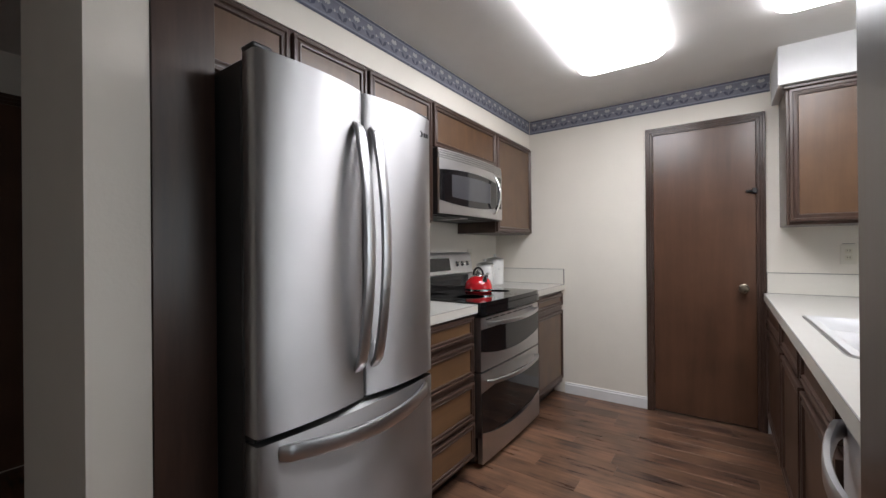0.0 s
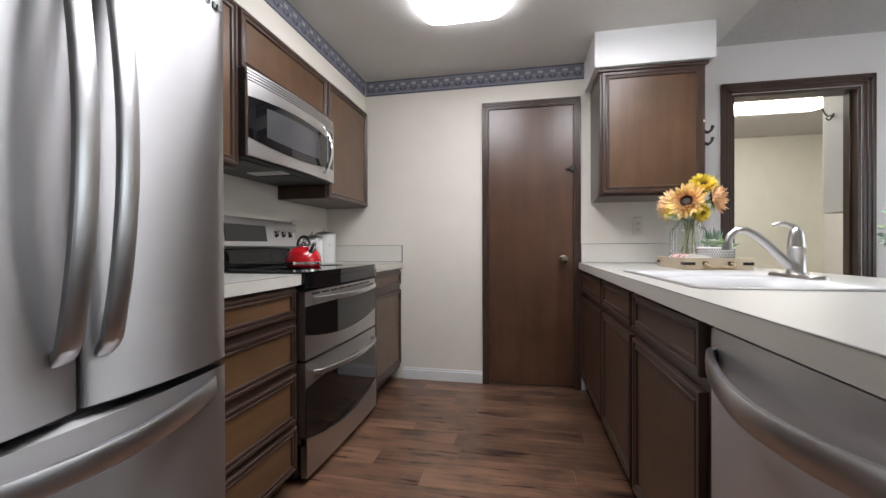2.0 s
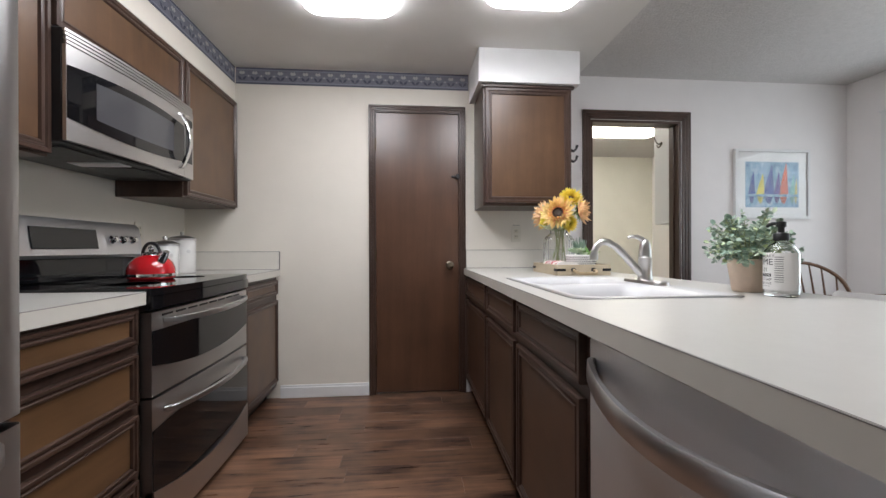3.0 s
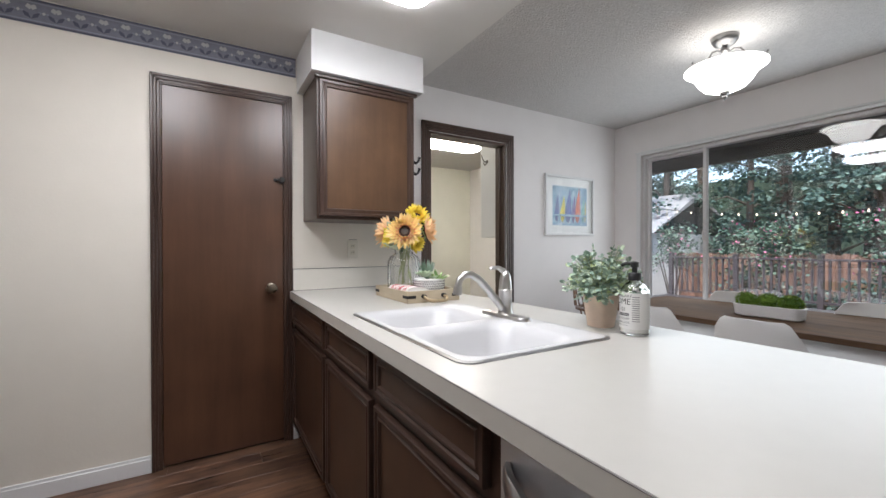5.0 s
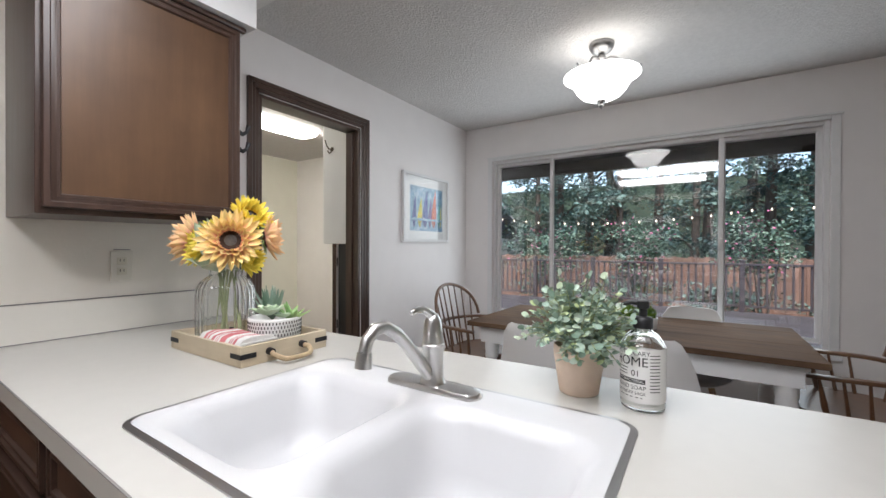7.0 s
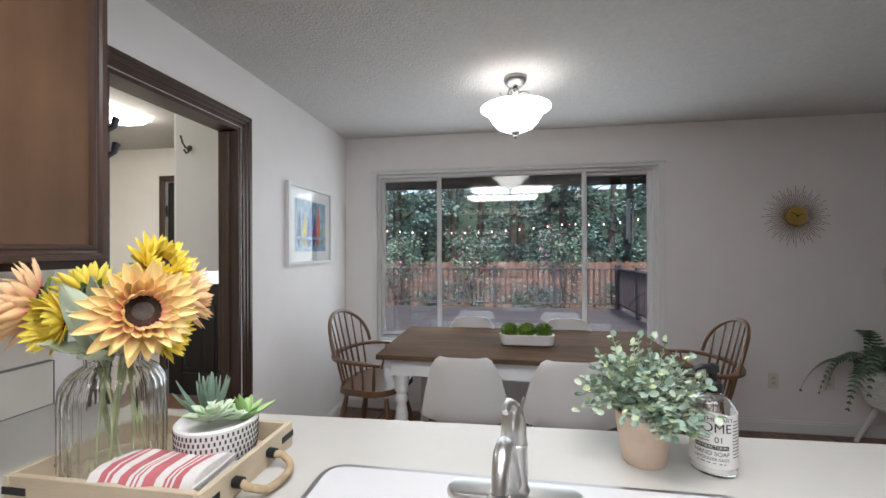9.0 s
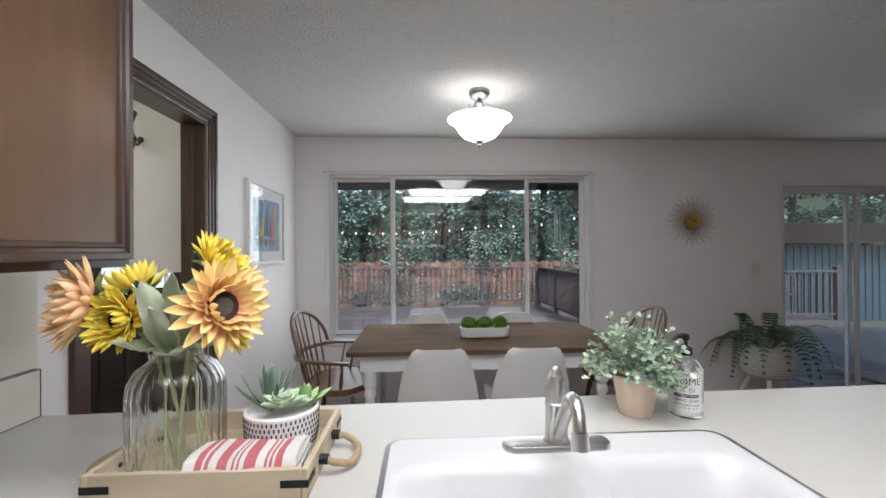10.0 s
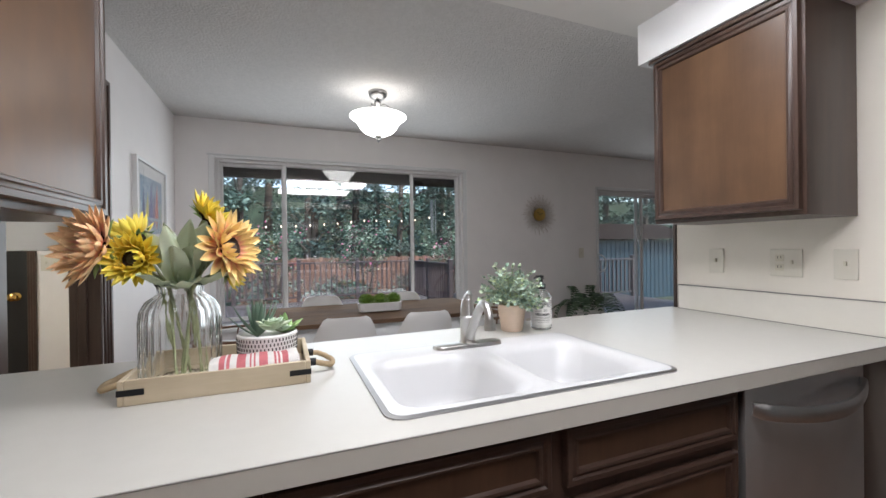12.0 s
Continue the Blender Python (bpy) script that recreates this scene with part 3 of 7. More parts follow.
# refrigerator
FX, F0, F1, FM = -0.905, 0.502, 1.254, 0.882
t = thing("refrigerator", "tall stainless steel french-door refrigerator with bottom freezer", "refrigerator")
bm = bm_new()
box(bm, -1.63, F0 + 0.004, 0.02, FX - 0.075, F1 - 0.004, 1.728, 0.006)
part("body", bm, GREY_SIDE, t, "dark grey cabinet body")
for y0, y1, z0, z1 in ((F0, FM - 0.003, 0.715, 1.737), (FM + 0.003, F1, 0.715, 1.737), (F0, F1, 0.075, 0.695)):
    bm = bm_new()
    prism(bm, bowed_plate(FX, y0, y1, 0.018 if y1 - y0 < 0.6 else 0.026, 0.06), z0, z1)
    d = part("freezer_drawer" if z0 < 0.5 else "door", bm, STEEL_V, t)
    bm = bm_new()
    if z0 > 0.5:
        yh = (FM - 0.038) if y0 < FM - 0.1 else (FM + 0.038)
        strap(bm, [(FX + 0.002, yh, 0.812), (FX + 0.014, yh, 0.826)] + arc((FX + 0.024, yh, 0.842), (FX + 0.024, yh, 1.592), (0.042, 0, 0), 18) + [(FX + 0.014, yh, 1.608), (FX + 0.002, yh, 1.622)], 0.040, 0.017, (0, 1, 0))
    else:
        strap(bm, [(FX + 0.004, F0 + 0.06, 0.660), (FX + 0.022, F0 + 0.075, 0.660)] + arc((FX + 0.030, F0 + 0.09, 0.660), (FX + 0.030, F1 - 0.09, 0.660), (0.055, 0, -0.012), 16) + [(FX + 0.022, F1 - 0.075, 0.660), (FX + 0.004, F1 - 0.06, 0.660)], 0.048, 0.018)
    part("handle", bm, SATIN, d, "curved brushed steel handle")
    if z0 > 0.5:
        bm = bm_new()
        box(bm, FX - 0.07, (y0 if y0 < 0.6 else y1 - 0.06), 1.7375, FX - 0.01, (y0 + 0.06 if y0 < 0.6 else y1), 1.757, 0.006)
        part("hinge_cap", bm, GREY_SIDE, d, "dark hinge cover")
bm = bm_new()
box(bm, FX - 0.074, F0 + 0.006, 0.697, FX - 0.03, F1 - 0.006, 0.713)
part("gasket", bm, BLACK, t, smooth=False)
bm = bm_new()
box(bm, FX - 0.074, FM - 0.0028, 0.72, FX - 0.02, FM + 0.0028, 1.73)
part("gasket", bm, BLACK, t, smooth=False)
bm = bm_new()
box(bm, FX - 0.09, F0 + 0.02, 0.0, FX - 0.04, F1 - 0.02, 0.07, 0.003)
part("kick_plate", bm, BLACK, t)
bm = bm_new()
lathe(bm, [(0.0125, 0), (0.0125, 0.001), (0.008, 0.001), (0.008, 0.0)], 20)
turned(bm, pose(FX + 0.0105, 1.178, 1.664, 0, 90, 0))
part("badge_ring", bm, BLACK, t)
for dy, w in ((0.028, 0.010), (0.044, 0.012)):
    bm = bm_new()
    box(bm, FX + 0.006, 1.178 + dy - w / 2, 1.656, FX + 0.0105, 1.178 + dy + w / 2, 1.672, 0.001)
    part("badge_bar", bm, GREY_SIDE, t)

# range
GX, G0, G1 = -1.0, 1.818, 2.636
t = thing("range", "stainless steel and black glass double-oven electric range", "oven")
bm = bm_new()
box(bm, -1.63, G0, 0.03, GX - 0.045, G1, 0.885, 0.004)
part("body", bm, BLACK, t)
bm = bm_new()
prism(bm, bowed_plate(GX + 0.008, G0 - 0.004, G1 + 0.004, 0.012, 0.62, 0.02), 0.888, 0.914)
part("cooktop", bm, BLACK_GLASS, t, "glossy black glass cooktop")
bm = bm_new()
prism(bm, bowed_plate(GX + 0.012, G0 - 0.002, G1 + 0.002, 0.010, 0.03, 0.012), 0.842, 0.886)
part("front_rail", bm, BLACK_GLASS, t)
RINGS = plain("grey_ring_print", (0.06, 0.06, 0.06), 0.2)
for bx_, by_, br in ((-1.20, 2.03, 0.10), (-1.20, 2.43, 0.075), (-1.45, 2.05, 0.075), (-1.43, 2.42, 0.09)):
    bm = bm_new()
    lathe(bm, [(br, 0), (br, 0.0006), (br - 0.003, 0.0006), (br - 0.003, 0)], 40, (bx_, by_, 0.9142))
    part("burner_ring", bm, RINGS, t)


def front_shape(y0, y1, low, high, dip_low, dip_high, n=18):
    """Outline in y and z with bowed lower and upper edges."""
    pts = [(y0 + (y1 - y0) * i / n, low - dip_low * (1 - (2 * i / n - 1) ** 2)) for i in range(n + 1)]
    return pts + [(y1 - (y1 - y0) * i / n, high - dip_high * (1 - (2 * i / n - 1) ** 2)) for i in range(n + 1)]


def curved_front(bm, poly, y0, y1, x, bow, thick):
    """Plate in y and z, bowed towards +x over y0 to y1; poly: lower edge then upper edge reversed."""
    n = len(poly) // 2
    lo, hi = poly[:n], poly[n:][::-1]
    rows = []
    for (ya, za), (yb, zb) in zip(lo, hi):
        off = bow * (1 - (2 * (ya - y0) / (y1 - y0) - 1) ** 2)
        rows.append([bm.verts.new((x + off, ya, za)), bm.verts.new((x + off, yb, zb)), bm.verts.new((x + off - thick, yb, zb)), bm.verts.new((x + off - thick, ya, za))])
    for a, c in zip(rows, rows[1:]):
        for k in range(4):
            bm.faces.new((a[k], a[(k + 1) % 4], c[(k + 1) % 4], c[k]))
    bm.faces.new(rows[0])
    bm.faces.new(rows[-1][::-1])
    return bm


for nm, z0, z1, gl, gh, dl, dh in (("upper_oven_door", 0.535, 0.828, 0.645, 0.765, 0.045, 0.0), ("lower_oven_door", 0.172, 0.525, 0.174, 0.415, 0.0, -0.03)):
    bm = bm_new()
    curved_front(bm, front_shape(G0 + 0.004, G1 - 0.004, z0, z1, 0.0, 0.0), G0, G1, GX, 0.008, 0.04)
    d = part(nm, bm, STEEL, t, smooth=False)
    bm = bm_new()
    curved_front(bm, front_shape(G0 + 0.006, G1 - 0.006, gl, gh, dl, dh), G0, G1, GX + 0.003, 0.008, 0.006)
    part("oven_window", bm, BLACK_GLASS, d, "glossy black oven window")
    zh = z1 - 0.035 if z0 > 0.5 else z1 - 0.055
    bm = bm_new()
    strap(bm, [(GX + 0.004, G0 + 0.07, zh), (GX + 0.03, G0 + 0.085, zh)] + arc((GX + 0.036, G0 + 0.10, zh), (GX + 0.036, G1 - 0.10, zh), (0.032, 0, -0.006), 14) + [(GX + 0.03, G1 - 0.085, zh), (GX + 0.004, G1 - 0.07, zh)], 0.022, 0.016)
    part("handle", bm, SATIN, d, "curved steel bar handle")
    if z0 > 0.5:
        for i in range(8):
            ya = G0 + 0.06 + i * 0.083
            bm = bm_new()
            u = (ya + 0.03 - G0) / (G1 - G0)
            off = 0.008 * (1 - (2 * u - 1) ** 2)
            box(bm, GX + off - 0.002, ya, 0.811, GX + off + 0.003, ya + 0.062, 0.818)
            part("vent_slot", bm, BLACK, d, smooth=False)
bm = bm_new()
curved_front(bm, front_shape(G0 + 0.004, G1 - 0.004, 0.035, 0.205, 0.0, 0.055), G0, G1, GX + 0.006, 0.008, 0.03)
part("storage_drawer", bm, STEEL, t, smooth=False)
bm = bm_new()
box(bm, -1.628, G0, 0.915, -1.575, G1, 1.012, 0.004)
part("backguard", bm, BLACK_GLASS, t, "black backguard")
bm = bm_new()
poly = [(-1.628, 1.0125), (-1.55, 1.0125), (-1.535, 1.027), (-1.555, 1.160), (-1.575, 1.182), (-1.628, 1.182)]
prism(bm, [(y, x) for x, y in poly], G0, G1)
turned(bm, Matrix(((0, 1, 0, 0), (0, 0, 1, 0), (1, 0, 0, 0), (0, 0, 0, 1))))
part("control_panel", bm, STEEL_LIFTED, t, "curved steel control panel")
bm = bm_new()
box(bm, -0.002, 2.00, -0.045, 0.003, 2.33, 0.045, 0.002)
part("display", turned(bm, pose(-1.5435, 0, 1.097, 0, -8.6, 0)), BLACK_GLASS, t, "black display glass")
for y in (1.90, 2.42, 2.49, 2.56):
    bm = bm_new()
    lathe(bm, [(0.021, 0), (0.021, 0.006), (0.017, 0.010), (0.015, 0.026), (0.008, 0.029)], 20)
    part("knob", turned(bm, pose(-1.545, y, 1.097, 0, 80, 0)), CHROME, t, "chrome knob")

# microwave
MX, M0, M1 = -1.245, 1.79, 2.575
t = thing("microwave", "stainless over-the-range microwave with black window", "microwave")
bm = bm_new()
box(bm, -1.645, M0, 1.41, MX - 0.0135, M1, 1.795, 0.004)
part("body", bm, BLACK, t)
bm = bm_new()
curved_front(bm, front_shape(M0, M1 - 0.105, 1.416, 1.738, 0.0, 0.0), M0, M1, MX, 0.022, 0.012)
d = part("door", bm, STEEL, t, smooth=False)
bm = bm_new()
curved_front(bm, front_shape(M0 + 0.002, M1 - 0.106, 1.492, 1.668, 0.024, -0.020), M0, M1, MX + 0.003, 0.022, 0.006)
part("window", bm, BLACK_GLASS, d, "black glass window")
bm = bm_new()
curved_front(bm, front_shape(M0 + 0.11, M1 - 0.21, 1.518, 1.65, 0.008, -0.006), M0, M1, MX + 0.0042, 0.022, 0.004)
part("mesh_screen", bm, plain("grey_screen", (0.055, 0.055, 0.06), 0.12), d, "grey perforated screen")
bm = bm_new()
yh = M1 - 0.155
strap(bm, [(MX + 0.012, yh, 1.45), (MX + 0.03, yh, 1.458)] + arc((MX + 0.036, yh, 1.473), (MX + 0.036, yh, 1.693), (0.03, 0, 0), 12) + [(MX + 0.03, yh, 1.708), (MX + 0.012, yh, 1.718)], 0.024, 0.014, (0, 1, 0))
part("handle", bm, CHROME, d, "bowed chrome handle")
bm = bm_new()
curved_front(bm, front_shape(M1 - 0.102, M1, 1.416, 1.738, 0, 0), M0, M1, MX, 0.022, 0.012)
part("control_panel", bm, STEEL, t, smooth=False)
for z0, z1 in ((1.683, 1.718), (1.493, 1.658)):
    bm = bm_new()
    curved_front(bm, front_shape(M1 - 0.088, M1 - 0.014, z0, z1, 0, 0), M0, M1, MX + 0.002, 0.022, 0.004)
    part("keypad", bm, BLACK_GLASS if z0 > 1.6 else GREY_SIDE, t)
for i in range(4):
    bm = bm_new()
    z = 1.742 + i * 0.0138
    curved_front(bm, front_shape(M0, M1, z, z + 0.0085, 0, 0), M0, M1, MX + 0.001 - i * 0.0015, 0.022, 0.008)
    part("vent_slat", bm, STEEL, t, smooth=False)
for y0, y1, mt in ((M0 + 0.05, M0 + 0.30, GREY_SIDE), (M0 + 0.42, M0 + 0.68, GREY_SIDE), (M0 + 0.32, M0 + 0.40, WHITE)):
    bm = bm_new()
    box(bm, -1.50, y0, 1.404, -1.30, y1, 1.409, 0.002)
    part("grease_filter" if mt is not WHITE else "lamp_cover", bm, mt, t)

# dishwasher
D0, D1 = 0.638, 1.258
t = thing("dishwasher", "stainless steel dishwasher with a wide curved handle", "dishwasher")
bm = bm_new()
box(bm, 0.37, D0, 0.03, 0.90, D1, 0.855)
part("body", bm, BLACK, t, smooth=False)
bm = bm_new()
box(bm, 0.308, D0 + 0.004, 0.10, 0.369, D1 - 0.004, 0.842, 0.008, 2)
d = part("door", bm, STEEL_LIFTED, t)
bm = bm_new()
strap(bm, [(0.306, D1 - 0.03, 0.785), (0.292, D1 - 0.045, 0.783)] + arc((0.284, D1 - 0.06, 0.780), (0.284, D0 + 0.06, 0.780), (-0.042, 0, -0.020), 18) + [(0.292, D0 + 0.045, 0.783), (0.306, D0 + 0.03, 0.785)], 0.045, 0.016)
part("handle", bm, SATIN, d, "wide curved steel handle")
bm = bm_new()
box(bm, 0.36, D0, 0.0, 0.40, D1, 0.095)
part("kick_plate", bm, BLACK, t, smooth=False)

# pantry door
t = tagged(new("door_1"), "closed flush dark wood pantry door", "door", "", "structure")
bm = bm_new()
box(bm, -0.342, Y_N + 0.004, 0.012, 0.259, Y_N + 0.040, 2.031, 0.003)
part("leaf", bm, DOOR_WOOD, t, smooth=False)
bm = bm_new()
lathe(bm, [(0.030, 0), (0.030, 0.004), (0.012, 0.010), (0.011, 0.030), (0.024, 0.040), (0.028, 0.052), (0.022, 0.064), (0.006, 0.067)], 24)
part("door_knob", turned(bm, pose(0.190, Y_N + 0.003, 0.928, 90, 0, 0)), plain("aged_brass", (0.36, 0.31, 0.24), 0.28, 1.0), t, "round aged brass knob")
for z in (1.80, 1.0, 0.25):
    bm = bm_new()
    tube(bm, [(-0.346, Y_N - 0.004, z - 0.045), (-0.346, Y_N - 0.004, z + 0.045)], 0.006, 8)
    part("hinge", bm, plain("old_bronze", (0.10, 0.075, 0.05), 0.4, 0.8), t)
bm = bm_new()
box(bm, 0.205, Y_N - 0.010, 1.565, 0.275, Y_N - 0.0005, 1.580, 0.002)
tube(bm, [(0.225, Y_N - 0.012, 1.573), (0.225, Y_N - 0.03, 1.573)], 0.006, 8)
box(bm, 0.238, Y_N - 0.026, 1.555, 0.262, Y_N - 0.006, 1.590, 0.003)
part("latch", bm, BLACK, t, "small black bolt latch")

# fluorescent ceiling fixtures
def wrap_fixture(name, label, x0, y0, x1, y1, lit, top):
    t = thing(name, label, "ceiling light")
    bm = bm_new()
    box(bm, x0 + 0.05, y0 + 0.03, top - 0.02, x1 - 0.05, y1 - 0.03, top - 0.0005)
    part("base_plate", bm, WHITE, t, smooth=False)
    bm, prev = bm_new(), None
    for z, e in ((top - 0.012, 0.0), (top - 0.028, -0.002), (top - 0.044, 0.012), (top - 0.052, 0.035), (top - 0.055, 0.07)):
        ring = [bm.verts.new((x, y, z)) for x, y in rounded(x0 + e, y0 + e, x1 - e, y1 - e, 0.075, 6)]
        if prev:
            for k in range(len(ring)):
                bm.faces.new((prev[k], prev[(k + 1) % len(ring)], ring[(k + 1) % len(ring)], ring[k]))
        prev = ring
    bm.faces.new(prev)
    part("diffuser", bm, lit, t, "glowing white acrylic diffuser")
    return t


wrap_fixture("ceiling_light", "lit white fluorescent wraparound light on the kitchen ceiling", -0.640, 1.30, -0.175, 2.52, LIT, KCEIL)
wrap_fixture("ceiling_light", "lit white fluorescent wraparound light on the kitchen ceiling", 0.28, 1.16, 0.74, 2.38, LIT, KCEIL)
wrap_fixture("ceiling_light", "lit white fluorescent light on the entry ceiling", 1.38, 4.44, 2.64, 4.70, LIT_ENTRY, CEIL)

# outlets and switches
PLATE = plain("almond_plate", (0.72, 0.685, 0.60), 0.35, var=0.03)
PLATE_IN = plain("almond_receptacle", (0.66, 0.62, 0.51), 0.35, var=0.03)
SLOT = plain("dark_slot", (0.05, 0.045, 0.04), 0.6)


def wall_plate(name, label, axis, face, out, a, z, sort, w=0.072, h=0.116):
    t = thing(name, label, "wall plate")

    def bx(nm, s0, s1, h0, h1, d0, d1, mt, parent, bev=0.0015):
        bm = bm_new()
        p0, p1 = sorted((face + out * d0, face + out * d1))
        (box(bm, p0, s0, h0, p1, s1, h1, bev) if axis == "x" else box(bm, s0, p0, h0, s1, p1, h1, bev))
        return part(nm, bm, mt, parent)

    bx("plate", a - w / 2, a + w / 2, z - h / 2, z + h / 2, 0.0005, 0.006, PLATE, t)
    n = len(sort)
    for i, kind_ in enumerate(sort):
        c = a + (i - (n - 1) / 2) * 0.046
        if kind_ == "o":
            for dz in (-0.020, 0.020):
                r = bx("receptacle", c - 0.016, c + 0.016, z + dz - 0.014, z + dz + 0.014, 0.006, 0.0075, PLATE_IN, t, 0.0007)
                for du in (-0.006, 0.006):
                    bx("slot", c + du - 0.0012, c + du + 0.0012, z + dz - 0.002, z + dz + 0.008, 0.0074, 0.0079, SLOT, r, 0)
        elif kind_ == "s":
            bx("toggle", c - 0.0045, c + 0.0045, z - 0.006, z + 0.012, 0.006, 0.015, PLATE_IN, t)
        else:
            bx("rocker", c - 0.012, c + 0.012, z - 0.025, z + 0.025, 0.006, 0.009, PLATE_IN, t)
    return t


wall_plate("outlet", "almond double outlet over the backsplash", "y", Y_N, -1, 0.685, 1.155, "o")
bm = bm_new()
box(bm, 0.66, Y_N - 0.006, 1.218, 0.712, Y_N - 0.0005, 1.221)
solid("trim_outlet_line", bm, SEAM, "thin dark strip above the outlet", "trim", "structure")
wall_plate("outlet", "almond outlet behind the canisters", "x", -1.65, 1, 2.78, 1.15, "o")
wall_plate("light_switch", "almond switch on the partition wall", "y", 0.44, 1, 0.925, 1.165, "s")
wall_plate("light_switch", "almond switch and outlet plate on the partition wall", "y", 0.44, 1, 0.630, 1.163, "so", 0.118)
wall_plate("light_switch", "almond switch on the partition wall end", "y", 0.44, 1, 0.435, 1.163, "s")
wall_plate("light_switch", "tan light switch on the dining wall", "x", X_E, -1, -0.856, 1.165, "s")
wall_plate("outlet", "tan outlet low on the dining wall", "x", X_E, -1, -0.472, 0.388, "o")
wall_plate("outlet", "tan outlet low on the dining wall", "x", X_E, -1, -0.106, 0.382, "o")

# kettle and canisters
RED = plain("red_enamel", (0.50, 0.012, 0.018), 0.12, var=0.03, coat_weight=0.6)
t = thing("kettle", "shiny red enamel kettle with a steel band on the cooktop", "kettle", (-1.28, 2.285, 0.9148))
bm = bm_new()
lathe(bm, [(0.085, 0), (0.092, 0.006), (0.094, 0.03), (0.092, 0.05), (0.083, 0.075), (0.062, 0.098), (0.034, 0.110), (0.02, 0.112)], 36)
k = part("body", bm, RED, t)
bm = bm_new()
lathe(bm, [(0.0925, 0.012), (0.0955, 0.013), (0.0955, 0.026), (0.0925, 0.027)], 36)
part("band", bm, CHROME, k, "polished steel band")
bm = bm_new()
lathe(bm, [(0.034, 0.1095), (0.033, 0.117), (0.015, 0.123), (0.009, 0.126), (0.013, 0.138), (0.010, 0.148), (0.003, 0.15)], 24)
part("lid", bm, CHROME, t, "steel lid with knob")
bm = bm_new()
tube(bm, [(0.055, -0.03, 0.075), (0.080, -0.044, 0.10), (0.098, -0.054, 0.125)], [0.02, 0.015, 0.011], 14)
part("spout", bm, CHROME, t, "short steel spout")
bm = bm_new()
tube(bm, [(-0.05, 0.03, 0.09)] + [(0.07 * math.cos(a) * -0.9, 0.04 * math.cos(a), 0.105 + 0.06 * math.sin(a)) for a in np.linspace(0.2, 2.9, 12)], 0.007, 10)
part("handle", bm, BLACK, t, "black arched handle")
CANISTER = plain("white_ceramic", (0.74, 0.73, 0.71), 0.25, var=0.02)
for x, y, h, r in ((-1.50, 2.77, 0.165, 0.068), (-1.52, 2.98, 0.20, 0.074)):
    t = thing("canister", "white ceramic canister with a steel lid", "canister", (x, y, 0.9055), group="canisters on the counter")
    bm = bm_new()
    lathe(bm, [(r * 0.96, 0), (r, 0.005), (r, h - 0.004), (r * 0.98, h)], 36)
    part("jar", bm, CANISTER, t)
    bm = bm_new()
    lathe(bm, [(r * 1.03, h + 0.0005), (r * 1.03, h + 0.012), (r * 0.8, h + 0.022), (0.02, h + 0.030), (0.008, h + 0.033), (0.013, h + 0.045), (0.010, h + 0.054), (0.002, h + 0.056)], 36)
    part("lid", bm, NICKEL, t, "domed steel lid with knob")
    bm = bm_new()
    lathe(bm, [(0.011, 0), (0.011, 0.003), (0.004, 0.004)], 16)
    part("badge", turned(bm, pose(r * 0.8, -r * 0.58, h * 0.66, 0, 90, -36)), NICKEL, t, "small steel badge")

# sink
t = thing("kitchen_sink", "white enamel double-bowl sink with grey metal rim", "sink")
sx0, sy0, sx1, sy1 = SINK
bm = bm_new()
prev = None
ro = rounded(sx0, sy0, sx1, sy1, 0.045, 6)
ri = rounded(sx0 + 0.012, sy0 + 0.012, sx1 - 0.012, sy1 - 0.012, 0.035, 6)
for ringpts, z in ((ro, 0.9053), (ro, 0.9082), (ri, 0.9095), (ri, 0.9053)):
    ring = [bm.verts.new((x, y, z)) for x, y in ringpts]
    if prev:
        for k in range(len(ring)):
            bm.faces.new((prev[k], prev[(k + 1) % len(ring)], ring[(k + 1) % len(ring)], ring[k]))
    prev = ring
part("rim", bm, steel("grey_sink_rim", (0.42, 0.42, 0.43), "y", 0.35), t, "grey metal mounting rim")
bm = bm_new()
ix0, ix1 = sx0 + 0.012, sx1 - 0.012
for y0, y1, oy0, oy1, radii in ((sy0 + 0.030, 1.829, sy0 + 0.012, 1.841, (0.001, 0.001, 0.035, 0.035)), (1.853, sy1 - 0.030, 1.841, sy1 - 0.012, (0.035, 0.035, 0.001, 0.001))):
    # corners in the order of rounded(): x1 y1, x0 y1, x0 y0, x1 y0
    rim = []
    for (cx, cy, a0), rr in zip(((ix1, oy1, 0), (ix0, oy1, 90), (ix0, oy0, 180), (ix1, oy0, 270)), radii):
        ox, oy = cx - math.copysign(rr, math.cos(radians(a0 + 45))), cy - math.copysign(rr, math.sin(radians(a0 + 45)))
        rim += [(ox + rr * math.cos(radians(a0 + 15 * i)), oy + rr * math.sin(radians(a0 + 15 * i))) for i in range(7)]
    loop0 = [bm.verts.new((x, y, 0.9098 - (0.006 if radii[0] < 0.01 and y > oy1 - 0.01 or radii[2] < 0.01 and y < oy0 + 0.01 else 0) * (1 if ix0 + 0.02 < x < 0.75 else 0))) for x, y in rim]
    for e, z, r in ((0.0, 0.9095, 0.07), (0.008, 0.907, 0.07), (0.018, 0.899, 0.075), (0.030, 0.882, 0.08), (0.052, 0.800, 0.085), (0.066, 0.768, 0.08), (0.088, 0.750, 0.07), (0.120, 0.744, 0.05)):
        ring = [bm.verts.new((x, y, z)) for x, y in rounded(sx0 + 0.030 + e, y0 + e, 0.784 - e, y1 - e, r, 6)]
        for k in range(len(ring)):
            bm.faces.new((loop0[k], loop0[(k + 1) % len(ring)], ring[(k + 1) % len(ring)], ring[k]))
        loop0 = ring
    bm.faces.new(loop0)
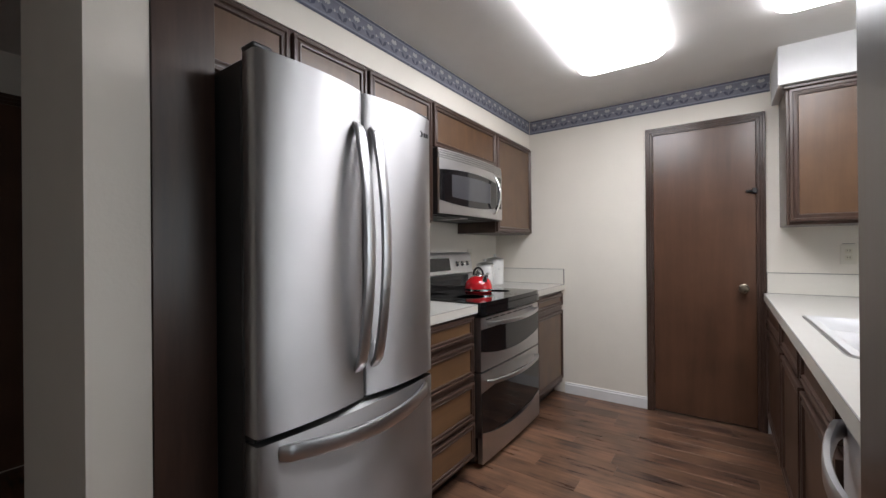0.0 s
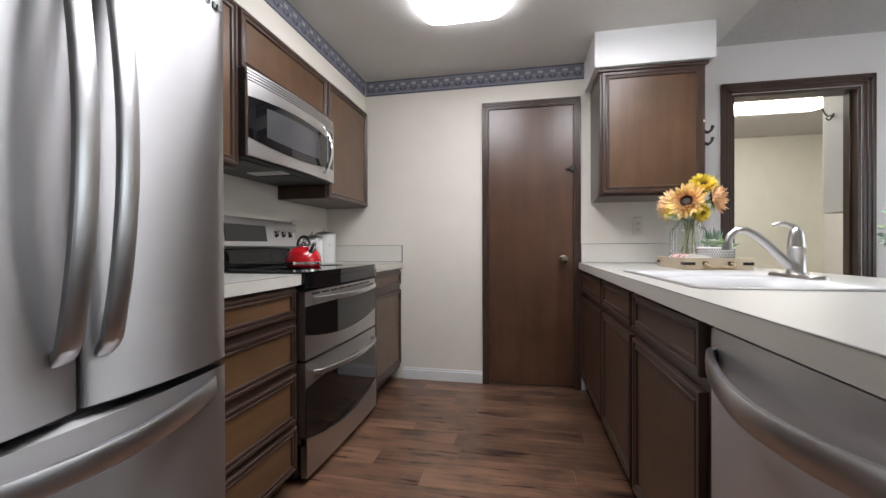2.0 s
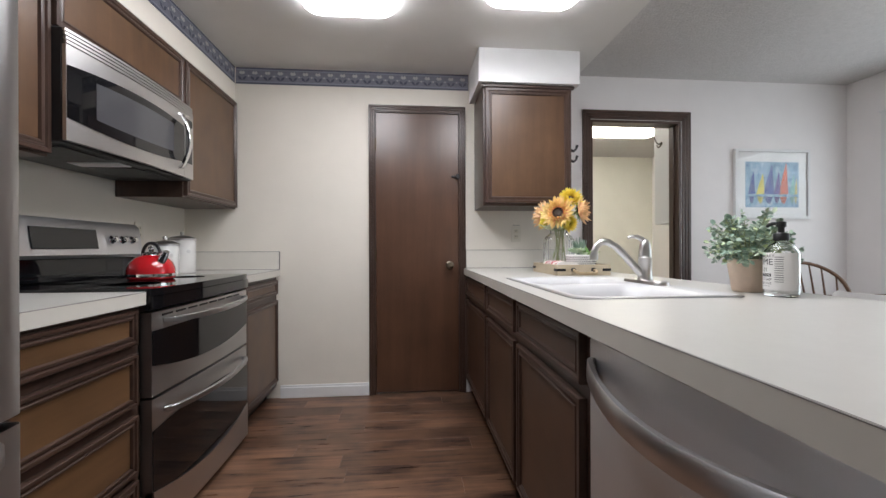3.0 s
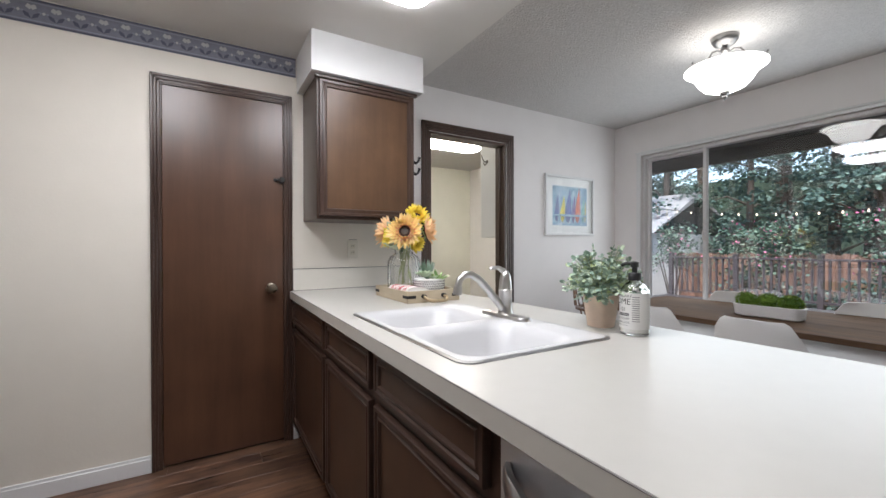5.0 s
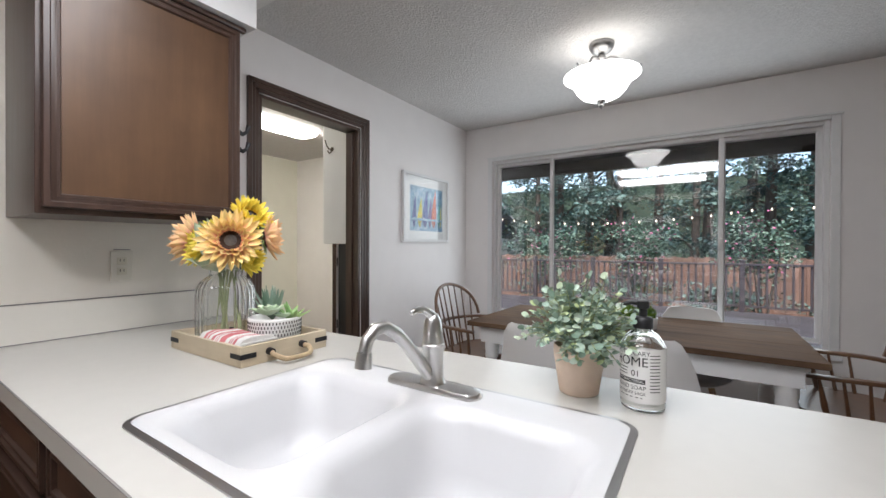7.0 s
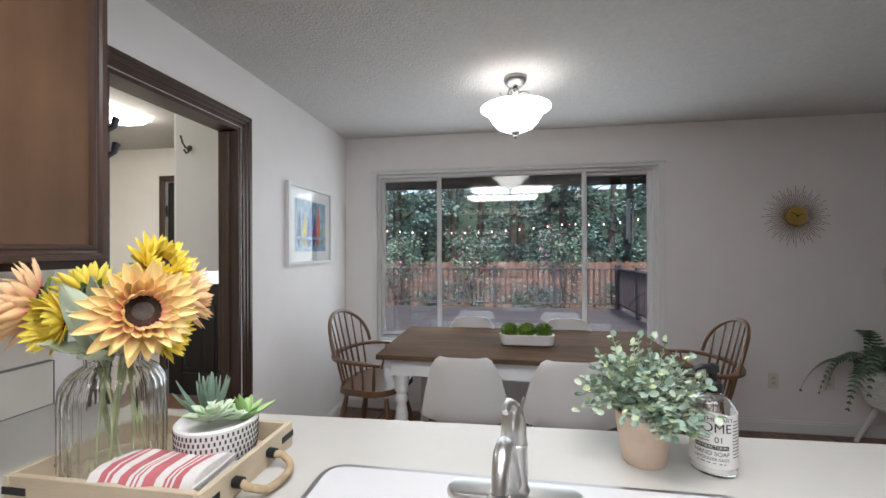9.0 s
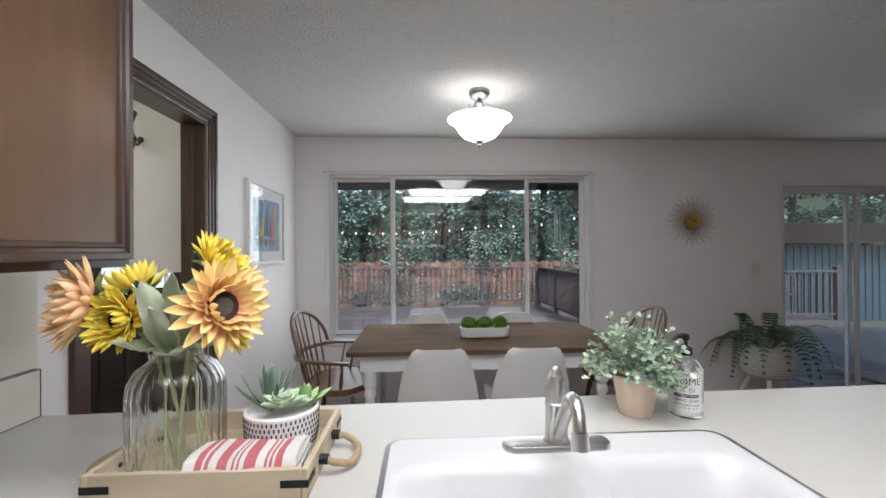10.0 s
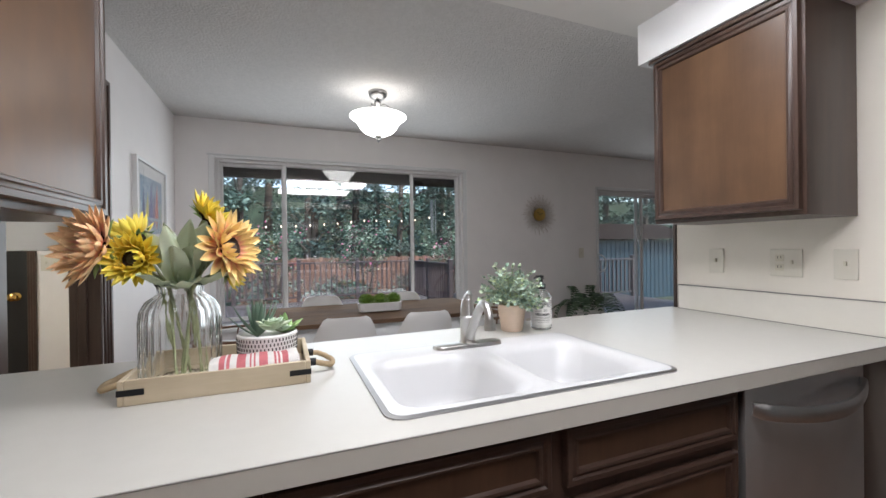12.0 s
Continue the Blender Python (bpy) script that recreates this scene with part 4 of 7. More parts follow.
bmesh.ops.remove_doubles(bm, verts=bm.verts, dist=0.0004)
part("basin", bm, ENAMEL, t)
for y in ((sy0 + 0.035 + 1.821) / 2, (1.861 + sy1 - 0.035) / 2):
    bm = bm_new()
    lathe(bm, [(0.043, 0), (0.043, 0.002), (0.036, 0.003), (0.030, 0.0005), (0.004, 0.0008)], 28, (0.57, y, 0.7445))
    part("drain", bm, CHROME, t, "steel drain strainer")

# faucet
t = thing("faucet", "brushed nickel single-lever kitchen faucet on the sink ledge", "faucet", (0.822, 1.857, 0.910))
bm = bm_new()
prev = None
for e, z in ((0, 0), (0, 0.006), (0.004, 0.012), (0.012, 0.014)):
    ring = [bm.verts.new((x, y, z)) for x, y in rounded(-0.030 + e, -0.125 + e, 0.030 - e, 0.125 - e, 0.029 - e, 8)]
    if prev:
        for k in range(len(ring)):
            bm.faces.new((prev[k], prev[(k + 1) % len(ring)], ring[(k + 1) % len(ring)], ring[k]))
    prev = ring
bm.faces.new(prev)
part("deck_plate", bm, NICKEL, t)
bm = bm_new()
lathe(bm, [(0.030, 0.0142), (0.026, 0.022), (0.0245, 0.095), (0.026, 0.097), (0.026, 0.102), (0.024, 0.104), (0.023, 0.13), (0.019, 0.155), (0.012, 0.170), (0.004, 0.175)], 28)
part("column", bm, NICKEL, t)
bm = bm_new()
tube(bm, [(0.0, 0.0, 0.155), (-0.008, 0.003, 0.172), (-0.028, 0.008, 0.184), (-0.05, 0.013, 0.184), (-0.062, 0.015, 0.179)], [0.014, 0.011, 0.008, 0.007, 0.006], 12)
part("lever", bm, NICKEL, t, "slim curved lever")
bm = bm_new()
sp = [(-0.015, 0.0, 0.035), (-0.05, 0.004, 0.075), (-0.085, 0.008, 0.115), (-0.115, 0.012, 0.145), (-0.145, 0.016, 0.163), (-0.172, 0.02, 0.162), (-0.190, 0.022, 0.145), (-0.197, 0.023, 0.122)]
tube(bm, sp, [0.015, 0.0145, 0.014, 0.0135, 0.013, 0.013, 0.0125, 0.0125], 14)
part("spout", bm, NICKEL, t, "arched nickel spout")
bm = bm_new()
tube(bm, [(-0.1965, 0.023, 0.123), (-0.199, 0.0235, 0.100), (-0.2, 0.0235, 0.092)], [0.0145, 0.0165, 0.0165], 16)
part("aerator", bm, NICKEL, t, "flared spray tip")

# ---------- on the counter ----------
def sheet(bm, grid, thick):
    """A curved shell from a grid of points, with thickness and a closed rim."""
    nu, nv = len(grid), len(grid[0])
    g = [[Vector(p) for p in row] for row in grid]
    front = [[bm.verts.new(p) for p in row] for row in g]
    back = []
    for i in range(nu):
        row = []
        for j in range(nv):
            du = g[min(i + 1, nu - 1)][j] - g[max(i - 1, 0)][j]
            dv = g[i][min(j + 1, nv - 1)] - g[i][max(j - 1, 0)]
            row.append(bm.verts.new(g[i][j] - du.cross(dv).normalized() * thick))
        back.append(row)
    for i in range(nu - 1):
        for j in range(nv - 1):
            bm.faces.new((front[i][j], front[i + 1][j], front[i + 1][j + 1], front[i][j + 1]))
            bm.faces.new((back[i][j], back[i][j + 1], back[i + 1][j + 1], back[i + 1][j]))
    for i in range(nu - 1):
        for j in (0, nv - 1):
            bm.faces.new((front[i][j], front[i + 1][j], back[i + 1][j], back[i][j]))
    for j in range(nv - 1):
        for i in (0, nu - 1):
            bm.faces.new((front[i][j], front[i][j + 1], back[i][j + 1], back[i][j]))
    return bm


def leaf_grid(length, width, curl, cup, n=7, m=5, tip=1.0):
    """A leaf or petal along +x, curling up by curl, cupped by cup."""
    grid = []
    for i in range(n):
        u = i / (n - 1)
        w = width * (math.sin(math.pi * min(1, u * 0.86 + 0.14)) ** tip) * (1 - 0.15 * u) + 0.0004
        grid.append([(length * u * math.cos(curl * u * 0.6), w * (j / (m - 1) - 0.5), length * u * math.sin(curl * u) + cup * w * (2 * j / (m - 1) - 1) ** 2) for j in range(m)])
    return grid


def face_way(d, roll=0.0):
    return Vector(d).to_track_quat("Z", "Y").to_matrix().to_4x4() @ Matrix.Rotation(roll, 4, "Z")


def streak(name, base, tip, rough=0.55):
    """Petals and leaves: colour runs from the base to the tip along the piece."""
    m, nt, b = nodes_of(name)
    tc, sep = nt.nodes.new("ShaderNodeTexCoord"), nt.nodes.new("ShaderNodeSeparateXYZ")
    nt.links.new(tc.outputs["Generated"], sep.inputs[0])
    n = noise_of(nt, coords(nt, (20, 160, 20)), 1.0, 3)
    ad = nt.nodes.new("ShaderNodeMath")
    ad.operation, ad.inputs[1].default_value = "MULTIPLY_ADD", 0.3
    nt.links.new(n, ad.inputs[0])
    off = nt.nodes.new("ShaderNodeMath")
    off.operation, off.inputs[1].default_value = "SUBTRACT", 0.5
    nt.links.new(sep.outputs["Y"], off.inputs[0])
    far = nt.nodes.new("ShaderNodeMath")
    far.operation = "ABSOLUTE"
    nt.links.new(off.outputs[0], far.inputs[0])
    edge = nt.nodes.new("ShaderNodeMath")
    edge.operation, edge.inputs[1].default_value = "MULTIPLY_ADD", 0.7
    nt.links.new(far.outputs[0], edge.inputs[0])
    nt.links.new(sep.outputs["X"], edge.inputs[2])
    nt.links.new(edge.outputs[0], ad.inputs[2])
    col = ramp_of(nt, ad.outputs[0], [(0.45, base), (0.9, tip)])
    nt.links.new(col, b.inputs["Base Color"])
    b.inputs["Roughness"].default_value = rough
    b.inputs["Subsurface Weight"].default_value = 0.15
    b.inputs["Subsurface Radius"].default_value = (0.004, 0.003, 0.002)
    return m


TRAY_WOOD = wood("pale_pine", (0.40, 0.32, 0.215), (0.62, 0.53, 0.39), "y", 0.6, 0.8, 6.0)
TRAY_WOOD_X = wood("pale_pine_end", (0.40, 0.32, 0.215), (0.62, 0.53, 0.39), "x", 0.6, 0.8, 6.0)
IRON = plain("black_iron", (0.02, 0.02, 0.022), 0.45, 0.6, bump=0.3, bscale=200)
ROPE = plain("tan_rope", (0.40, 0.30, 0.18), 0.9, var=0.2, scale=60, bump=0.8, bscale=250)

# tray: length along y, 0.385 x 0.275
t = thing("wooden_tray", "pale pine serving tray with black corner brackets and rope handles", "tray", (0.664, 2.374, 0.9055))
LY, LXX, HT = 0.402, 0.290, 0.056
bm = bm_new()
box(bm, 0.012, 0.012, 0.001, LXX - 0.012, LY - 0.012, 0.010)
part("tray_bottom", bm, TRAY_WOOD, t, smooth=False)
for nm, q, mt in (("side_board", (0, 0.0121, 0, 0.012, LY - 0.0121, HT), TRAY_WOOD), ("side_board", (LXX - 0.012, 0.0121, 0, LXX, LY - 0.0121, HT), TRAY_WOOD), ("end_board", (0, 0, 0, LXX, 0.012, HT), TRAY_WOOD_X), ("end_board", (0, LY - 0.012, 0, LXX, LY, HT), TRAY_WOOD_X)):
    bm = bm_new()
    box(bm, *q, 0.0015)
    part(nm, bm, mt, t)
for x0, x1, y0, y1 in ((-0.0015, 0.0005, -0.0015, 0.05), (-0.0015, 0.045, -0.0015, 0.0005), (-0.0015, 0.0005, LY - 0.05, LY + 0.0015), (-0.0015, 0.045, LY - 0.0005, LY + 0.0015), (LXX - 0.045, LXX + 0.0015, -0.0015, 0.0005), (LXX - 0.0005, LXX + 0.0015, -0.0015, 0.05)):
    bm = bm_new()
    box(bm, x0, y0, 0.022, x1, y1, 0.036, 0.0006)
    part("corner_bracket", bm, IRON, t, "black iron corner bracket")
for ye, s in ((0.0, -1), (LY, 1)):
    bm = bm_new()
    pts = [(0.085, ye + s * 0.012, 0.030), (0.078, ye + s * 0.030, 0.026), (0.088, ye + s * 0.052, 0.018)] + [(0.1375 + 0.045 * math.cos(a), ye + s * (0.052 + 0.016 * math.sin(a)), 0.014) for a in np.linspace(2.7, 0.45, 9)] + [(0.187, ye + s * 0.052, 0.018), (0.197, ye + s * 0.030, 0.026), (0.190, ye + s * 0.012, 0.030)]
    tube(bm, pts, 0.0075, 10)
    h = part("rope_handle", bm, ROPE, t, "twisted tan rope handle")
    for x in (0.083, 0.192):
        bm = bm_new()
        tube(bm, [(x, ye + s * 0.001, 0.031), (x, ye + s * 0.018, 0.030)], 0.0105, 10)
        tube(bm, [(x - 0.004, ye - s * 0.014, 0.034), (x - 0.004, ye + s * 0.010, 0.034)], 0.005, 8)
        part("clamp", bm, IRON, h, "black iron rope clamp")

# ribbed glass vase
VASE = glass("clear_glass", 0.0, (0.98, 0.99, 0.985), 1.38)
VX, VY, VZ = 0.790, 2.680, 0.9158
t = thing("glass_vase", "clear ribbed glass vase on the tray", "vase", (VX, VY, VZ))
prof = [(0.060, 0.0), (0.082, 0.004), (0.088, 0.014), (0.089, 0.05), (0.089, 0.155), (0.086, 0.18), (0.074, 0.203), (0.058, 0.216), (0.050, 0.222), (0.051, 0.238), (0.056, 0.246)]
inner = [(r - 0.0035, z + (0.006 if z < 0.01 else 0)) for r, z in prof][::-1]
bm = bm_new()
rings = []
for r, z in prof + [(0.0545, 0.2475)] + inner:
    amp = 0.022 if 0.01 < z < 0.21 else 0.004
    rings.append([bm.verts.new((r * (1 + amp * math.cos(26 * a)) * math.cos(a), r * (1 + amp * math.cos(26 * a)) * math.sin(a), z)) for a in [2 * math.pi * i / 156 for i in range(156)]])
for a, c in zip(rings, rings[1:]):
    for i in range(156):
        bm.faces.new((a[i], a[(i + 1) % 156], c[(i + 1) % 156], c[i]))
bm.faces.new(rings[0][::-1])
bm.faces.new(rings[-1])
v = part("vessel", bm, VASE, t)
v.visible_shadow = False
bm = bm_new()
tube(bm, [(0.0555 * math.cos(a), 0.0555 * math.sin(a), 0.2505) for a in np.linspace(0, 2 * math.pi, 49)[:-1]], 0.0032, 8, True)
v = part("rim", bm, VASE, t)
v.visible_shadow = False

ORANGE = streak("orange_petal", (0.80, 0.33, 0.22), (0.93, 0.70, 0.30))
PINK = streak("pink_petal", (0.90, 0.34, 0.29), (0.96, 0.64, 0.36))
YELLOW = streak("yellow_petal", (0.82, 0.52, 0.03), (0.93, 0.76, 0.12))
LEAF = streak("flower_leaf", (0.33, 0.41, 0.25), (0.52, 0.58, 0.42))
STEM = plain("green_stem", (0.33, 0.36, 0.19), 0.5, var=0.15, scale=30)
SEED = plain("dark_seed_disc", (0.035, 0.016, 0.010), 0.9, var=0.5, scale=120, bump=1.0, bscale=400)
SEED_MID = plain("grey_seed_disc", (0.09, 0.08, 0.075), 0.95, var=0.3, scale=150, bump=1.0, bscale=400)
SEPAL = plain("green_sepal", (0.22, 0.34, 0.12), 0.6, var=0.15, scale=30)
rng = random.Random(5)
bq = thing("sunflower_bouquet", "orange and yellow artificial sunflowers with large green leaves", "flowers", (VX, VY, VZ - 0.003))
OFF = Vector((VX, VY, VZ + 0.008))
PETALS = {}
for nm, mt in (("o", ORANGE), ("p", PINK), ("y", YELLOW)):
    PETALS[nm] = []
    for ln, cu in ((0.062, 0.30), (0.052, 0.55)):
        bm = bm_new()
        sheet(bm, leaf_grid(ln, 0.0215, cu, 0.3, 9, 5, 0.8), 0.0008)
        PETALS[nm].append(mesh_of("petal", bm, mt, True))
bm = bm_new()
sheet(bm, leaf_grid(0.045, 0.020, -0.7, -0.3, 6, 5), 0.0008)
SEPAL_MESH = mesh_of("sepal", bm, SEPAL, True)


def flower(pos, way, kind_, size=1.0, openness=0.0):
    m = Matrix.Translation(Vector(pos) - OFF) @ face_way(way, rng.random()) @ Matrix.Scale(size, 4)
    bm = bm_new()
    lathe(bm, [(0.030, -0.012), (0.033, 0.0), (0.031, 0.006), (0.024, 0.010), (0.016, 0.0085), (0.004, 0.008)], 28)
    f = part("flower_head", bm, SEED, bq)
    f.matrix_local = m
    bm = bm_new()
    lathe(bm, [(0.016, 0.0088), (0.013, 0.011), (0.004, 0.012)], 20)
    part("flower_centre", bm, SEED_MID, f, "greyish seed centre")
    for ring, (n, tilt, lift) in enumerate(((20, -0.10, -0.002), (19, 0.22, 0.002), (17, 0.50, 0.004), (14, 0.85, 0.006))):
        for i in range(n):
            o = new("petal", PETALS[kind_][min(ring // 2, 1)])
            o.parent = f
            a = 2 * math.pi * (i + 0.5 * ring + rng.uniform(-0.2, 0.2)) / n
            o.matrix_local = Matrix.Rotation(a, 4, "Z") @ Matrix.Translation((0.026, 0, lift)) @ Matrix.Rotation(-(tilt + openness + rng.uniform(-0.15, 0.15)), 4, "Y") @ Matrix.Scale(rng.uniform(0.85, 1.1) * (1.0, 0.95, 0.85, 0.66)[ring], 4)
    for i in range(9):
        o = new("sepal", SEPAL_MESH)
        o.parent = f
        o.matrix_local = Matrix.Rotation(2 * math.pi * (i + rng.uniform(-0.2, 0.2)) / 9, 4, "Z") @ Matrix.Translation((0.012, 0, -0.012)) @ Matrix.Rotation(-0.5 - openness * 0.5, 4, "Y")
    p0 = Vector(pos) - OFF - Vector(way).normalized() * 0.012 * size
    foot = Vector((rng.uniform(-0.05, 0.05), rng.uniform(-0.05, 0.05), 0.012))
    neck = Vector((p0.x * 0.25, p0.y * 0.25, 0.235))
    pts = [p0, p0 - Vector(way).normalized() * 0.03 * size - Vector((0, 0, 0.015)), (p0 + neck) / 2 - Vector(way).normalized() * 0.015 * size, neck, (neck + foot) / 2, foot]
    bm = bm_new()
    tube(bm, pts, [0.011 * size, 0.005, 0.004, 0.0038, 0.0036, 0.0036], 8)
    part("stem", bm, STEM, bq)


flower((0.742, 2.565, 1.262), (-0.55, -0.82, 0.22), "o", 1.12)
flower((0.838, 2.622, 1.345), (-0.12, -0.75, 0.62), "y", 0.90, 0.25)
flower((0.765, 2.845, 1.268), (-0.72, 0.66, 0.20), "p", 1.2, 0.30)
flower((0.748, 2.765, 1.238), (-0.92, 0.12, 0.05), "y", 0.82, 0.35)
flower((0.885, 2.600, 1.275), (0.75, -0.62, 0.12), "p", 1.0, 0.35)
flower((0.83, 2.79, 1.285), (0.25, 0.70, 0.65), "y", 0.85, 0.4)
flower((0.80, 2.57, 1.205), (0.30, -0.90, -0.25), "y", 0.72, 0.6)
LEAF_WAYS = (((-0.35, -0.55, 0.55), 0.14, 0.062, 0.3), ((-0.75, 0.05, 0.55), 0.14, 0.058, -0.4), ((0.10, -0.35, 0.90), 0.18, 0.058, 1.2), ((-0.45, 0.45, 0.75), 0.16, 0.052, 0.2),
             ((-0.20, -0.95, 0.05), 0.12, 0.055, 0.0), ((-0.85, -0.45, -0.05), 0.10, 0.052, 0.2), ((0.60, 0.30, 0.70), 0.14, 0.052, 0.5), ((-0.10, 0.30, 0.95), 0.17, 0.050, 0.9),
             ((-0.50, -0.50, 0.85), 0.15, 0.055, 1.7), ((-0.60, -0.15, 0.80), 0.18, 0.050, 0.8), ((0.35, -0.70, 0.60), 0.14, 0.055, -0.5), ((-0.15, -0.20, 0.97), 0.19, 0.048, 2.2), ((-0.70, 0.55, 0.10), 0.11, 0.052, -0.2))
for way, ln, wd, roll in LEAF_WAYS:
    rows = []
    for i in range(17):
        u = i / 16
        w = wd * 1.25 * math.sin(math.pi * min(1.0, 0.06 + 0.94 * u) ** 0.8) ** 0.85 + 0.0006
        row = []
        for j in range(11):
            v = j / 5 - 1
            vein = 0.0016 * math.cos(2 * math.pi * (u * 7 - abs(v) * 1.6))
            row.append((ln * u * math.cos(0.25 * u), w * v * 0.5, ln * 0.5 * u * math.sin(0.6 * u) + 0.26 * w * abs(v) + vein * (1 - u * 0.6) + 0.004 * math.sin(14 * u + 3 * v) * abs(v)))
        rows.append(row)
    bm = bm_new()
    sheet(bm, rows, 0.0008)
    d = Vector(way).normalized()
    o = part("leaf", bm, LEAF, bq)
    o.matrix_local = Matrix.Translation(Vector((VX, VY, 1.163)) - OFF + Vector((d.x, d.y, 0)) * 0.014) @ d.to_track_quat("X", "Z").to_matrix().to_4x4() @ Matrix.Rotation(roll, 4, "X")

# striped towel
CLOTH = plain("white_cotton", (0.74, 0.72, 0.69), 0.95, var=0.06, scale=80, bump=0.9, bscale=900)
CLOTH_RED = plain("red_stripe_cotton", (0.54, 0.15, 0.165), 0.95, var=0.12, scale=120, bump=0.9, bscale=900)
t = thing("towel", "folded white cotton towel with red stripes on the tray", "towel", (0.678, 2.402, 0.9165), 3)
W, D = 0.118, 0.200
prof = [(0.004, 0.002), (-0.003, 0.018), (-0.003, 0.042), (0.008, 0.056), (0.03, 0.061), (0.07, 0.058), (0.10, 0.055), (W, 0.044), (W + 0.003, 0.022), (W - 0.004, 0.002)]
stripes = [0.0, 0.12, 0.19, 0.215, 0.24, 0.26, 0.285, 0.31, 0.36, 0.46, 0.50, 0.52, 0.545, 0.565, 0.61, 0.71, 0.76, 0.785, 0.82, 0.84, 0.9, 1.0]
bm = bm_new()
rows = []
for s in stripes:
    y = s * D
    rows.append([bm.verts.new((x + 0.003 * math.sin(9 * s + x * 30), y, z + 0.0025 * math.sin(5 * s * 3 + x * 20))) for x, z in prof])
reds = {1, 3, 5, 8, 10, 12, 14, 17, 19}
for i, (a, c) in enumerate(zip(rows, rows[1:])):
    for k in range(len(prof)):
        f = bm.faces.new((a[k], a[(k + 1) % len(prof)], c[(k + 1) % len(prof)], c[k]))
        f.material_index = 1 if i in reds else 0
bm.faces.new(rows[0][::-1])
bm.faces.new(rows[-1])
part("top_fold", bm, [CLOTH, CLOTH_RED], t)
bm = bm_new()
for z in (0.012, 0.028, 0.044):
    strap(bm, [(-0.0035, -0.001, z), (0.05, -0.004, z + 0.001), (W, -0.001, z)], 0.008, 0.004)
part("edge_fold", bm, CLOTH, t)

# succulent pot
t = thing("succulent_pot", "small white patterned pot of succulents on the tray", "plant", (0.838, 2.480, 0.9158))
POT_WHITE = plain("matte_white_ceramic", (0.74, 0.73, 0.71), 0.6, var=0.03)
DASH = plain("dark_dash_print", (0.06, 0.055, 0.055), 0.7)
bm = bm_new()
PR = [(0.046, 0.0), (0.054, 0.006), (0.060, 0.035), (0.061, 0.075), (0.058, 0.078), (0.055, 0.070), (0.05, 0.066), (0.004, 0.066)]
lathe(bm, PR, 40)
p = part("pot", bm, POT_WHITE, t)
bm = bm_new()
for row in range(6):
    z = 0.020 + row * 0.0095
    for i in range(52):
        a = 2 * math.pi * (i + 0.5 * (row % 2)) / 52
        n = bmesh.ops.create_cube(bm, size=1)["verts"]
        for vv in n:
            vv.co = Matrix.Rotation(a, 4, "Z") @ Vector((np.interp(z, (0.006, 0.035, 0.075), (0.0541, 0.0600, 0.0610)) + vv.co.x * 0.0016, vv.co.y * 0.0026, z + vv.co.z * 0.0062))
tagged(part("dash_pattern", bm, DASH, p, "rows of dark dashes", smooth=False), kind="stuff")
SUCC = streak("pale_succulent", (0.42, 0.55, 0.36), (0.62, 0.72, 0.55))
SPIKE = streak("blue_green_spike", (0.12, 0.20, 0.14), (0.25, 0.34, 0.27))
FRESH = streak("fresh_green_leaf", (0.25, 0.42, 0.15), (0.40, 0.58, 0.25))
for nm, c, r, n, mt, ln, wd, up in (("rosette", (-0.024, -0.010, 0.084), 0, 0, SUCC, 0.046, 0.026, 0), ("spiky_plant", (0.006, 0.020, 0.066), 0, 0, SPIKE, 0.085, 0.011, 1), ("leafy_sprig", (0.020, -0.034, 0.068), 0, 0, FRESH, 0.05, 0.018, 2), ("small_rosette", (0.002, -0.030, 0.076), 0, 0, SUCC, 0.024, 0.016, 0)):
    bm = bm_new()
    count = {0: 26, 1: 30, 2: 12}[up]
    for i in range(count):
        sub = bm_new()
        u = i / count
        if up == 0:
            ln2, tilt = ln * (1 - 0.65 * u), 0.15 + 1.1 * u
        elif up == 1:
            ln2, tilt = ln * rng.uniform(0.65, 1.05), rng.uniform(0.45, 1.4)
        else:
            ln2, tilt = ln * rng.uniform(0.7, 1.1), rng.uniform(0.2, 1.1)
        sheet(sub, leaf_grid(ln2, wd * (1 - 0.4 * u if up == 0 else 1), 0.25, 0.3, 6, 4, 0.7 if up == 0 else 0.9), 0.0014)
        me = mesh_of("tmp", sub, mt)
        k0 = len(bm.verts)
        bm.from_mesh(me)
        bm.verts.ensure_lookup_table()
        mm = Matrix.Translation(c) @ Matrix.Rotation(i * 2.4 + rng.uniform(-0.2, 0.2), 4, "Z") @ Matrix.Rotation(-tilt, 4, "Y")
        for vv in bm.verts[k0:]:
            vv.co = mm @ vv.co
        bpy.data.meshes.remove(me)
    tagged(part(nm, bm, mt, t), kind="stuff")

t.scale = (1.3, 1.3, 1.25)

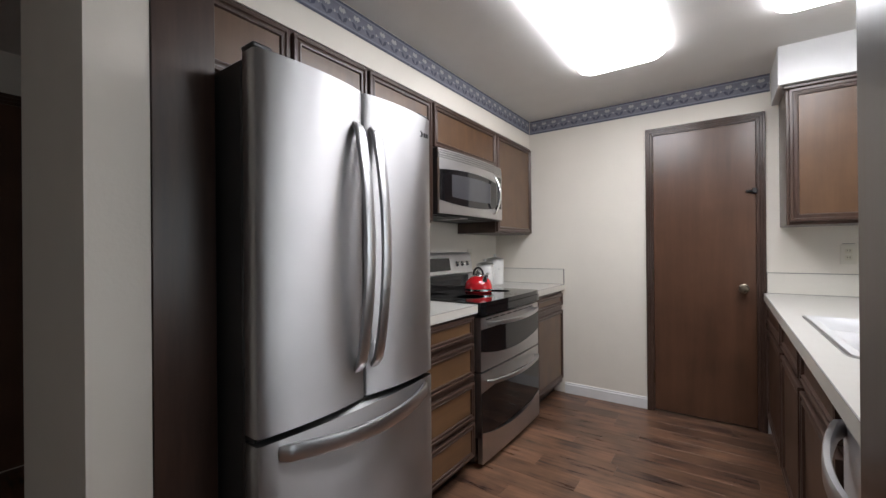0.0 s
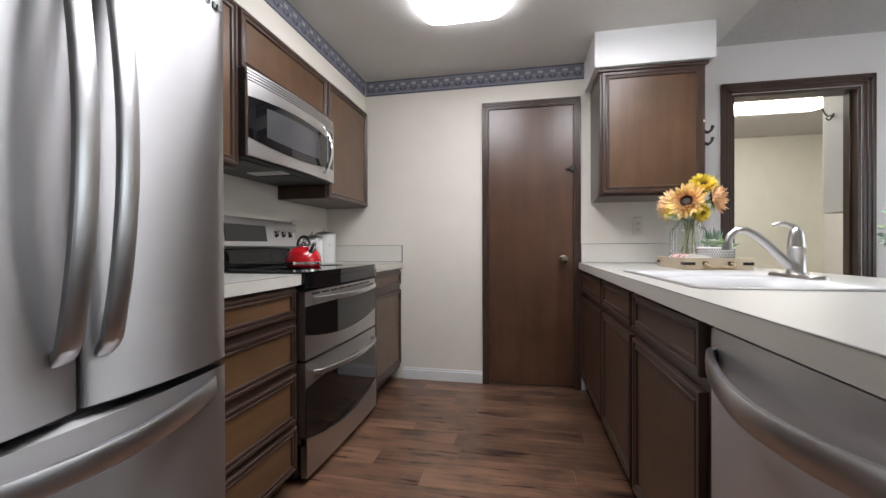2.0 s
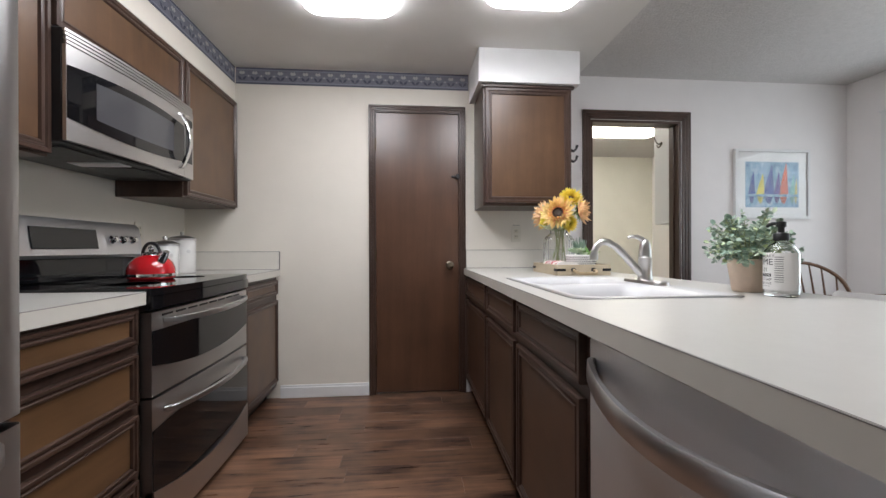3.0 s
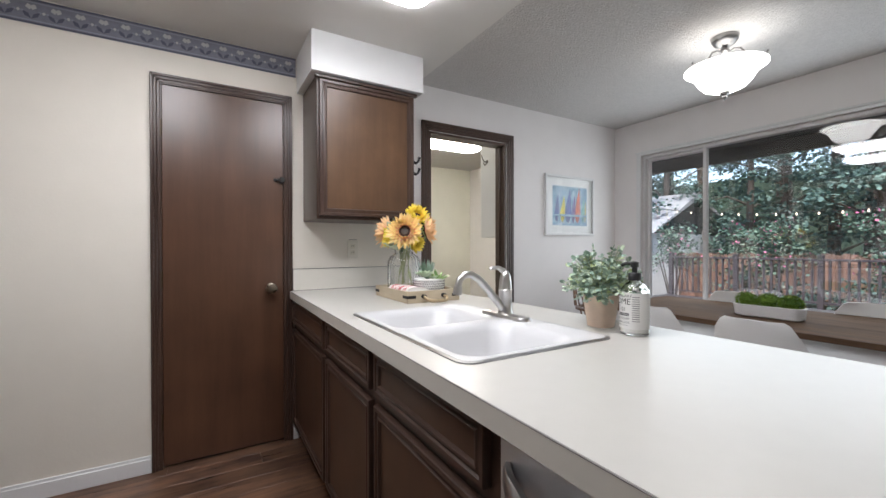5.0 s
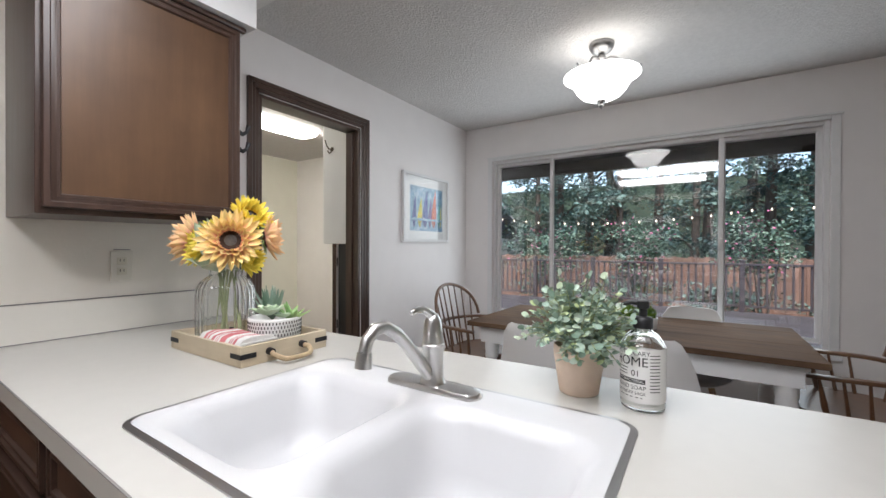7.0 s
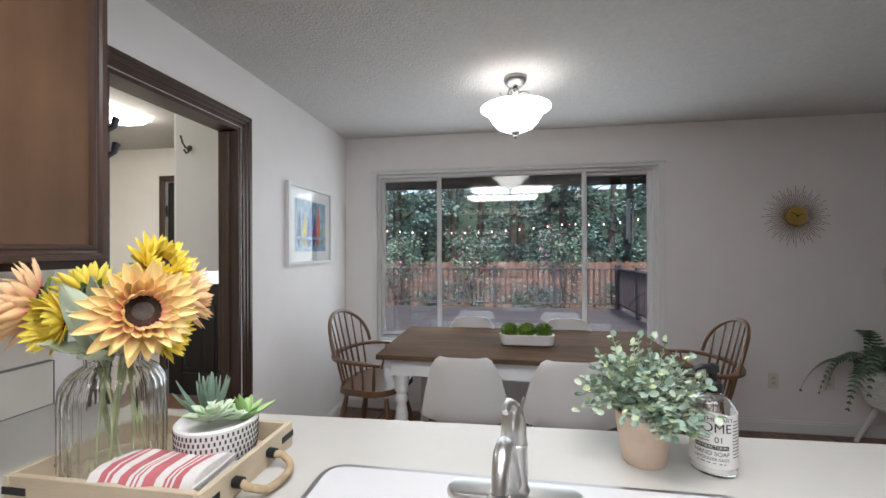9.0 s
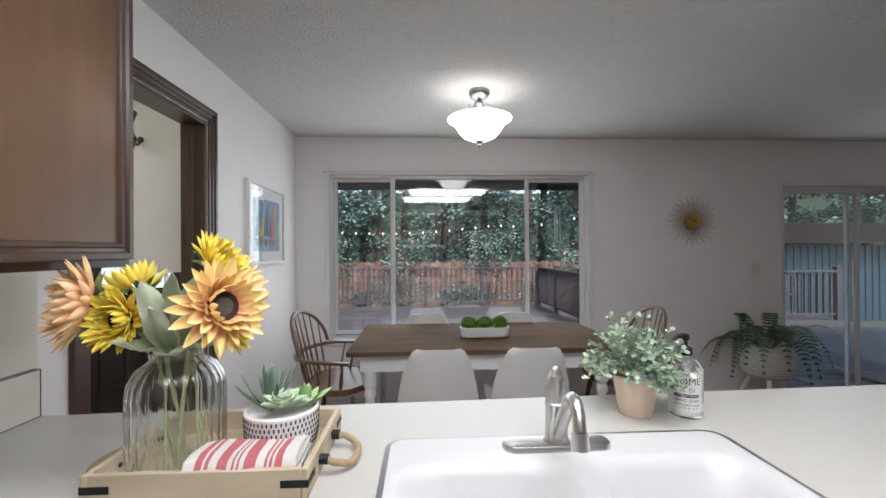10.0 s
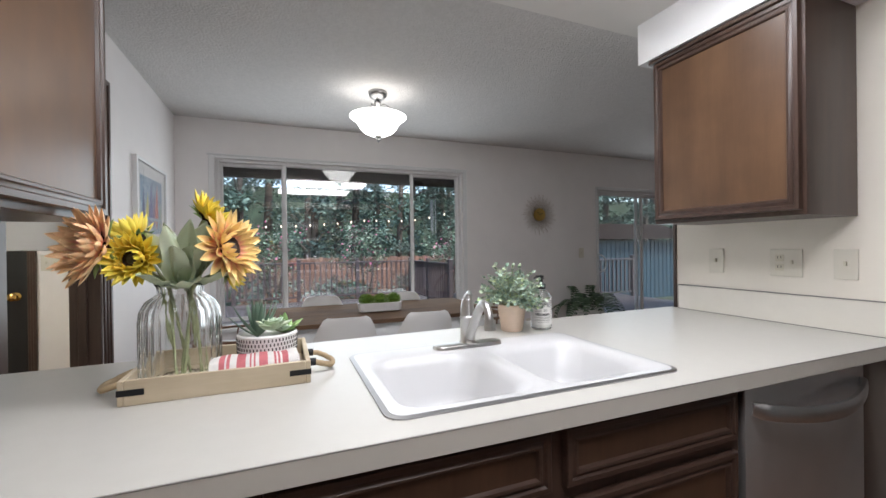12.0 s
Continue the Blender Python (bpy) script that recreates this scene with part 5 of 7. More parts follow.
# eucalyptus in a clay pot
def leaf_cloud(bm, centres, leaf_r, rng, jitter):
    """Small round leaves at points with directions."""
    for p, d in centres:
        p, d = Vector(p), Vector(d)
        q = (d + Vector((rng.uniform(-1, 1), rng.uniform(-1, 1), rng.uniform(-1, 1))) * jitter).normalized().to_track_quat("X", "Z").to_matrix().to_4x4()
        m = Matrix.Translation(p) @ q @ Matrix.Rotation(rng.uniform(-1.2, 1.2), 4, "X")
        s = leaf_r * rng.uniform(0.65, 1.2)
        pts = [(0, 0, 0), (0.45, -0.52, 0.10), (1.1, -0.66, 0.16), (1.65, -0.40, 0.06), (1.85, 0, 0), (1.65, 0.40, 0.06), (1.1, 0.66, 0.16), (0.45, 0.52, 0.10)]
        vs = [bm.verts.new(m @ (Vector(v) * s)) for v in pts]
        mid = bm.verts.new(m @ (Vector((1.0, 0, -0.04)) * s))
        for k in range(8):
            bm.faces.new((vs[k], vs[(k + 1) % 8], mid))


def foliage(name, stops, rough=0.5):
    m, nt, b = nodes_of(name)
    geo = nt.nodes.new("ShaderNodeNewGeometry")
    nt.links.new(ramp_of(nt, geo.outputs["Random Per Island"], stops), b.inputs["Base Color"])
    b.inputs["Roughness"].default_value = rough
    return m


EUCA = foliage("eucalyptus_leaf", [(0.0, (0.19, 0.29, 0.22)), (0.5, (0.35, 0.45, 0.36)), (0.80, (0.47, 0.56, 0.45)), (1.0, (0.58, 0.68, 0.34))])
CLAY = plain("pale_clay", (0.74, 0.58, 0.46), 0.75, var=0.12, scale=14, bump=0.3, bscale=80)
t = thing("eucalyptus_plant", "bushy grey-green eucalyptus in a pale clay pot", "plant", (1.000, 1.574, 0.9055))
bm = bm_new()
lathe(bm, [(0.040, 0), (0.043, 0.003), (0.056, 0.088), (0.056, 0.105), (0.053, 0.107), (0.049, 0.095), (0.004, 0.093)], 40)
part("pot", bm, CLAY, t)
rng = random.Random(9)
bm, bs = bm_new(), bm_new()
pts = []
for i in range(115):
    a, e = rng.uniform(0, 2 * math.pi), rng.uniform(0.05, 1.35)
    ln = rng.uniform(0.085, 0.145) * (0.8 + 0.25 * math.sin(e))
    d = Vector((math.cos(a) * math.cos(e), math.sin(a) * math.cos(e), math.sin(e)))
    p0 = Vector((math.cos(a) * 0.02, math.sin(a) * 0.02, 0.095))
    path = [p0 + d * ln * u + Vector((0, 0, 0.03 * math.sin(u * 2.2) - 0.03 * u * u * (1 - math.sin(e)))) for u in np.linspace(0, 1, 9)]
    tube(bs, path, 0.0011, 5)
    for k in range(2, 9):
        tang = (path[k] - path[k - 1]).normalized()
        side = tang.cross(Vector((0.3, 0.2, 1))).normalized()
        for s in (-1, 1):
            pts.append((path[k], side * s + tang * 0.5))
    pts.append((path[-1], d))
leaf_cloud(bm, pts, 0.0098, rng, 0.55)
tagged(part("leaves", bm, EUCA, t, smooth=True), kind="stuff")
tagged(part("twig", bs, STEM, t), kind="stuff")

# soap bottle
t = thing("soap_bottle", "clear hand soap bottle with printed label and black pump", "bottle", (0.985, 1.441, 0.9055))
bm = bm_new()
lathe(bm, [(0.036, 0), (0.041, 0.003), (0.0425, 0.010), (0.0425, 0.125), (0.040, 0.134), (0.030, 0.150), (0.016, 0.160), (0.014, 0.166), (0.0125, 0.166), (0.0135, 0.158), (0.028, 0.147), (0.038, 0.132), (0.0405, 0.124), (0.0405, 0.010), (0.036, 0.006)], 40)
o = part("bottle", bm, VASE, t)
o.visible_shadow = False
bm = bm_new()
lathe(bm, [(0.0398, 0.0075), (0.0398, 0.108), (0.004, 0.108)], 32)
part("soap", bm, plain("milky_soap", (0.70, 0.69, 0.66), 0.2, var=0.02), t, "milky soap inside")
bm = bm_new()
rows = []
A0, A1 = math.pi * 0.40, math.pi * 1.60
for z in (0.020, 0.128):
    rows.append([bm.verts.new((0.0431 * math.cos(a), 0.0431 * math.sin(a), z)) for a in np.linspace(A0, A1, 30)])
for k in range(29):
    bm.faces.new((rows[0][k], rows[0][k + 1], rows[1][k + 1], rows[1][k]))
lab = part("label", bm, plain("white_label", (0.74, 0.73, 0.71), 0.6, var=0.03), t, "white printed paper label")
bm = bm_new()
lathe(bm, [(0.019, 0.164), (0.019, 0.183), (0.0165, 0.186), (0.008, 0.188), (0.008, 0.203), (0.012, 0.205), (0.012, 0.219), (0.004, 0.222)], 24)
pump = part("pump", bm, BLACK, t, "black plastic pump")
bm = bm_new()
tube(bm, [(0.0, 0.0, 0.214), (-0.004, 0.022, 0.216), (-0.007, 0.036, 0.211), (-0.0075, 0.039, 0.206)], [0.006, 0.0055, 0.005, 0.0045], 10)
part("nozzle", bm, BLACK, pump)
INK = plain("black_ink", (0.015, 0.015, 0.015), 0.7, var=0.0)
LABEL_WHITE = plain("label_white_ink", (0.74, 0.73, 0.71), 0.6, var=0.0)


def words(name, text, size, m, material, parent, wrap_r=0.0, wrap_a=0.0):
    """Lettering as flat mesh, wrapped round a vertical cylinder where a radius is given."""
    cu = bpy.data.curves.new(name, "FONT")
    cu.body, cu.size, cu.align_x, cu.align_y = text, size, "CENTER", "CENTER"
    ob = new(name, cu)
    dg = bpy.context.evaluated_depsgraph_get()
    me = bpy.data.meshes.new_from_object(ob.evaluated_get(dg))
    bpy.data.objects.remove(ob)
    if wrap_r:
        bm = bm_new()
        bm.from_mesh(me)
        for vv in bm.verts:
            a = wrap_a + vv.co.x / wrap_r
            vv.co = Vector((wrap_r * math.cos(a), wrap_r * math.sin(a), vv.co.y))
        bm.to_mesh(me)
        bm.free()
    me.materials.clear()
    me.materials.append(material)
    o = new(name, me)
    o.parent = parent
    o.matrix_local = m
    return o


RL, AC = 0.0434, math.pi * 0.84
words("lettering", "APOTHECARY", 0.0125, pose(0, 0, 0.1185), INK, lab, RL, AC)
words("lettering", "HOME", 0.026, pose(0, 0, 0.101), INK, lab, RL, AC)
words("lettering", "01", 0.017, pose(0, 0, 0.078), INK, lab, RL, AC + 0.30)
bm = bm_new()
rows = [[bm.verts.new((0.04325 * math.cos(a), 0.04325 * math.sin(a), z)) for a in np.linspace(AC - 0.72, AC + 0.72, 16)] for z in (0.0585, 0.0675)]
for k in range(15):
    bm.faces.new((rows[0][k], rows[0][k + 1], rows[1][k + 1], rows[1][k]))
part("label_band", bm, INK, lab)
words("lettering", "ANTIBACTERIAL", 0.0082, pose(0, 0, 0.063), LABEL_WHITE, lab, RL, AC)
words("lettering", "HAND SOAP", 0.0115, pose(0, 0, 0.050), INK, lab, RL, AC)
words("lettering", "LAVENDER SAGE", 0.0085, pose(0, 0, 0.039), INK, lab, RL, AC)
for z, a0, a1 in ((0.086, AC - 0.7, AC - 0.05), (0.080, AC - 0.6, AC - 0.1), (0.074, AC - 0.7, AC - 0.08), (0.030, AC - 0.6, AC + 0.6)) + tuple((0.115 - 0.0065 * i, AC + 0.92, AC + 1.40) for i in range(12)):
    bm = bm_new()
    rows = [[bm.verts.new((0.0433 * math.cos(a), 0.0433 * math.sin(a), zz)) for a in np.linspace(a0, a1, 6)] for zz in (z, z + 0.0016)]
    for k in range(5):
        bm.faces.new((rows[0][k], rows[0][k + 1], rows[1][k + 1], rows[1][k]))
    part("print_line", bm, INK, lab)

# ---------- dining room ----------
def window_unit(name, label, y0, y1, z0, z1, panes, fw, sliding=False):
    """A vinyl window in the east wall: frame, stiles, panes. panes: (y0, y1, z0, z1, depth)."""
    t = tagged(new(name), label, "window", "", "structure")
    xi = X_E
    bm = bm_new()
    for q in ((y0, y0 + fw, z0, z1), (y1 - fw, y1, z0, z1), (y0 + fw, y1 - fw, z1 - fw, z1), (y0 + fw, y1 - fw, z0, z0 + fw)):
        box(bm, xi + 0.02, q[0], q[2], xi + 0.11, q[1], q[3], 0.003)
    part("window_frame", bm, VINYL, t)
    for a, b_, c, d, dx in panes:
        bm = bm_new()
        w = 0.030
        x0 = xi + dx
        prev = None
        for inset, x in ((0, x0 + 0.03), (0, x0), (w - 0.006, x0), (w, x0 + 0.008), (w, x0 + 0.03)):
            ring = [bm.verts.new((x, yy, zz)) for yy, zz in ((a + inset, c + inset), (b_ - inset, c + inset), (b_ - inset, d - inset), (a + inset, d - inset))]
            if prev:
                for k in range(4):
                    bm.faces.new((prev[k], prev[(k + 1) % 4], ring[(k + 1) % 4], ring[k]))
            prev = ring
        s = part("sash", bm, VINYL, t)
        bm = bm_new()
        box(bm, x0 + 0.014, a + w - 0.004, c + w - 0.004, x0 + 0.018, b_ - w + 0.004, d - w + 0.004)
        g = part("pane", bm, PANE, s, smooth=False)
        g.visible_shadow = False
        bm = bm_new()
        box(bm, x0 + 0.024, a + w - 0.004, c + w - 0.004, x0 + 0.028, b_ - w + 0.004, d - w + 0.004)
        g = part("pane", bm, PANE, s, smooth=False)
        g.visible_shadow = False
    return t


w1 = window_unit("window_1", "wide white vinyl window onto the deck", 0.69, 2.965, 0.585, 2.02, ((0.715, 1.240, 0.635, 1.996, 0.058), (1.222, 2.436, 0.615, 2.015, 0.025), (2.420, 2.942, 0.635, 1.996, 0.058)), 0.026)
bm = bm_new()
for q in ((0.645, 0.69, 0.585, 2.045), (2.965, 3.01, 0.585, 2.045), (0.69, 2.965, 2.02, 2.045)):
    box(bm, X_E - 0.012, q[0], q[2], X_E - 0.0005, q[1], q[3], 0.003)
box(bm, X_E - 0.016, 0.635, 2.0455, X_E - 0.0005, 3.02, 2.058, 0.002)
box(bm, X_E - 0.035, 0.635, 0.555, X_E + 0.02, 3.02, 0.5845, 0.004)
part("window_casing", bm, WHITE, w1, "white painted casing and sill")
for y in (1.232, 2.428):
    bm = bm_new()
    box(bm, X_E + 0.012, y - 0.012, 1.22, X_E + 0.026, y + 0.012, 1.30, 0.004)
    part("latch", bm, VINYL, w1)
w2 = window_unit("door_2", "white sliding glass door onto the deck", -2.565, -1.105, 0.0, 1.925, ((-1.885, -1.135, 0.03, 1.895, 0.03), (-2.535, -1.80, 0.03, 1.895, 0.065)), 0.032)
bm = bm_new()
for q in ((-2.61, -2.565, 0.0, 1.965), (-1.105, -1.078, 0.0, 1.965), (-2.565, -1.105, 1.925, 1.965)):
    box(bm, X_E - 0.012, q[0], q[2], X_E - 0.0005, q[1], q[3], 0.003)
part("door_casing", bm, WHITE, w2)
bm = bm_new()
tube(bm, [(X_E + 0.028, -1.155, 0.92), (X_E - 0.005, -1.16, 0.93)] + [(X_E - 0.012, -1.165 - 0.055 * math.sin(a), 1.03 - 0.09 * math.cos(a)) for a in np.linspace(0.2, 2.94, 10)] + [(X_E - 0.005, -1.16, 1.13), (X_E + 0.028, -1.155, 1.14)], 0.009, 10)
part("pull_handle", bm, VINYL, w2, "white crescent pull handle")

# table
TABLE_WOOD = wood("weathered_brown_board", (0.062, 0.036, 0.023), (0.165, 0.102, 0.064), "y", 0.72, 0.7, 2.0, gloss=0.08, span=(0.36, 0.64))
TX0, TX1, TY0, TY1 = 2.335, 3.235, 0.885, 2.63
t = thing("dining_table", "farmhouse table with brown plank top and white turned legs", "table", ((TX0 + TX1) / 2, (TY0 + TY1) / 2, 0))
hx, hy = (TX1 - TX0) / 2, (TY1 - TY0) / 2
nb = 5
for i in range(nb):
    bm = bm_new()
    a, c = -hx + i * 2 * hx / nb, -hx + (i + 1) * 2 * hx / nb
    box(bm, a + 0.0008, -hy, 0.722, c - 0.0008, hy, 0.751 - (0.0003 if i % 2 else 0), 0.0015)
    part("tabletop_board", bm, TABLE_WOOD, t)
bm = bm_new()
prev = None
for ins, z in ((0.055, 0.615), (0.055, 0.7215), (0.075, 0.7215), (0.075, 0.615)):
    ring = [bm.verts.new(v) for v in ((-hx + ins, -hy + ins + 0.02, z), (hx - ins, -hy + ins + 0.02, z), (hx - ins, hy - ins - 0.02, z), (-hx + ins, hy - ins - 0.02, z))]
    if prev:
        for k in range(4):
            bm.faces.new((prev[k], prev[(k + 1) % 4], ring[(k + 1) % 4], ring[k]))
    else:
        first = ring
    prev = ring
for k in range(4):
    bm.faces.new((prev[k], prev[(k + 1) % 4], first[(k + 1) % 4], first[k]))
part("apron", bm, WHITE, t, "white painted apron")
LEGP = [(0.020, 0.0), (0.026, 0.01), (0.030, 0.05), (0.024, 0.075), (0.034, 0.095), (0.036, 0.11), (0.030, 0.13), (0.026, 0.15), (0.034, 0.20), (0.040, 0.28), (0.040, 0.36), (0.032, 0.41), (0.028, 0.43), (0.038, 0.45), (0.040, 0.465), (0.034, 0.485), (0.030, 0.50), (0.042, 0.515), (0.044, 0.53), (0.040, 0.548), (0.045, 0.56), (0.045, 0.614)]
for sx in (-1, 1):
    for sy in (-1, 1):
        bm = bm_new()
        lathe(bm, LEGP, 24, (sx * (hx - 0.105), sy * (hy - 0.13), 0))
        part("leg", bm, WHITE, t, "white turned leg")

# moss centrepiece
MOSS = foliage("green_moss", [(0.0, (0.07, 0.15, 0.012)), (1.0, (0.22, 0.36, 0.04))], 0.8)
t = thing("moss_planter", "long white ceramic planter with three green moss balls", "plant", (2.715, 1.732, 0.7515))
bm = bm_new()
prev = None
for e, z in ((0.018, 0.0), (0.008, 0.006), (0.0, 0.068), (0.006, 0.071), (0.012, 0.06), (0.02, 0.055)):
    ring = [bm.verts.new((x, y, z)) for x, y in rounded(-0.065 + e, -0.175 + e, 0.065 - e, 0.175 - e, 0.058 - e, 8)]
    if prev:
        for k in range(len(ring)):
            bm.faces.new((prev[k], prev[(k + 1) % len(ring)], ring[(k + 1) % len(ring)], ring[k]))
    else:
        bm.faces.new(ring[::-1])
    prev = ring
bm.faces.new(prev)
part("planter", bm, plain("dimpled_white_ceramic", (0.74, 0.73, 0.72), 0.35, var=0.02, bump=0.8, bscale=160), t)
rng = random.Random(3)
for y in (-0.108, 0.0, 0.108):
    bm = bm_new()
    for i in range(700):
        d = Vector((rng.gauss(0, 1), rng.gauss(0, 1), rng.gauss(0, 1))).normalized()
        r = 0.050 * rng.uniform(0.8, 1.05)
        p = Vector((0, y, 0.092)) + Vector((d.x * r, d.y * r * 1.1, d.z * r * 0.9))
        if p.z < 0.058:
            continue
        s = d.cross(Vector((rng.random(), rng.random(), rng.random()))).normalized() * 0.0028
        tip = p + d * 0.010
        bm.faces.new([bm.verts.new(v) for v in (p - s, p + s, tip)])
        q = d.cross(s).normalized() * 0.0028
        bm.faces.new([bm.verts.new(v) for v in (p - q, p + q, tip)])
    lathe(bm, [(0.004, -0.036), (0.03, -0.028), (0.044, 0.0), (0.03, 0.03), (0.004, 0.042)], 14, (0, y, 0.092))
    tagged(part("moss_ball", bm, MOSS, t), kind="stuff")

# white shell chairs
SHELL = plain("white_moulded_plastic", (0.72, 0.71, 0.70), 0.35, var=0.01)
OAKLEG = wood("beech_leg", (0.30, 0.19, 0.10), (0.46, 0.32, 0.18), "z", 0.45)


def shell_chair(at, turn):
    """A moulded bucket chair; the sitter looks along +y."""
    t = thing("shell_chair", "white moulded plastic shell chair with wooden dowel legs at the table", "chair", at, turn, "white chairs at the table")
    prof = [(0.215, 0.425, 0.20), (0.19, 0.440, 0.215), (0.12, 0.438, 0.228), (0.02, 0.428, 0.232), (-0.08, 0.422, 0.234), (-0.145, 0.435, 0.234), (-0.185, 0.475, 0.232), (-0.205, 0.54, 0.226), (-0.220, 0.62, 0.212), (-0.235, 0.70, 0.192), (-0.248, 0.77, 0.168), (-0.256, 0.815, 0.142), (-0.259, 0.830, 0.118)]
    grid = []
    for i, (y, z, w) in enumerate(prof):
        row = []
        for j in range(13):
            s = j / 6 - 1
            lift = 0.055 * abs(s) ** 3 if i < 6 else 0.0
            fwd = 0.075 * abs(s) ** 2.4 * (1.0 if 4 <= i <= 9 else 0.55) if i >= 4 else 0.0
            row.append((w * s, y + fwd, z + lift))
        grid.append(row)
    bm = bm_new()
    sheet(bm, grid, -0.006)
    part("shell", bm, SHELL, t)
    for sx in (-1, 1):
        for sy in (-1, 1):
            bm = bm_new()
            tube(bm, [(sx * 0.10, 0.02 + sy * 0.09, 0.418), (sx * 0.20, 0.02 + sy * 0.20, 0.0)], [0.013, 0.009], 10)
            part("leg", bm, OAKLEG, t, "pale wooden dowel leg")
    for q in (((-0.135, 0.145, 0.27), (0.135, -0.105, 0.27)), ((0.135, 0.145, 0.28), (-0.135, -0.105, 0.28))):
        bm = bm_new()
        tube(bm, q, 0.004, 6)
        part("brace", bm, IRON, t, "thin black metal brace")
    return t


sc = shell_chair((2.285, 2.082, 0), -90)
for x, y, a in ((2.285, 1.556, -90), (3.02, 2.13, 90), (3.02, 1.40, 90)):
    copy_thing(sc, pose(x, y, 0, 0, 0, a))

# windsor armchairs
WINDSOR = wood("brown_windsor_wood", (0.075, 0.035, 0.018), (0.20, 0.10, 0.05), "z", 0.3, coat=0.3)


def windsor_chair(at, turn):
    """A hoop-back windsor armchair; the sitter looks along +y."""
    t = thing("windsor_chair", "brown hoop-back wooden windsor armchair at the table end", "chair", at, turn, "windsor chairs at the table ends")
    bm = bm_new()
    grid = []
    for i in range(9):
        v = i / 8
        y = -0.20 + 0.42 * v
        w = 0.26 * (1 - 0.55 * (2 * v - 1) ** 4) * (1.0 if v > 0.5 else 0.96)
        grid.append([(w * (j / 6 - 1), y + (0.02 if v > 0.9 else 0), 0.445 - 0.012 * math.cos(math.pi * (j / 6 - 1) / 2) * (1 if v < 0.85 else 0.3)) for j in range(13)])
    sheet(bm, grid, 0.038)
    part("seat", bm, WINDSOR, t)
    for sx in (-1, 1):
        for sy, yy in ((1, 0.15), (-1, -0.13)):
            p0, p1 = Vector((sx * 0.15, yy, 0.41)), Vector((sx * 0.22, yy + sy * 0.07, 0.0))
            bm = bm_new()
            tube(bm, [p0.lerp(p1, u) for u in (0, 0.15, 0.22, 0.3, 0.5, 0.62, 0.68, 0.75, 1)], [0.013, 0.017, 0.021, 0.016, 0.021, 0.022, 0.015, 0.017, 0.011], 10)
            part("leg", bm, WINDSOR, t)
    for q in (((-0.185, 0.18, 0.19), (-0.185, -0.16, 0.19)), ((0.185, 0.18, 0.19), (0.185, -0.16, 0.19)), ((-0.185, 0.0, 0.19), (0.185, 0.0, 0.19))):
        bm = bm_new()
        tube(bm, [Vector(q[0]).lerp(Vector(q[1]), u) for u in (0, 0.3, 0.5, 0.7, 1)], [0.008, 0.011, 0.014, 0.011, 0.008], 8)
        part("stretcher", bm, WINDSOR, t)
    arm = [(-0.285, 0.17, 0.660), (-0.295, 0.08, 0.665)] + [(-0.285 * math.cos(a), -0.05 - 0.20 * math.sin(a), 0.668) for a in np.linspace(0, math.pi, 15)] + [(0.295, 0.08, 0.665), (0.285, 0.17, 0.660)]
    bm = bm_new()
    strap(bm, arm, 0.020, 0.042)
    part("arm_rail", bm, WINDSOR, t)
    hoop = [(-0.262 * math.cos(a), -0.155 - 0.085 * math.sin(a) - 0.04 * math.sin(a) ** 2, 0.672 + 0.265 * math.sin(a) ** 0.75) for a in np.linspace(0.02, math.pi - 0.02, 21)]
    bm = bm_new()
    tube(bm, hoop, 0.0125, 10)
    part("back_hoop", bm, WINDSOR, t)
    for i in range(7):
        s = i / 3 - 1
        a = math.acos(-s * 0.82)
        top = Vector((-0.262 * math.cos(a), -0.155 - 0.085 * math.sin(a) - 0.04 * math.sin(a) ** 2, 0.672 + 0.265 * math.sin(a) ** 0.75))
        bot = Vector((0.17 * s, -0.165 + 0.03 * s * s, 0.44))
        bm = bm_new()
        tube(bm, [bot, bot.lerp(top, 0.35), bot.lerp(top, 0.7), top], [0.0065, 0.008, 0.006, 0.005], 8)
        part("spindle", bm, WINDSOR, t)
    for sx in (-1, 1):
        for y, ys in ((0.13, 0.09), (0.05, 0.02), (-0.03, -0.05)):
            bm = bm_new()
            p0, p1 = Vector((sx * 0.215, ys, 0.44)), Vector((sx * 0.288, y, 0.662))
            tube(bm, [p0, p0.lerp(p1, 0.4), p0.lerp(p1, 0.6), p1], [0.009, 0.013 if y > 0.1 else 0.008, 0.011 if y > 0.1 else 0.007, 0.006], 8)
            part("arm_post", bm, WINDSOR, t)
    return t


wc = windsor_chair((2.715, 2.765, 0), 174)
copy_thing(wc, pose(2.74, 0.745, 0, 0, 0, -6))

# dining ceiling lamp
LX_, LY_ = 2.362, 1.808
LAMP_NICKEL = steel("brushed_lamp_nickel", (0.36, 0.355, 0.35), "z", 0.34)
t = thing("ceiling_lamp", "lit white glass bowl ceiling lamp with nickel arms", "ceiling light", (LX_, LY_, 0))
bm = bm_new()
lathe(bm, [(0.064, CEIL - 0.0005), (0.066, CEIL - 0.010), (0.063, CEIL - 0.024), (0.052, CEIL - 0.040), (0.034, CEIL - 0.052), (0.014, CEIL - 0.058)], 32)
part("canopy", bm, LAMP_NICKEL, t)
bm = bm_new()
lathe(bm, [(0.009, CEIL - 0.033), (0.009, CEIL - 0.06), (0.020, CEIL - 0.066), (0.024, CEIL - 0.082), (0.016, CEIL - 0.098), (0.008, CEIL - 0.102), (0.007, 2.040)], 20)
part("stem", bm, LAMP_NICKEL, t)
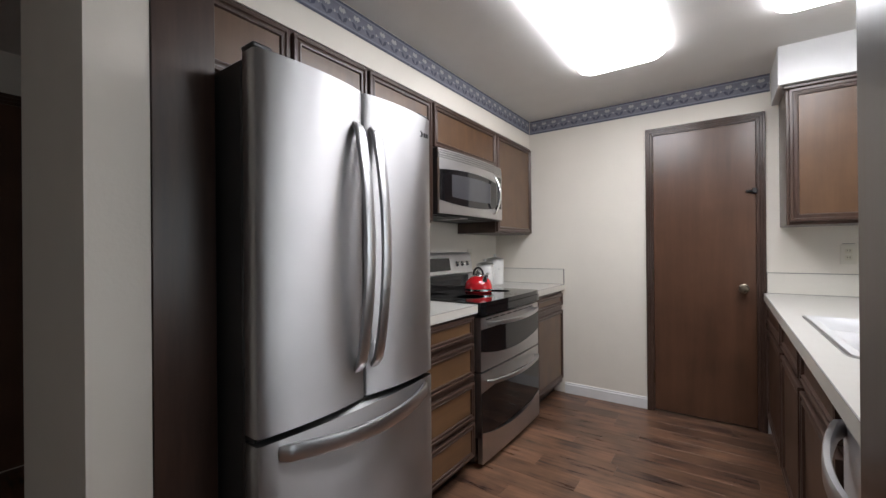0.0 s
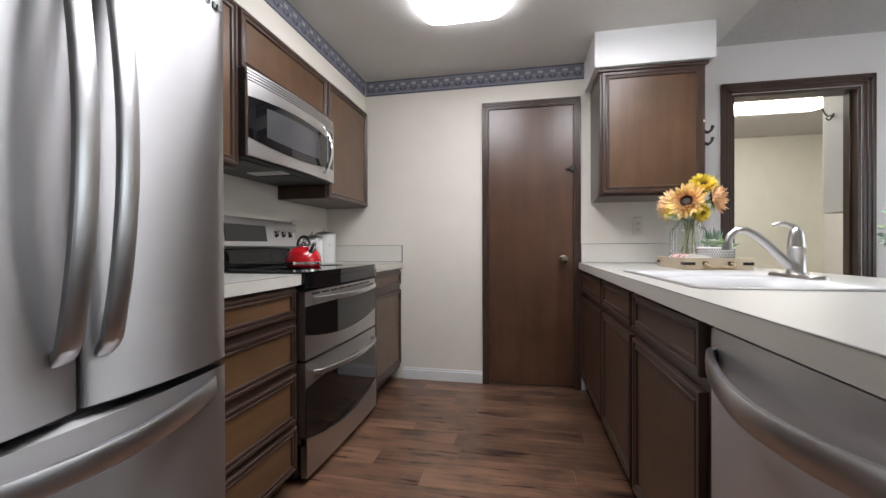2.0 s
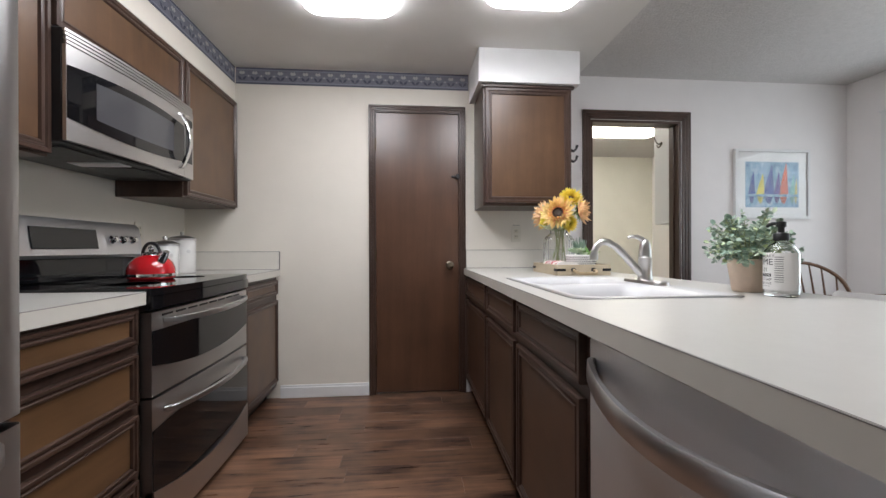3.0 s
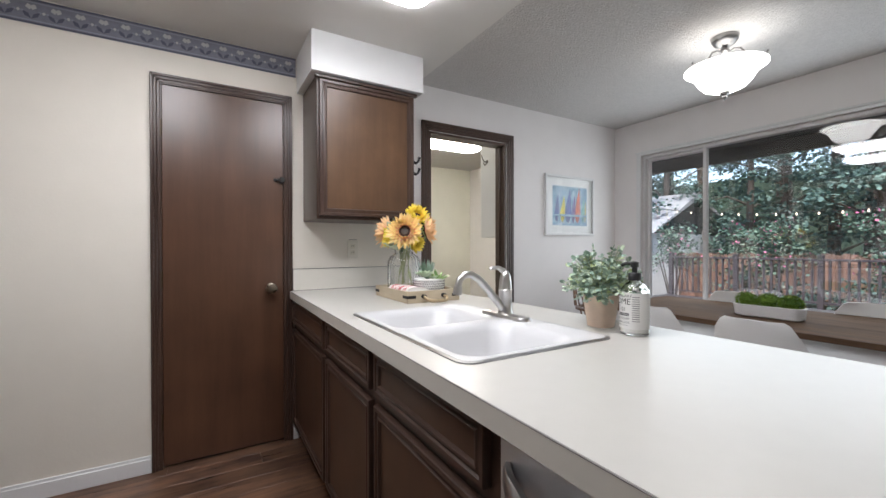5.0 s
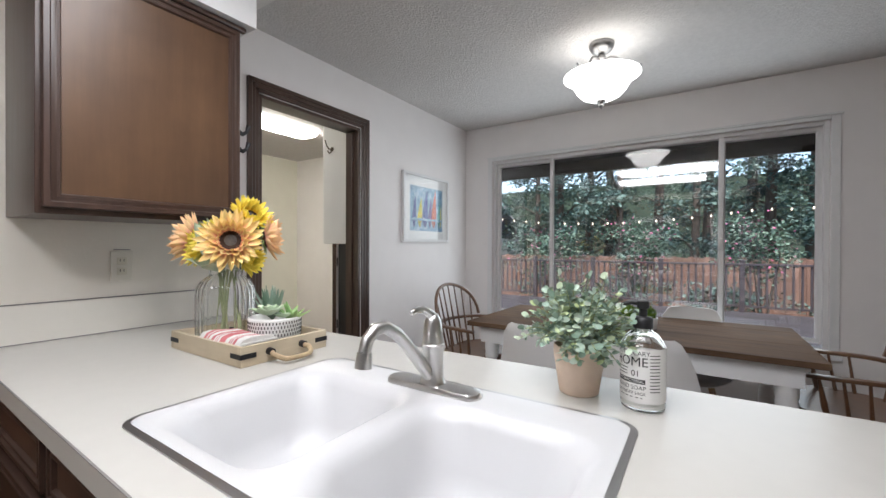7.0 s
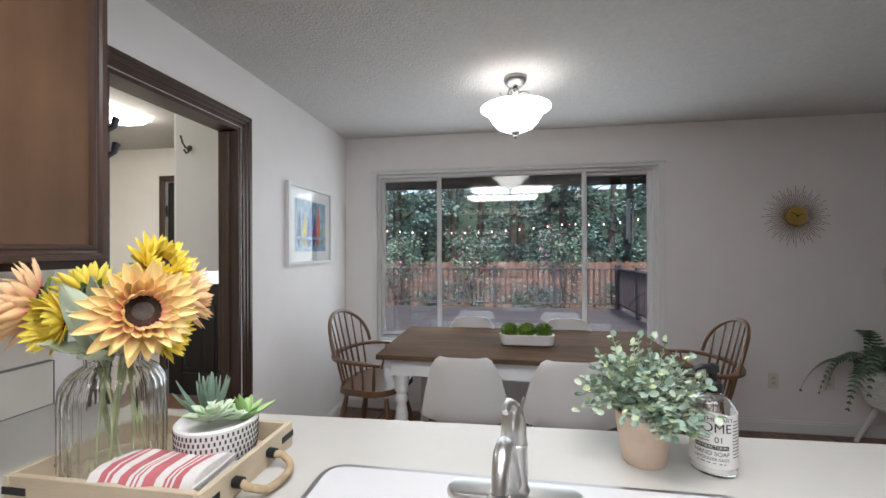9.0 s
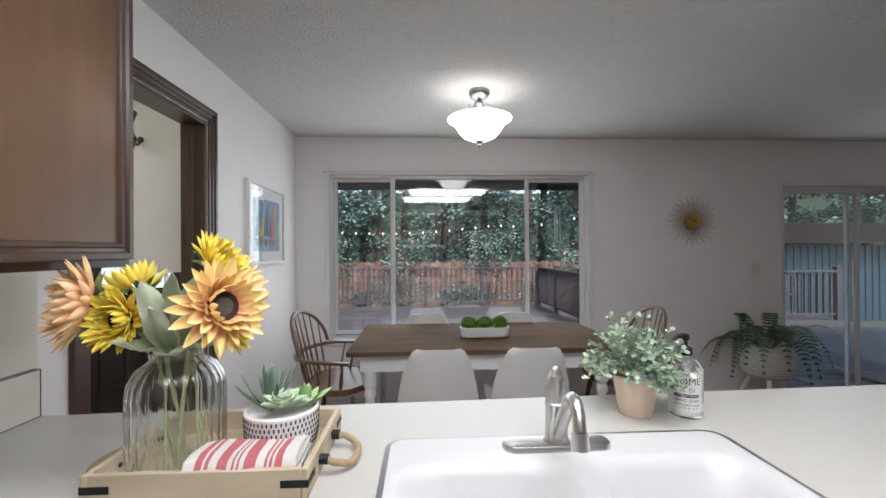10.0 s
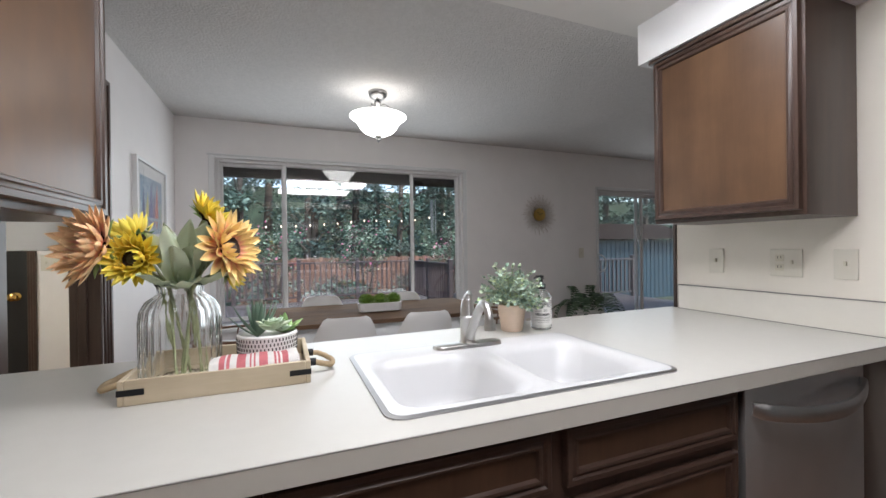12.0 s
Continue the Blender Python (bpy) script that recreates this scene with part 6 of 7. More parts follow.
for k in range(3):
    a = 0.6 + k * 2 * math.pi / 3
    bm = bm_new()
    tube(bm, [(r * math.cos(a), r * math.sin(a), z) for r, z in ((0.018, CEIL - 0.092), (0.045, CEIL - 0.080), (0.075, CEIL - 0.090), (0.095, CEIL - 0.120), (0.110, CEIL - 0.158), (0.140, CEIL - 0.172), (0.180, CEIL - 0.168), (0.196, CEIL - 0.150))], 0.0055, 8)
    part("arm", bm, LAMP_NICKEL, t, "curved nickel arm")
bm = bm_new()
BO = [(0.020, 2.036), (0.060, 2.042), (0.100, 2.060), (0.128, 2.090), (0.146, 2.122), (0.168, 2.150), (0.198, 2.166)]
lathe(bm, BO + [(0.197, 2.171)] + [(r - 0.004, z + 0.004) for r, z in BO[::-1]], 44)
for i, f in enumerate(bm.faces):
    f.material_index = 1 if i >= 44 * 7 else 0
part("glass_bowl", bm, [LIT_BOWL, BOWL_INSIDE], t, "glowing white alabaster glass bowl")
bm = bm_new()
lathe(bm, [(0.024, 2.0355), (0.022, 2.024), (0.011, 2.018), (0.014, 2.008), (0.009, 2.000), (0.005, 1.996), (0.002, 1.990)], 20)
part("finial", bm, LAMP_NICKEL, t)

# picture
t = thing("framed_picture", "white framed watercolour of colourful sailboats", "picture", (2.412, Y_N, 1.273))
PW, PH = 0.635, 0.542
bm = bm_new()
prev = None
for ins, y in ((0, -0.001), (0, -0.024), (0.002, -0.026), (0.020, -0.026), (0.022, -0.016)):
    ring = [bm.verts.new((x, y, z)) for x, z in ((ins, ins), (PW - ins, ins), (PW - ins, PH - ins), (ins, PH - ins))]
    if prev:
        for k in range(4):
            bm.faces.new((prev[k], prev[(k + 1) % 4], ring[(k + 1) % 4], ring[k]))
    prev = ring
part("picture_frame", bm, WHITE, t)
bm = bm_new()
box(bm, 0.021, -0.010, 0.021, PW - 0.021, -0.008, PH - 0.021)
part("mat_board", bm, plain("white_mat", (0.76, 0.76, 0.75), 0.8, var=0.01), t, smooth=False)
m_, nt_, b_ = nodes_of("watercolour")
vec_ = coords(nt_, (1, 1, 1), "Generated")
nt_.links.new(ramp_of(nt_, noise_of(nt_, vec_, 7.0, 5), [(0.3, (0.07, 0.16, 0.30)), (0.5, (0.20, 0.36, 0.50)), (0.68, (0.42, 0.52, 0.60))]), b_.inputs["Base Color"])
b_.inputs["Roughness"].default_value = 0.7
AX0, AX1, AZ0, AZ1 = 0.095, 0.545, 0.09, 0.445
bm = bm_new()
box(bm, AX0, -0.0115, AZ0, AX1, -0.0102, AZ1)
art = part("painting", bm, m_, t, "blue watercolour sea and sky", smooth=False)
for x, w, h, col in ((0.02, 0.06, 0.22, (0.03, 0.06, 0.25)), (0.09, 0.07, 0.20, (0.60, 0.52, 0.03)), (0.15, 0.09, 0.28, (0.04, 0.07, 0.30)), (0.235, 0.06, 0.22, (0.10, 0.06, 0.26)), (0.28, 0.08, 0.30, (0.60, 0.10, 0.03)), (0.37, 0.05, 0.20, (0.18, 0.42, 0.40)), (0.41, 0.03, 0.16, (0.50, 0.46, 0.16))):
    bm = bm_new()
    xx, z0 = AX0 + x, AZ0 + 0.10
    vs = [bm.verts.new((q, -0.0119, z)) for q, z in ((xx, z0), (xx + w, z0 + 0.004), (xx + w * 0.95, z0 + h * 0.35), (xx + w * 0.85, z0 + h * 0.75), (xx + w * 0.78, z0 + h * 0.82), (xx + w * 0.35, z0 + h * 0.42))]
    bm.faces.new(vs)
    s = part("sail", bm, plain("sail_paint", col, 0.8, var=0.3, scale=40), art, smooth=False)
    bm = bm_new()
    vs = [bm.verts.new((q, -0.0118, z)) for q, z in ((xx + w * 0.1, z0 - 0.015), (xx + w * 0.9, z0 - 0.018), (xx + w * 0.6, z0 - 0.075), (xx + w * 0.3, z0 - 0.06))]
    bm.faces.new(vs)
    part("reflection_stroke", bm, plain("stroke_paint", mul(col, 0.6), 0.8, var=0.5, scale=50), art, smooth=False)
bm = bm_new()
box(bm, 0.021, -0.0165, 0.021, PW - 0.021, -0.0145, PH - 0.021)
g = part("picture_glass", bm, PANE, t, smooth=False)
g.visible_shadow = False

# sunburst clock
BRASS = plain("brushed_gold", (0.62, 0.42, 0.13), 0.35, 0.9, 0.06, 40)
t = thing("sunburst_clock", "gold sunburst wall clock with thin wire rays", "clock", (X_E, -0.257, 1.607))
bm = bm_new()
lathe(bm, [(0.070, 0.001), (0.074, 0.012), (0.072, 0.028), (0.066, 0.031), (0.004, 0.032)], 40)
part("dial", turned(bm, pose(0, 0, 0, 0, -90, 0)), BRASS, t)
bm = bm_new()
tube(bm, [(-0.012, 0, 0.0), (-0.012, 0, 1.0)], 0.0014, 5)
RAY = mesh_of("ray", bm, plain("aged_brass_wire", (0.22, 0.15, 0.07), 0.4, 0.8), True)
for i in range(72):
    o = new("ray", RAY)
    o.parent = t
    ln = (0.225, 0.195, 0.165)[i % 3] * (1 + 0.03 * math.sin(i * 7))
    a = 2 * math.pi * i / 72
    o.matrix_local = Matrix.Rotation(a, 4, "X") @ Matrix.Diagonal((1, 1, ln, 1))
for a, ln in ((1.05, 0.038), (-0.95, 0.052)):
    bm = bm_new()
    box(bm, -0.035, -0.002, -0.006, -0.033, 0.002, ln)
    part("clock_hand", turned(bm, Matrix.Rotation(a, 4, "X")), BLACK, t, smooth=False)

# fern on a stand
t = thing("fern_planter", "dark green fern in a white basket planter on tripod legs", "plant", (3.10, -0.685, 0))
WICKER = plain("white_wicker", (0.58, 0.56, 0.53), 0.8, var=0.15, scale=60, bump=1.0, bscale=120)
bm = bm_new()
prof = [(0.09, 0.245), (0.115, 0.25)] + [(0.12 + 0.035 * math.sin(math.pi * (0.1 + 0.75 * u)) + (0.0025 if i % 2 else -0.0025), 0.262 + 0.20 * u) for i, u in enumerate(np.linspace(0, 1, 22))] + [(0.135, 0.465), (0.126, 0.45), (0.004, 0.44)]
lathe(bm, prof, 44)
part("basket", bm, WICKER, t)
for k in range(3):
    a = 0.5 + k * 2 * math.pi / 3
    bm = bm_new()
    tube(bm, [(0.085 * math.cos(a), 0.085 * math.sin(a), 0.25), (0.19 * math.cos(a), 0.19 * math.sin(a), 0.0)], [0.016, 0.011], 12)
    part("leg", bm, SHELL, t, "white tapered leg")
FERN = foliage("fern_leaf", [(0.0, (0.022, 0.048, 0.026)), (1.0, (0.075, 0.13, 0.06))])
rng = random.Random(11)
for i in range(18):
    a = i * 2.4 + rng.uniform(-0.3, 0.3)
    ln, up = rng.uniform(0.34, 0.54), rng.uniform(0.10, 0.28)
    bm = bm_new()
    path = [Vector((math.cos(a) * (0.03 + ln * u * (1 - 0.25 * u)), math.sin(a) * (0.03 + ln * u * (1 - 0.25 * u)), 0.44 + up * math.sin(u * 2.3) - 0.24 * u ** 2.6)) for u in np.linspace(0, 1, 24)]
    for p in path[2:]:
        p.x = min(p.x, 0.225)
    tube(bm, path, [0.0028 * (1 - 0.8 * k / 23) for k in range(24)], 5)
    for k in range(3, 24):
        tang = (path[k] - path[k - 1]).normalized()
        side = tang.cross(Vector((0, 0, 1))).normalized()
        L = 0.050 * math.sin(math.pi * min(0.97, k / 24 + 0.06)) + 0.008
        for s in (-1, 1):
            tip = path[k] + side * s * L + tang * L * 0.35 - Vector((0, 0, 0.15 * L))
            b0, b1 = path[k] - tang * 0.005, path[k] + tang * 0.006
            mid = path[k] + side * s * L * 0.5 + tang * 0.012
            bm.faces.new([bm.verts.new(v) for v in (b0, mid - tang * 0.016, tip, mid, b1)])
    tagged(part("frond", bm, FERN, t, smooth=False), kind="stuff")

t.scale = (1.2, 1.2, 1.2)

# floor vent
t = thing("floor_vent", "brown metal floor vent by the dining wall", "vent", (3.24, 1.72, -0.004))
bm = bm_new()
box(bm, -0.055, -0.155, 0.004, 0.055, 0.155, 0.008, 0.002)
part("frame", bm, plain("brown_metal", (0.06, 0.045, 0.035), 0.5, 0.3), t)
for i in range(12):
    bm = bm_new()
    y = -0.135 + i * 0.0245
    box(bm, -0.040, y, 0.0082, 0.040, y + 0.012, 0.011, 0.001)
    part("slat", bm, NICKEL, t)

# ---------- entry room ----------
casing("trim_entry", "x", X_E - 0.001, 4.165, 5.045, 2.025, 0.055, -1, DARK, "dark-stained entry door casing")
t = tagged(new("door_3"), "black panelled entry door with a glazed upper light", "door", "", "structure")
BLACK_PAINT = plain("black_door_paint", (0.012, 0.012, 0.013), 0.4, var=0.1)
bm = bm_new()
E0, E1 = 4.17, 5.04
for q in ((E0, E0 + 0.14, 0.01, 2.02), (E1 - 0.14, E1, 0.01, 2.02), (E0 + 0.14, E1 - 0.14, 1.88, 2.02), (E0 + 0.14, E1 - 0.14, 0.86, 1.06), (E0 + 0.14, E1 - 0.14, 0.01, 0.22), ((E0 + E1) / 2 - 0.05, (E0 + E1) / 2 + 0.05, 0.22, 0.86)):
    box(bm, X_E + 0.02, q[0], q[2], X_E + 0.062, q[1], q[3], 0.003)
box(bm, X_E + 0.030, E0 + 0.13, 0.2, X_E + 0.052, E1 - 0.13, 0.87)
part("leaf", bm, BLACK_PAINT, t)
for a, c in ((E0 + 0.175, (E0 + E1) / 2 - 0.085), ((E0 + E1) / 2 + 0.085, E1 - 0.175)):
    bm = bm_new()
    box(bm, X_E + 0.022, a, 0.26, X_E + 0.034, c, 0.82, 0.008)
    part("raised_panel", bm, BLACK_PAINT, t)
bm = bm_new()
box(bm, X_E + 0.038, E0 + 0.14, 1.06, X_E + 0.044, E1 - 0.14, 1.88)
g = part("pane", bm, PANE, t, smooth=False)
g.visible_shadow = False
bm = bm_new()
lathe(bm, [(0.030, 0), (0.030, 0.005), (0.011, 0.012), (0.011, 0.035), (0.026, 0.045), (0.028, 0.06), (0.018, 0.07), (0.004, 0.072)], 24)
part("door_knob", turned(bm, pose(X_E + 0.019, 4.235, 0.93, 0, -90, 0)), plain("polished_brass", (0.78, 0.52, 0.16), 0.12, 1.0, 0.03), t, "polished brass knob")
for z in (1.75, 1.05, 0.3):
    bm = bm_new()
    tube(bm, [(X_E + 0.008, E1 + 0.004, z - 0.05), (X_E + 0.008, E1 + 0.004, z + 0.05)], 0.008, 8)
    part("hinge", bm, BLACK, t)
wall_plate("light_switch", "almond double switch beside the entry door", "x", X_E, -1, 4.03, 1.17, "ss", 0.115)
t = thing("entry_cabinet", "plain white wall cabinet side in the entry room", "cabinet")
bm = bm_new()
box(bm, 2.09, Y_N + 0.1205, 1.255, 2.70, 3.735, CEIL - 0.002, 0.002)
part("body", bm, plain("grey_white_cabinet", (0.66, 0.66, 0.67), 0.5, var=0.01), t)
for x0, x1 in ((2.094, 2.392), (2.396, 2.696)):
    bm = bm_new()
    box(bm, x0, 3.7355, 1.26, x1, 3.752, CEIL - 0.008, 0.002)
    part("door", bm, WHITE, t)
t = thing("coat_hook", "dark bronze double coat hook on the cabinet side", "hook", (2.0895, 3.645, 1.955))
HOOK = plain("dark_bronze", (0.10, 0.085, 0.07), 0.35, 0.8)
bm = bm_new()
lathe(bm, [(0.017, 0), (0.016, 0.004), (0.008, 0.006), (0.003, 0.007)], 18)
part("rosette", turned(bm, pose(0, 0, 0, 0, -90, 0)), HOOK, t)
for pts in ([(-0.005, 0, 0.0), (-0.03, 0, -0.004), (-0.05, 0, 0.015), (-0.062, 0, 0.045), (-0.066, 0, 0.055)], [(-0.005, 0, -0.003), (-0.012, 0, -0.025), (-0.026, 0, -0.035), (-0.038, 0, -0.024), (-0.04, 0, -0.015)]):
    bm = bm_new()
    tube(bm, pts, [0.006, 0.0055, 0.005, 0.0045, 0.006], 8)
    part("prong", bm, HOOK, t)
# black key hooks on the side of the wall cabinet
for z in (1.705, 1.635):
    t = thing("wall_hook", "small black iron hook on the wall cabinet side", "hook", (0.9655, 2.928, z))
    bm = bm_new()
    tube(bm, [(0.0, 0, 0), (0.025, 0, -0.01), (0.042, 0, 0.004), (0.05, 0, 0.03)], [0.012, 0.008, 0.007, 0.010], 8)
    part("prong", bm, IRON, t)

# ---------- hall ----------
casing("trim_hall", "x", -3.169, -0.15, 0.95, 2.03, 0.06, 1, DARK, "dark-stained hall door casing")
t = tagged(new("door_4"), "closed dark wood hall door", "door", "", "structure")
bm = bm_new()
box(bm, -3.1695, -0.15, 0.01, -3.155, 0.95, 2.03, 0.003)
part("leaf", bm, DOOR_WOOD, t)

# ---------- outdoors ----------
GRASS = plain("dark_lawn", (0.03, 0.045, 0.022), 0.95, var=0.4, scale=3, bump=0.8, bscale=40)
bm = bm_new()
box(bm, 3.54, -300, -1.2, 600, 300, -0.9)
solid("ground", bm, GRASS, "dark lawn and bare earth beyond the deck", "ground")
DECK = wood("wet_deck_board", (0.040, 0.037, 0.042), (0.095, 0.084, 0.088), "y", 0.35, 0.6, 1.5, random_tone=0.2, gloss=0.35)
RAIL = plain("brown_grey_rail", (0.055, 0.045, 0.050), 0.5, var=0.15, scale=8)
deck = solid("deck", box(bm_new(), 3.55, -6.0, -0.30, 10.05, 6.5, -0.085), plain("deck_shadow", (0.02, 0.018, 0.016), 0.9), "wet dark timber deck outside the window", "deck")
for i in range(45):
    x = 3.56 + i * 0.144
    if i == 0:
        bm = bm_new()
        box(bm, 0, -6.0, -0.084, 0.137, 6.5, -0.05, 0.003)
        DECK_BOARD = mesh_of("deck_board", bm, DECK)
    o = new("deck_board", DECK_BOARD)
    o.location = (x, 0, 0)
    o.parent = deck


def railing(p0, p1, gap=0.13, posts=1.35):
    """A deck railing with square posts, two rails and balusters."""
    p0, p1 = Vector(p0), Vector(p1)
    ln = (p1 - p0).length
    ang = math.degrees(math.atan2(p1.y - p0.y, p1.x - p0.x))
    t = thing("deck_railing", "dark brown timber deck railing with square balusters", "railing", (p0.x, p0.y, -0.05), ang, "deck railings")
    n = max(1, round(ln / posts))
    bm = bm_new()
    box(bm, -0.045, -0.045, 0, 0.045, 0.045, 1.02, 0.006)
    box(bm, -0.055, -0.055, 1.021, 0.055, 0.055, 1.05, 0.01)
    POST = mesh_of("post", bm, RAIL)
    for i in range(n + 1):
        o = new("post", POST)
        o.parent = t
        o.location = (ln * i / n, 0, 0)
    for z0, z1, w in ((0.93, 0.97, 0.05), (0.10, 0.14, 0.022)):
        bm = bm_new()
        box(bm, 0.046, -w, z0, ln - 0.046, w, z1, 0.004)
        part("rail", bm, RAIL, t)
    bm = bm_new()
    box(bm, -0.018, -0.018, 0.1405, 0.018, 0.018, 0.9295, 0.002)
    BAL = mesh_of("baluster", bm, RAIL)
    k = int(ln / gap)
    for i in range(1, k):
        o = new("baluster", BAL)
        o.parent = t
        o.location = (ln * i / k, 0, 0)


railing((10.0, 6.4, 0), (10.0, -0.75, 0))
railing((10.0, -0.80, 0), (7.3, -0.80, 0))
railing((7.3, -1.0, 0), (7.3, -5.9, 0))

# fence
FENCE = wood("red_brown_fence", (0.11, 0.058, 0.042), (0.25, 0.14, 0.10), "z", 0.8, 0.7, 1.5, random_tone=0.25)
t = thing("fence", "weathered red-brown vertical board fence behind the deck", "fence", (14.2, 0, -0.9))
for k in range(3):
    bm = bm_new()
    h = 1.82 + 0.02 * k
    box(bm, -0.012, -0.068, 0.05, 0.012, 0.068, h, 0.002)
    me_ = mesh_of("board", bm, FENCE)
    for i in range(k, 168, 3):
        o = new("board", me_)
        o.parent = t
        o.location = (0.004 * (i % 2), -8.0 + i * 0.142, 0)
for z in (0.4, 1.5):
    bm = bm_new()
    box(bm, 0.02, -8.1, z, 0.06, 15.9, z + 0.09)
    part("rail", bm, FENCE, t, smooth=False)

# teal shed seen through the glass door
TEAL = plain("teal_siding", (0.014, 0.043, 0.064), 0.6, var=0.15, scale=4)
t = thing("shed", "teal board shed with a brown roof beyond the railing", "shed", (11.5, -8.5, -0.9))
bm = bm_new()
box(bm, 0, -5, 0, 3, 4.2, 2.35)
part("wall", bm, TEAL, t, smooth=False)
for i in range(40):
    bm = bm_new()
    box(bm, -0.02, -5 + i * 0.23, 0.02, -0.001, -5 + i * 0.23 + 0.03, 2.33)
    part("batten", bm, TEAL, t, smooth=False)
bm = bm_new()
prism(bm, [(-0.4, 2.40), (1.5, 3.1), (3.4, 2.40), (1.5, 2.95)], -5.3, 4.5)
turned(bm, Matrix(((1, 0, 0, 0), (0, 0, 1, 0), (0, 1, 0, 0), (0, 0, 0, 1))))
part("roof", bm, plain("brown_shingle", (0.014, 0.010, 0.008), 0.95, var=0.3, scale=12, bump=0.8, bscale=20, specular_ior_level=0.1), t, smooth=False)

# eave over the window
EAVE = plain("dark_eave_timber", (0.035, 0.026, 0.022), 0.7, var=0.2)
bm = bm_new()
box(bm, 3.54, -6.5, 2.30, 5.1, 7.5, 2.36)
box(bm, 5.1, -6.5, 2.15, 5.14, 7.5, 2.37)
solid("roof_eave", bm, EAVE, "dark timber roof eave over the deck", "eave")
bm = bm_new()
box(bm, -3.45, -6.5, 2.46, 3.54, 7.5, 2.56)
solid("roof", bm, EAVE, "dark house roof", "roof")

# string lights
BULB = glow("warm_bulb", (1.0, 0.84, 0.64), 0.8)
t = thing("string_lights", "string of small warm bulbs hung over the deck", "string lights", (0, 0, 0))
rng = random.Random(4)
bm = bm_new()
lathe(bm, [(0.004, 0.0), (0.012, -0.014), (0.016, -0.030), (0.011, -0.046), (0.003, -0.052)], 10)
BULB_MESH = mesh_of("bulb", bm, BULB, True)
for a, b_, sag, n in (((9.6, 6.2, 2.05), (9.6, 0.4, 2.0), 0.22, 18), ((9.6, 0.4, 2.0), (6.4, -1.6, 2.35), 0.22, 9), ((6.4, -1.6, 2.2), (8.4, -5.4, 2.2), 0.2, 9)):
    a, b_ = Vector(a), Vector(b_)
    pts = [a.lerp(b_, i / 20) - Vector((0, 0, sag * (1 - (i / 10 - 1) ** 2))) for i in range(21)]
    bm = bm_new()
    tube(bm, pts, 0.006, 5)
    part("cable", bm, BLACK, t)
    for i in range(n):
        u = (i + 0.5) / n
        o = new("bulb", BULB_MESH)
        o.parent = t
        o.location = a.lerp(b_, u) - Vector((0, 0, sag * (1 - (2 * u - 1) ** 2) + 0.005))

# wind chime
t = thing("wind_chime", "grey metal wind chime hung from the eave", "wind chime", (5.0, 0.42, 1.44))
for i in range(5):
    bm = bm_new()
    a = i * 2 * math.pi / 5
    tube(bm, [(0.035 * math.cos(a), 0.035 * math.sin(a), 0.05 * (i % 3)), (0.035 * math.cos(a), 0.035 * math.sin(a), 0.50)], 0.010, 8)
    part("chime_tube", bm, plain("grey_chime", (0.42, 0.42, 0.45), 0.35, 0.7), t)
bm = bm_new()
lathe(bm, [(0.05, 0.52), (0.05, 0.54), (0.004, 0.55)], 16)
tube(bm, [(0, 0, 0.54), (0, 0, 0.861)], 0.003, 5)
part("top_disc", bm, BLACK, t)

# trees and shrubs
BARK = plain("grey_bark", (0.085, 0.068, 0.055), 0.95, var=0.35, scale=6, bump=1.0, bscale=14)
GREENS = [foliage("leaf_green_a", [(0.0, (0.040, 0.082, 0.068)), (0.7, (0.10, 0.17, 0.145)), (1.0, (0.16, 0.235, 0.20))], 0.7),
          foliage("leaf_green_b", [(0.0, (0.028, 0.060, 0.058)), (0.7, (0.072, 0.135, 0.125)), (1.0, (0.12, 0.195, 0.18))], 0.7),
          foliage("leaf_green_c", [(0.0, (0.052, 0.095, 0.066)), (0.7, (0.125, 0.20, 0.14)), (1.0, (0.20, 0.27, 0.19))], 0.7)]


def leaf_mesh(name, clumps, per, size, mat, rng, droop=0.0, squash=0.55):
    """Leaves scattered in clumps (x, y, z, radius) as one light mesh of bent quads."""
    verts, faces = [], []
    for cx, cy, cz, r in clumps:
        for _ in range(per):
            d = Vector((rng.gauss(0, 1), rng.gauss(0, 1), rng.gauss(0, 1))).normalized() * r * rng.random() ** 0.4
            p = Vector((cx + d.x, cy + d.y, cz + d.z * squash - droop * (d.x ** 2 + d.y ** 2) / max(r, 0.1)))
            u = Vector((rng.gauss(0, 1), rng.gauss(0, 1), rng.gauss(0, 0.6))).normalized()
            w = u.cross(Vector((rng.gauss(0, 0.5), rng.gauss(0, 0.5), 1))).normalized()
            s = size * rng.uniform(0.6, 1.3)
            k = len(verts)
            verts += [p, p + u * s * 0.5 + w * s * 0.34, p + u * s, p + u * s * 0.5 - w * s * 0.34]
            faces.append((k, k + 1, k + 2, k + 3))
    me = bpy.data.meshes.new(name)
    me.from_pydata([tuple(v) for v in verts], [], faces)
    me.materials.append(mat)
    return me


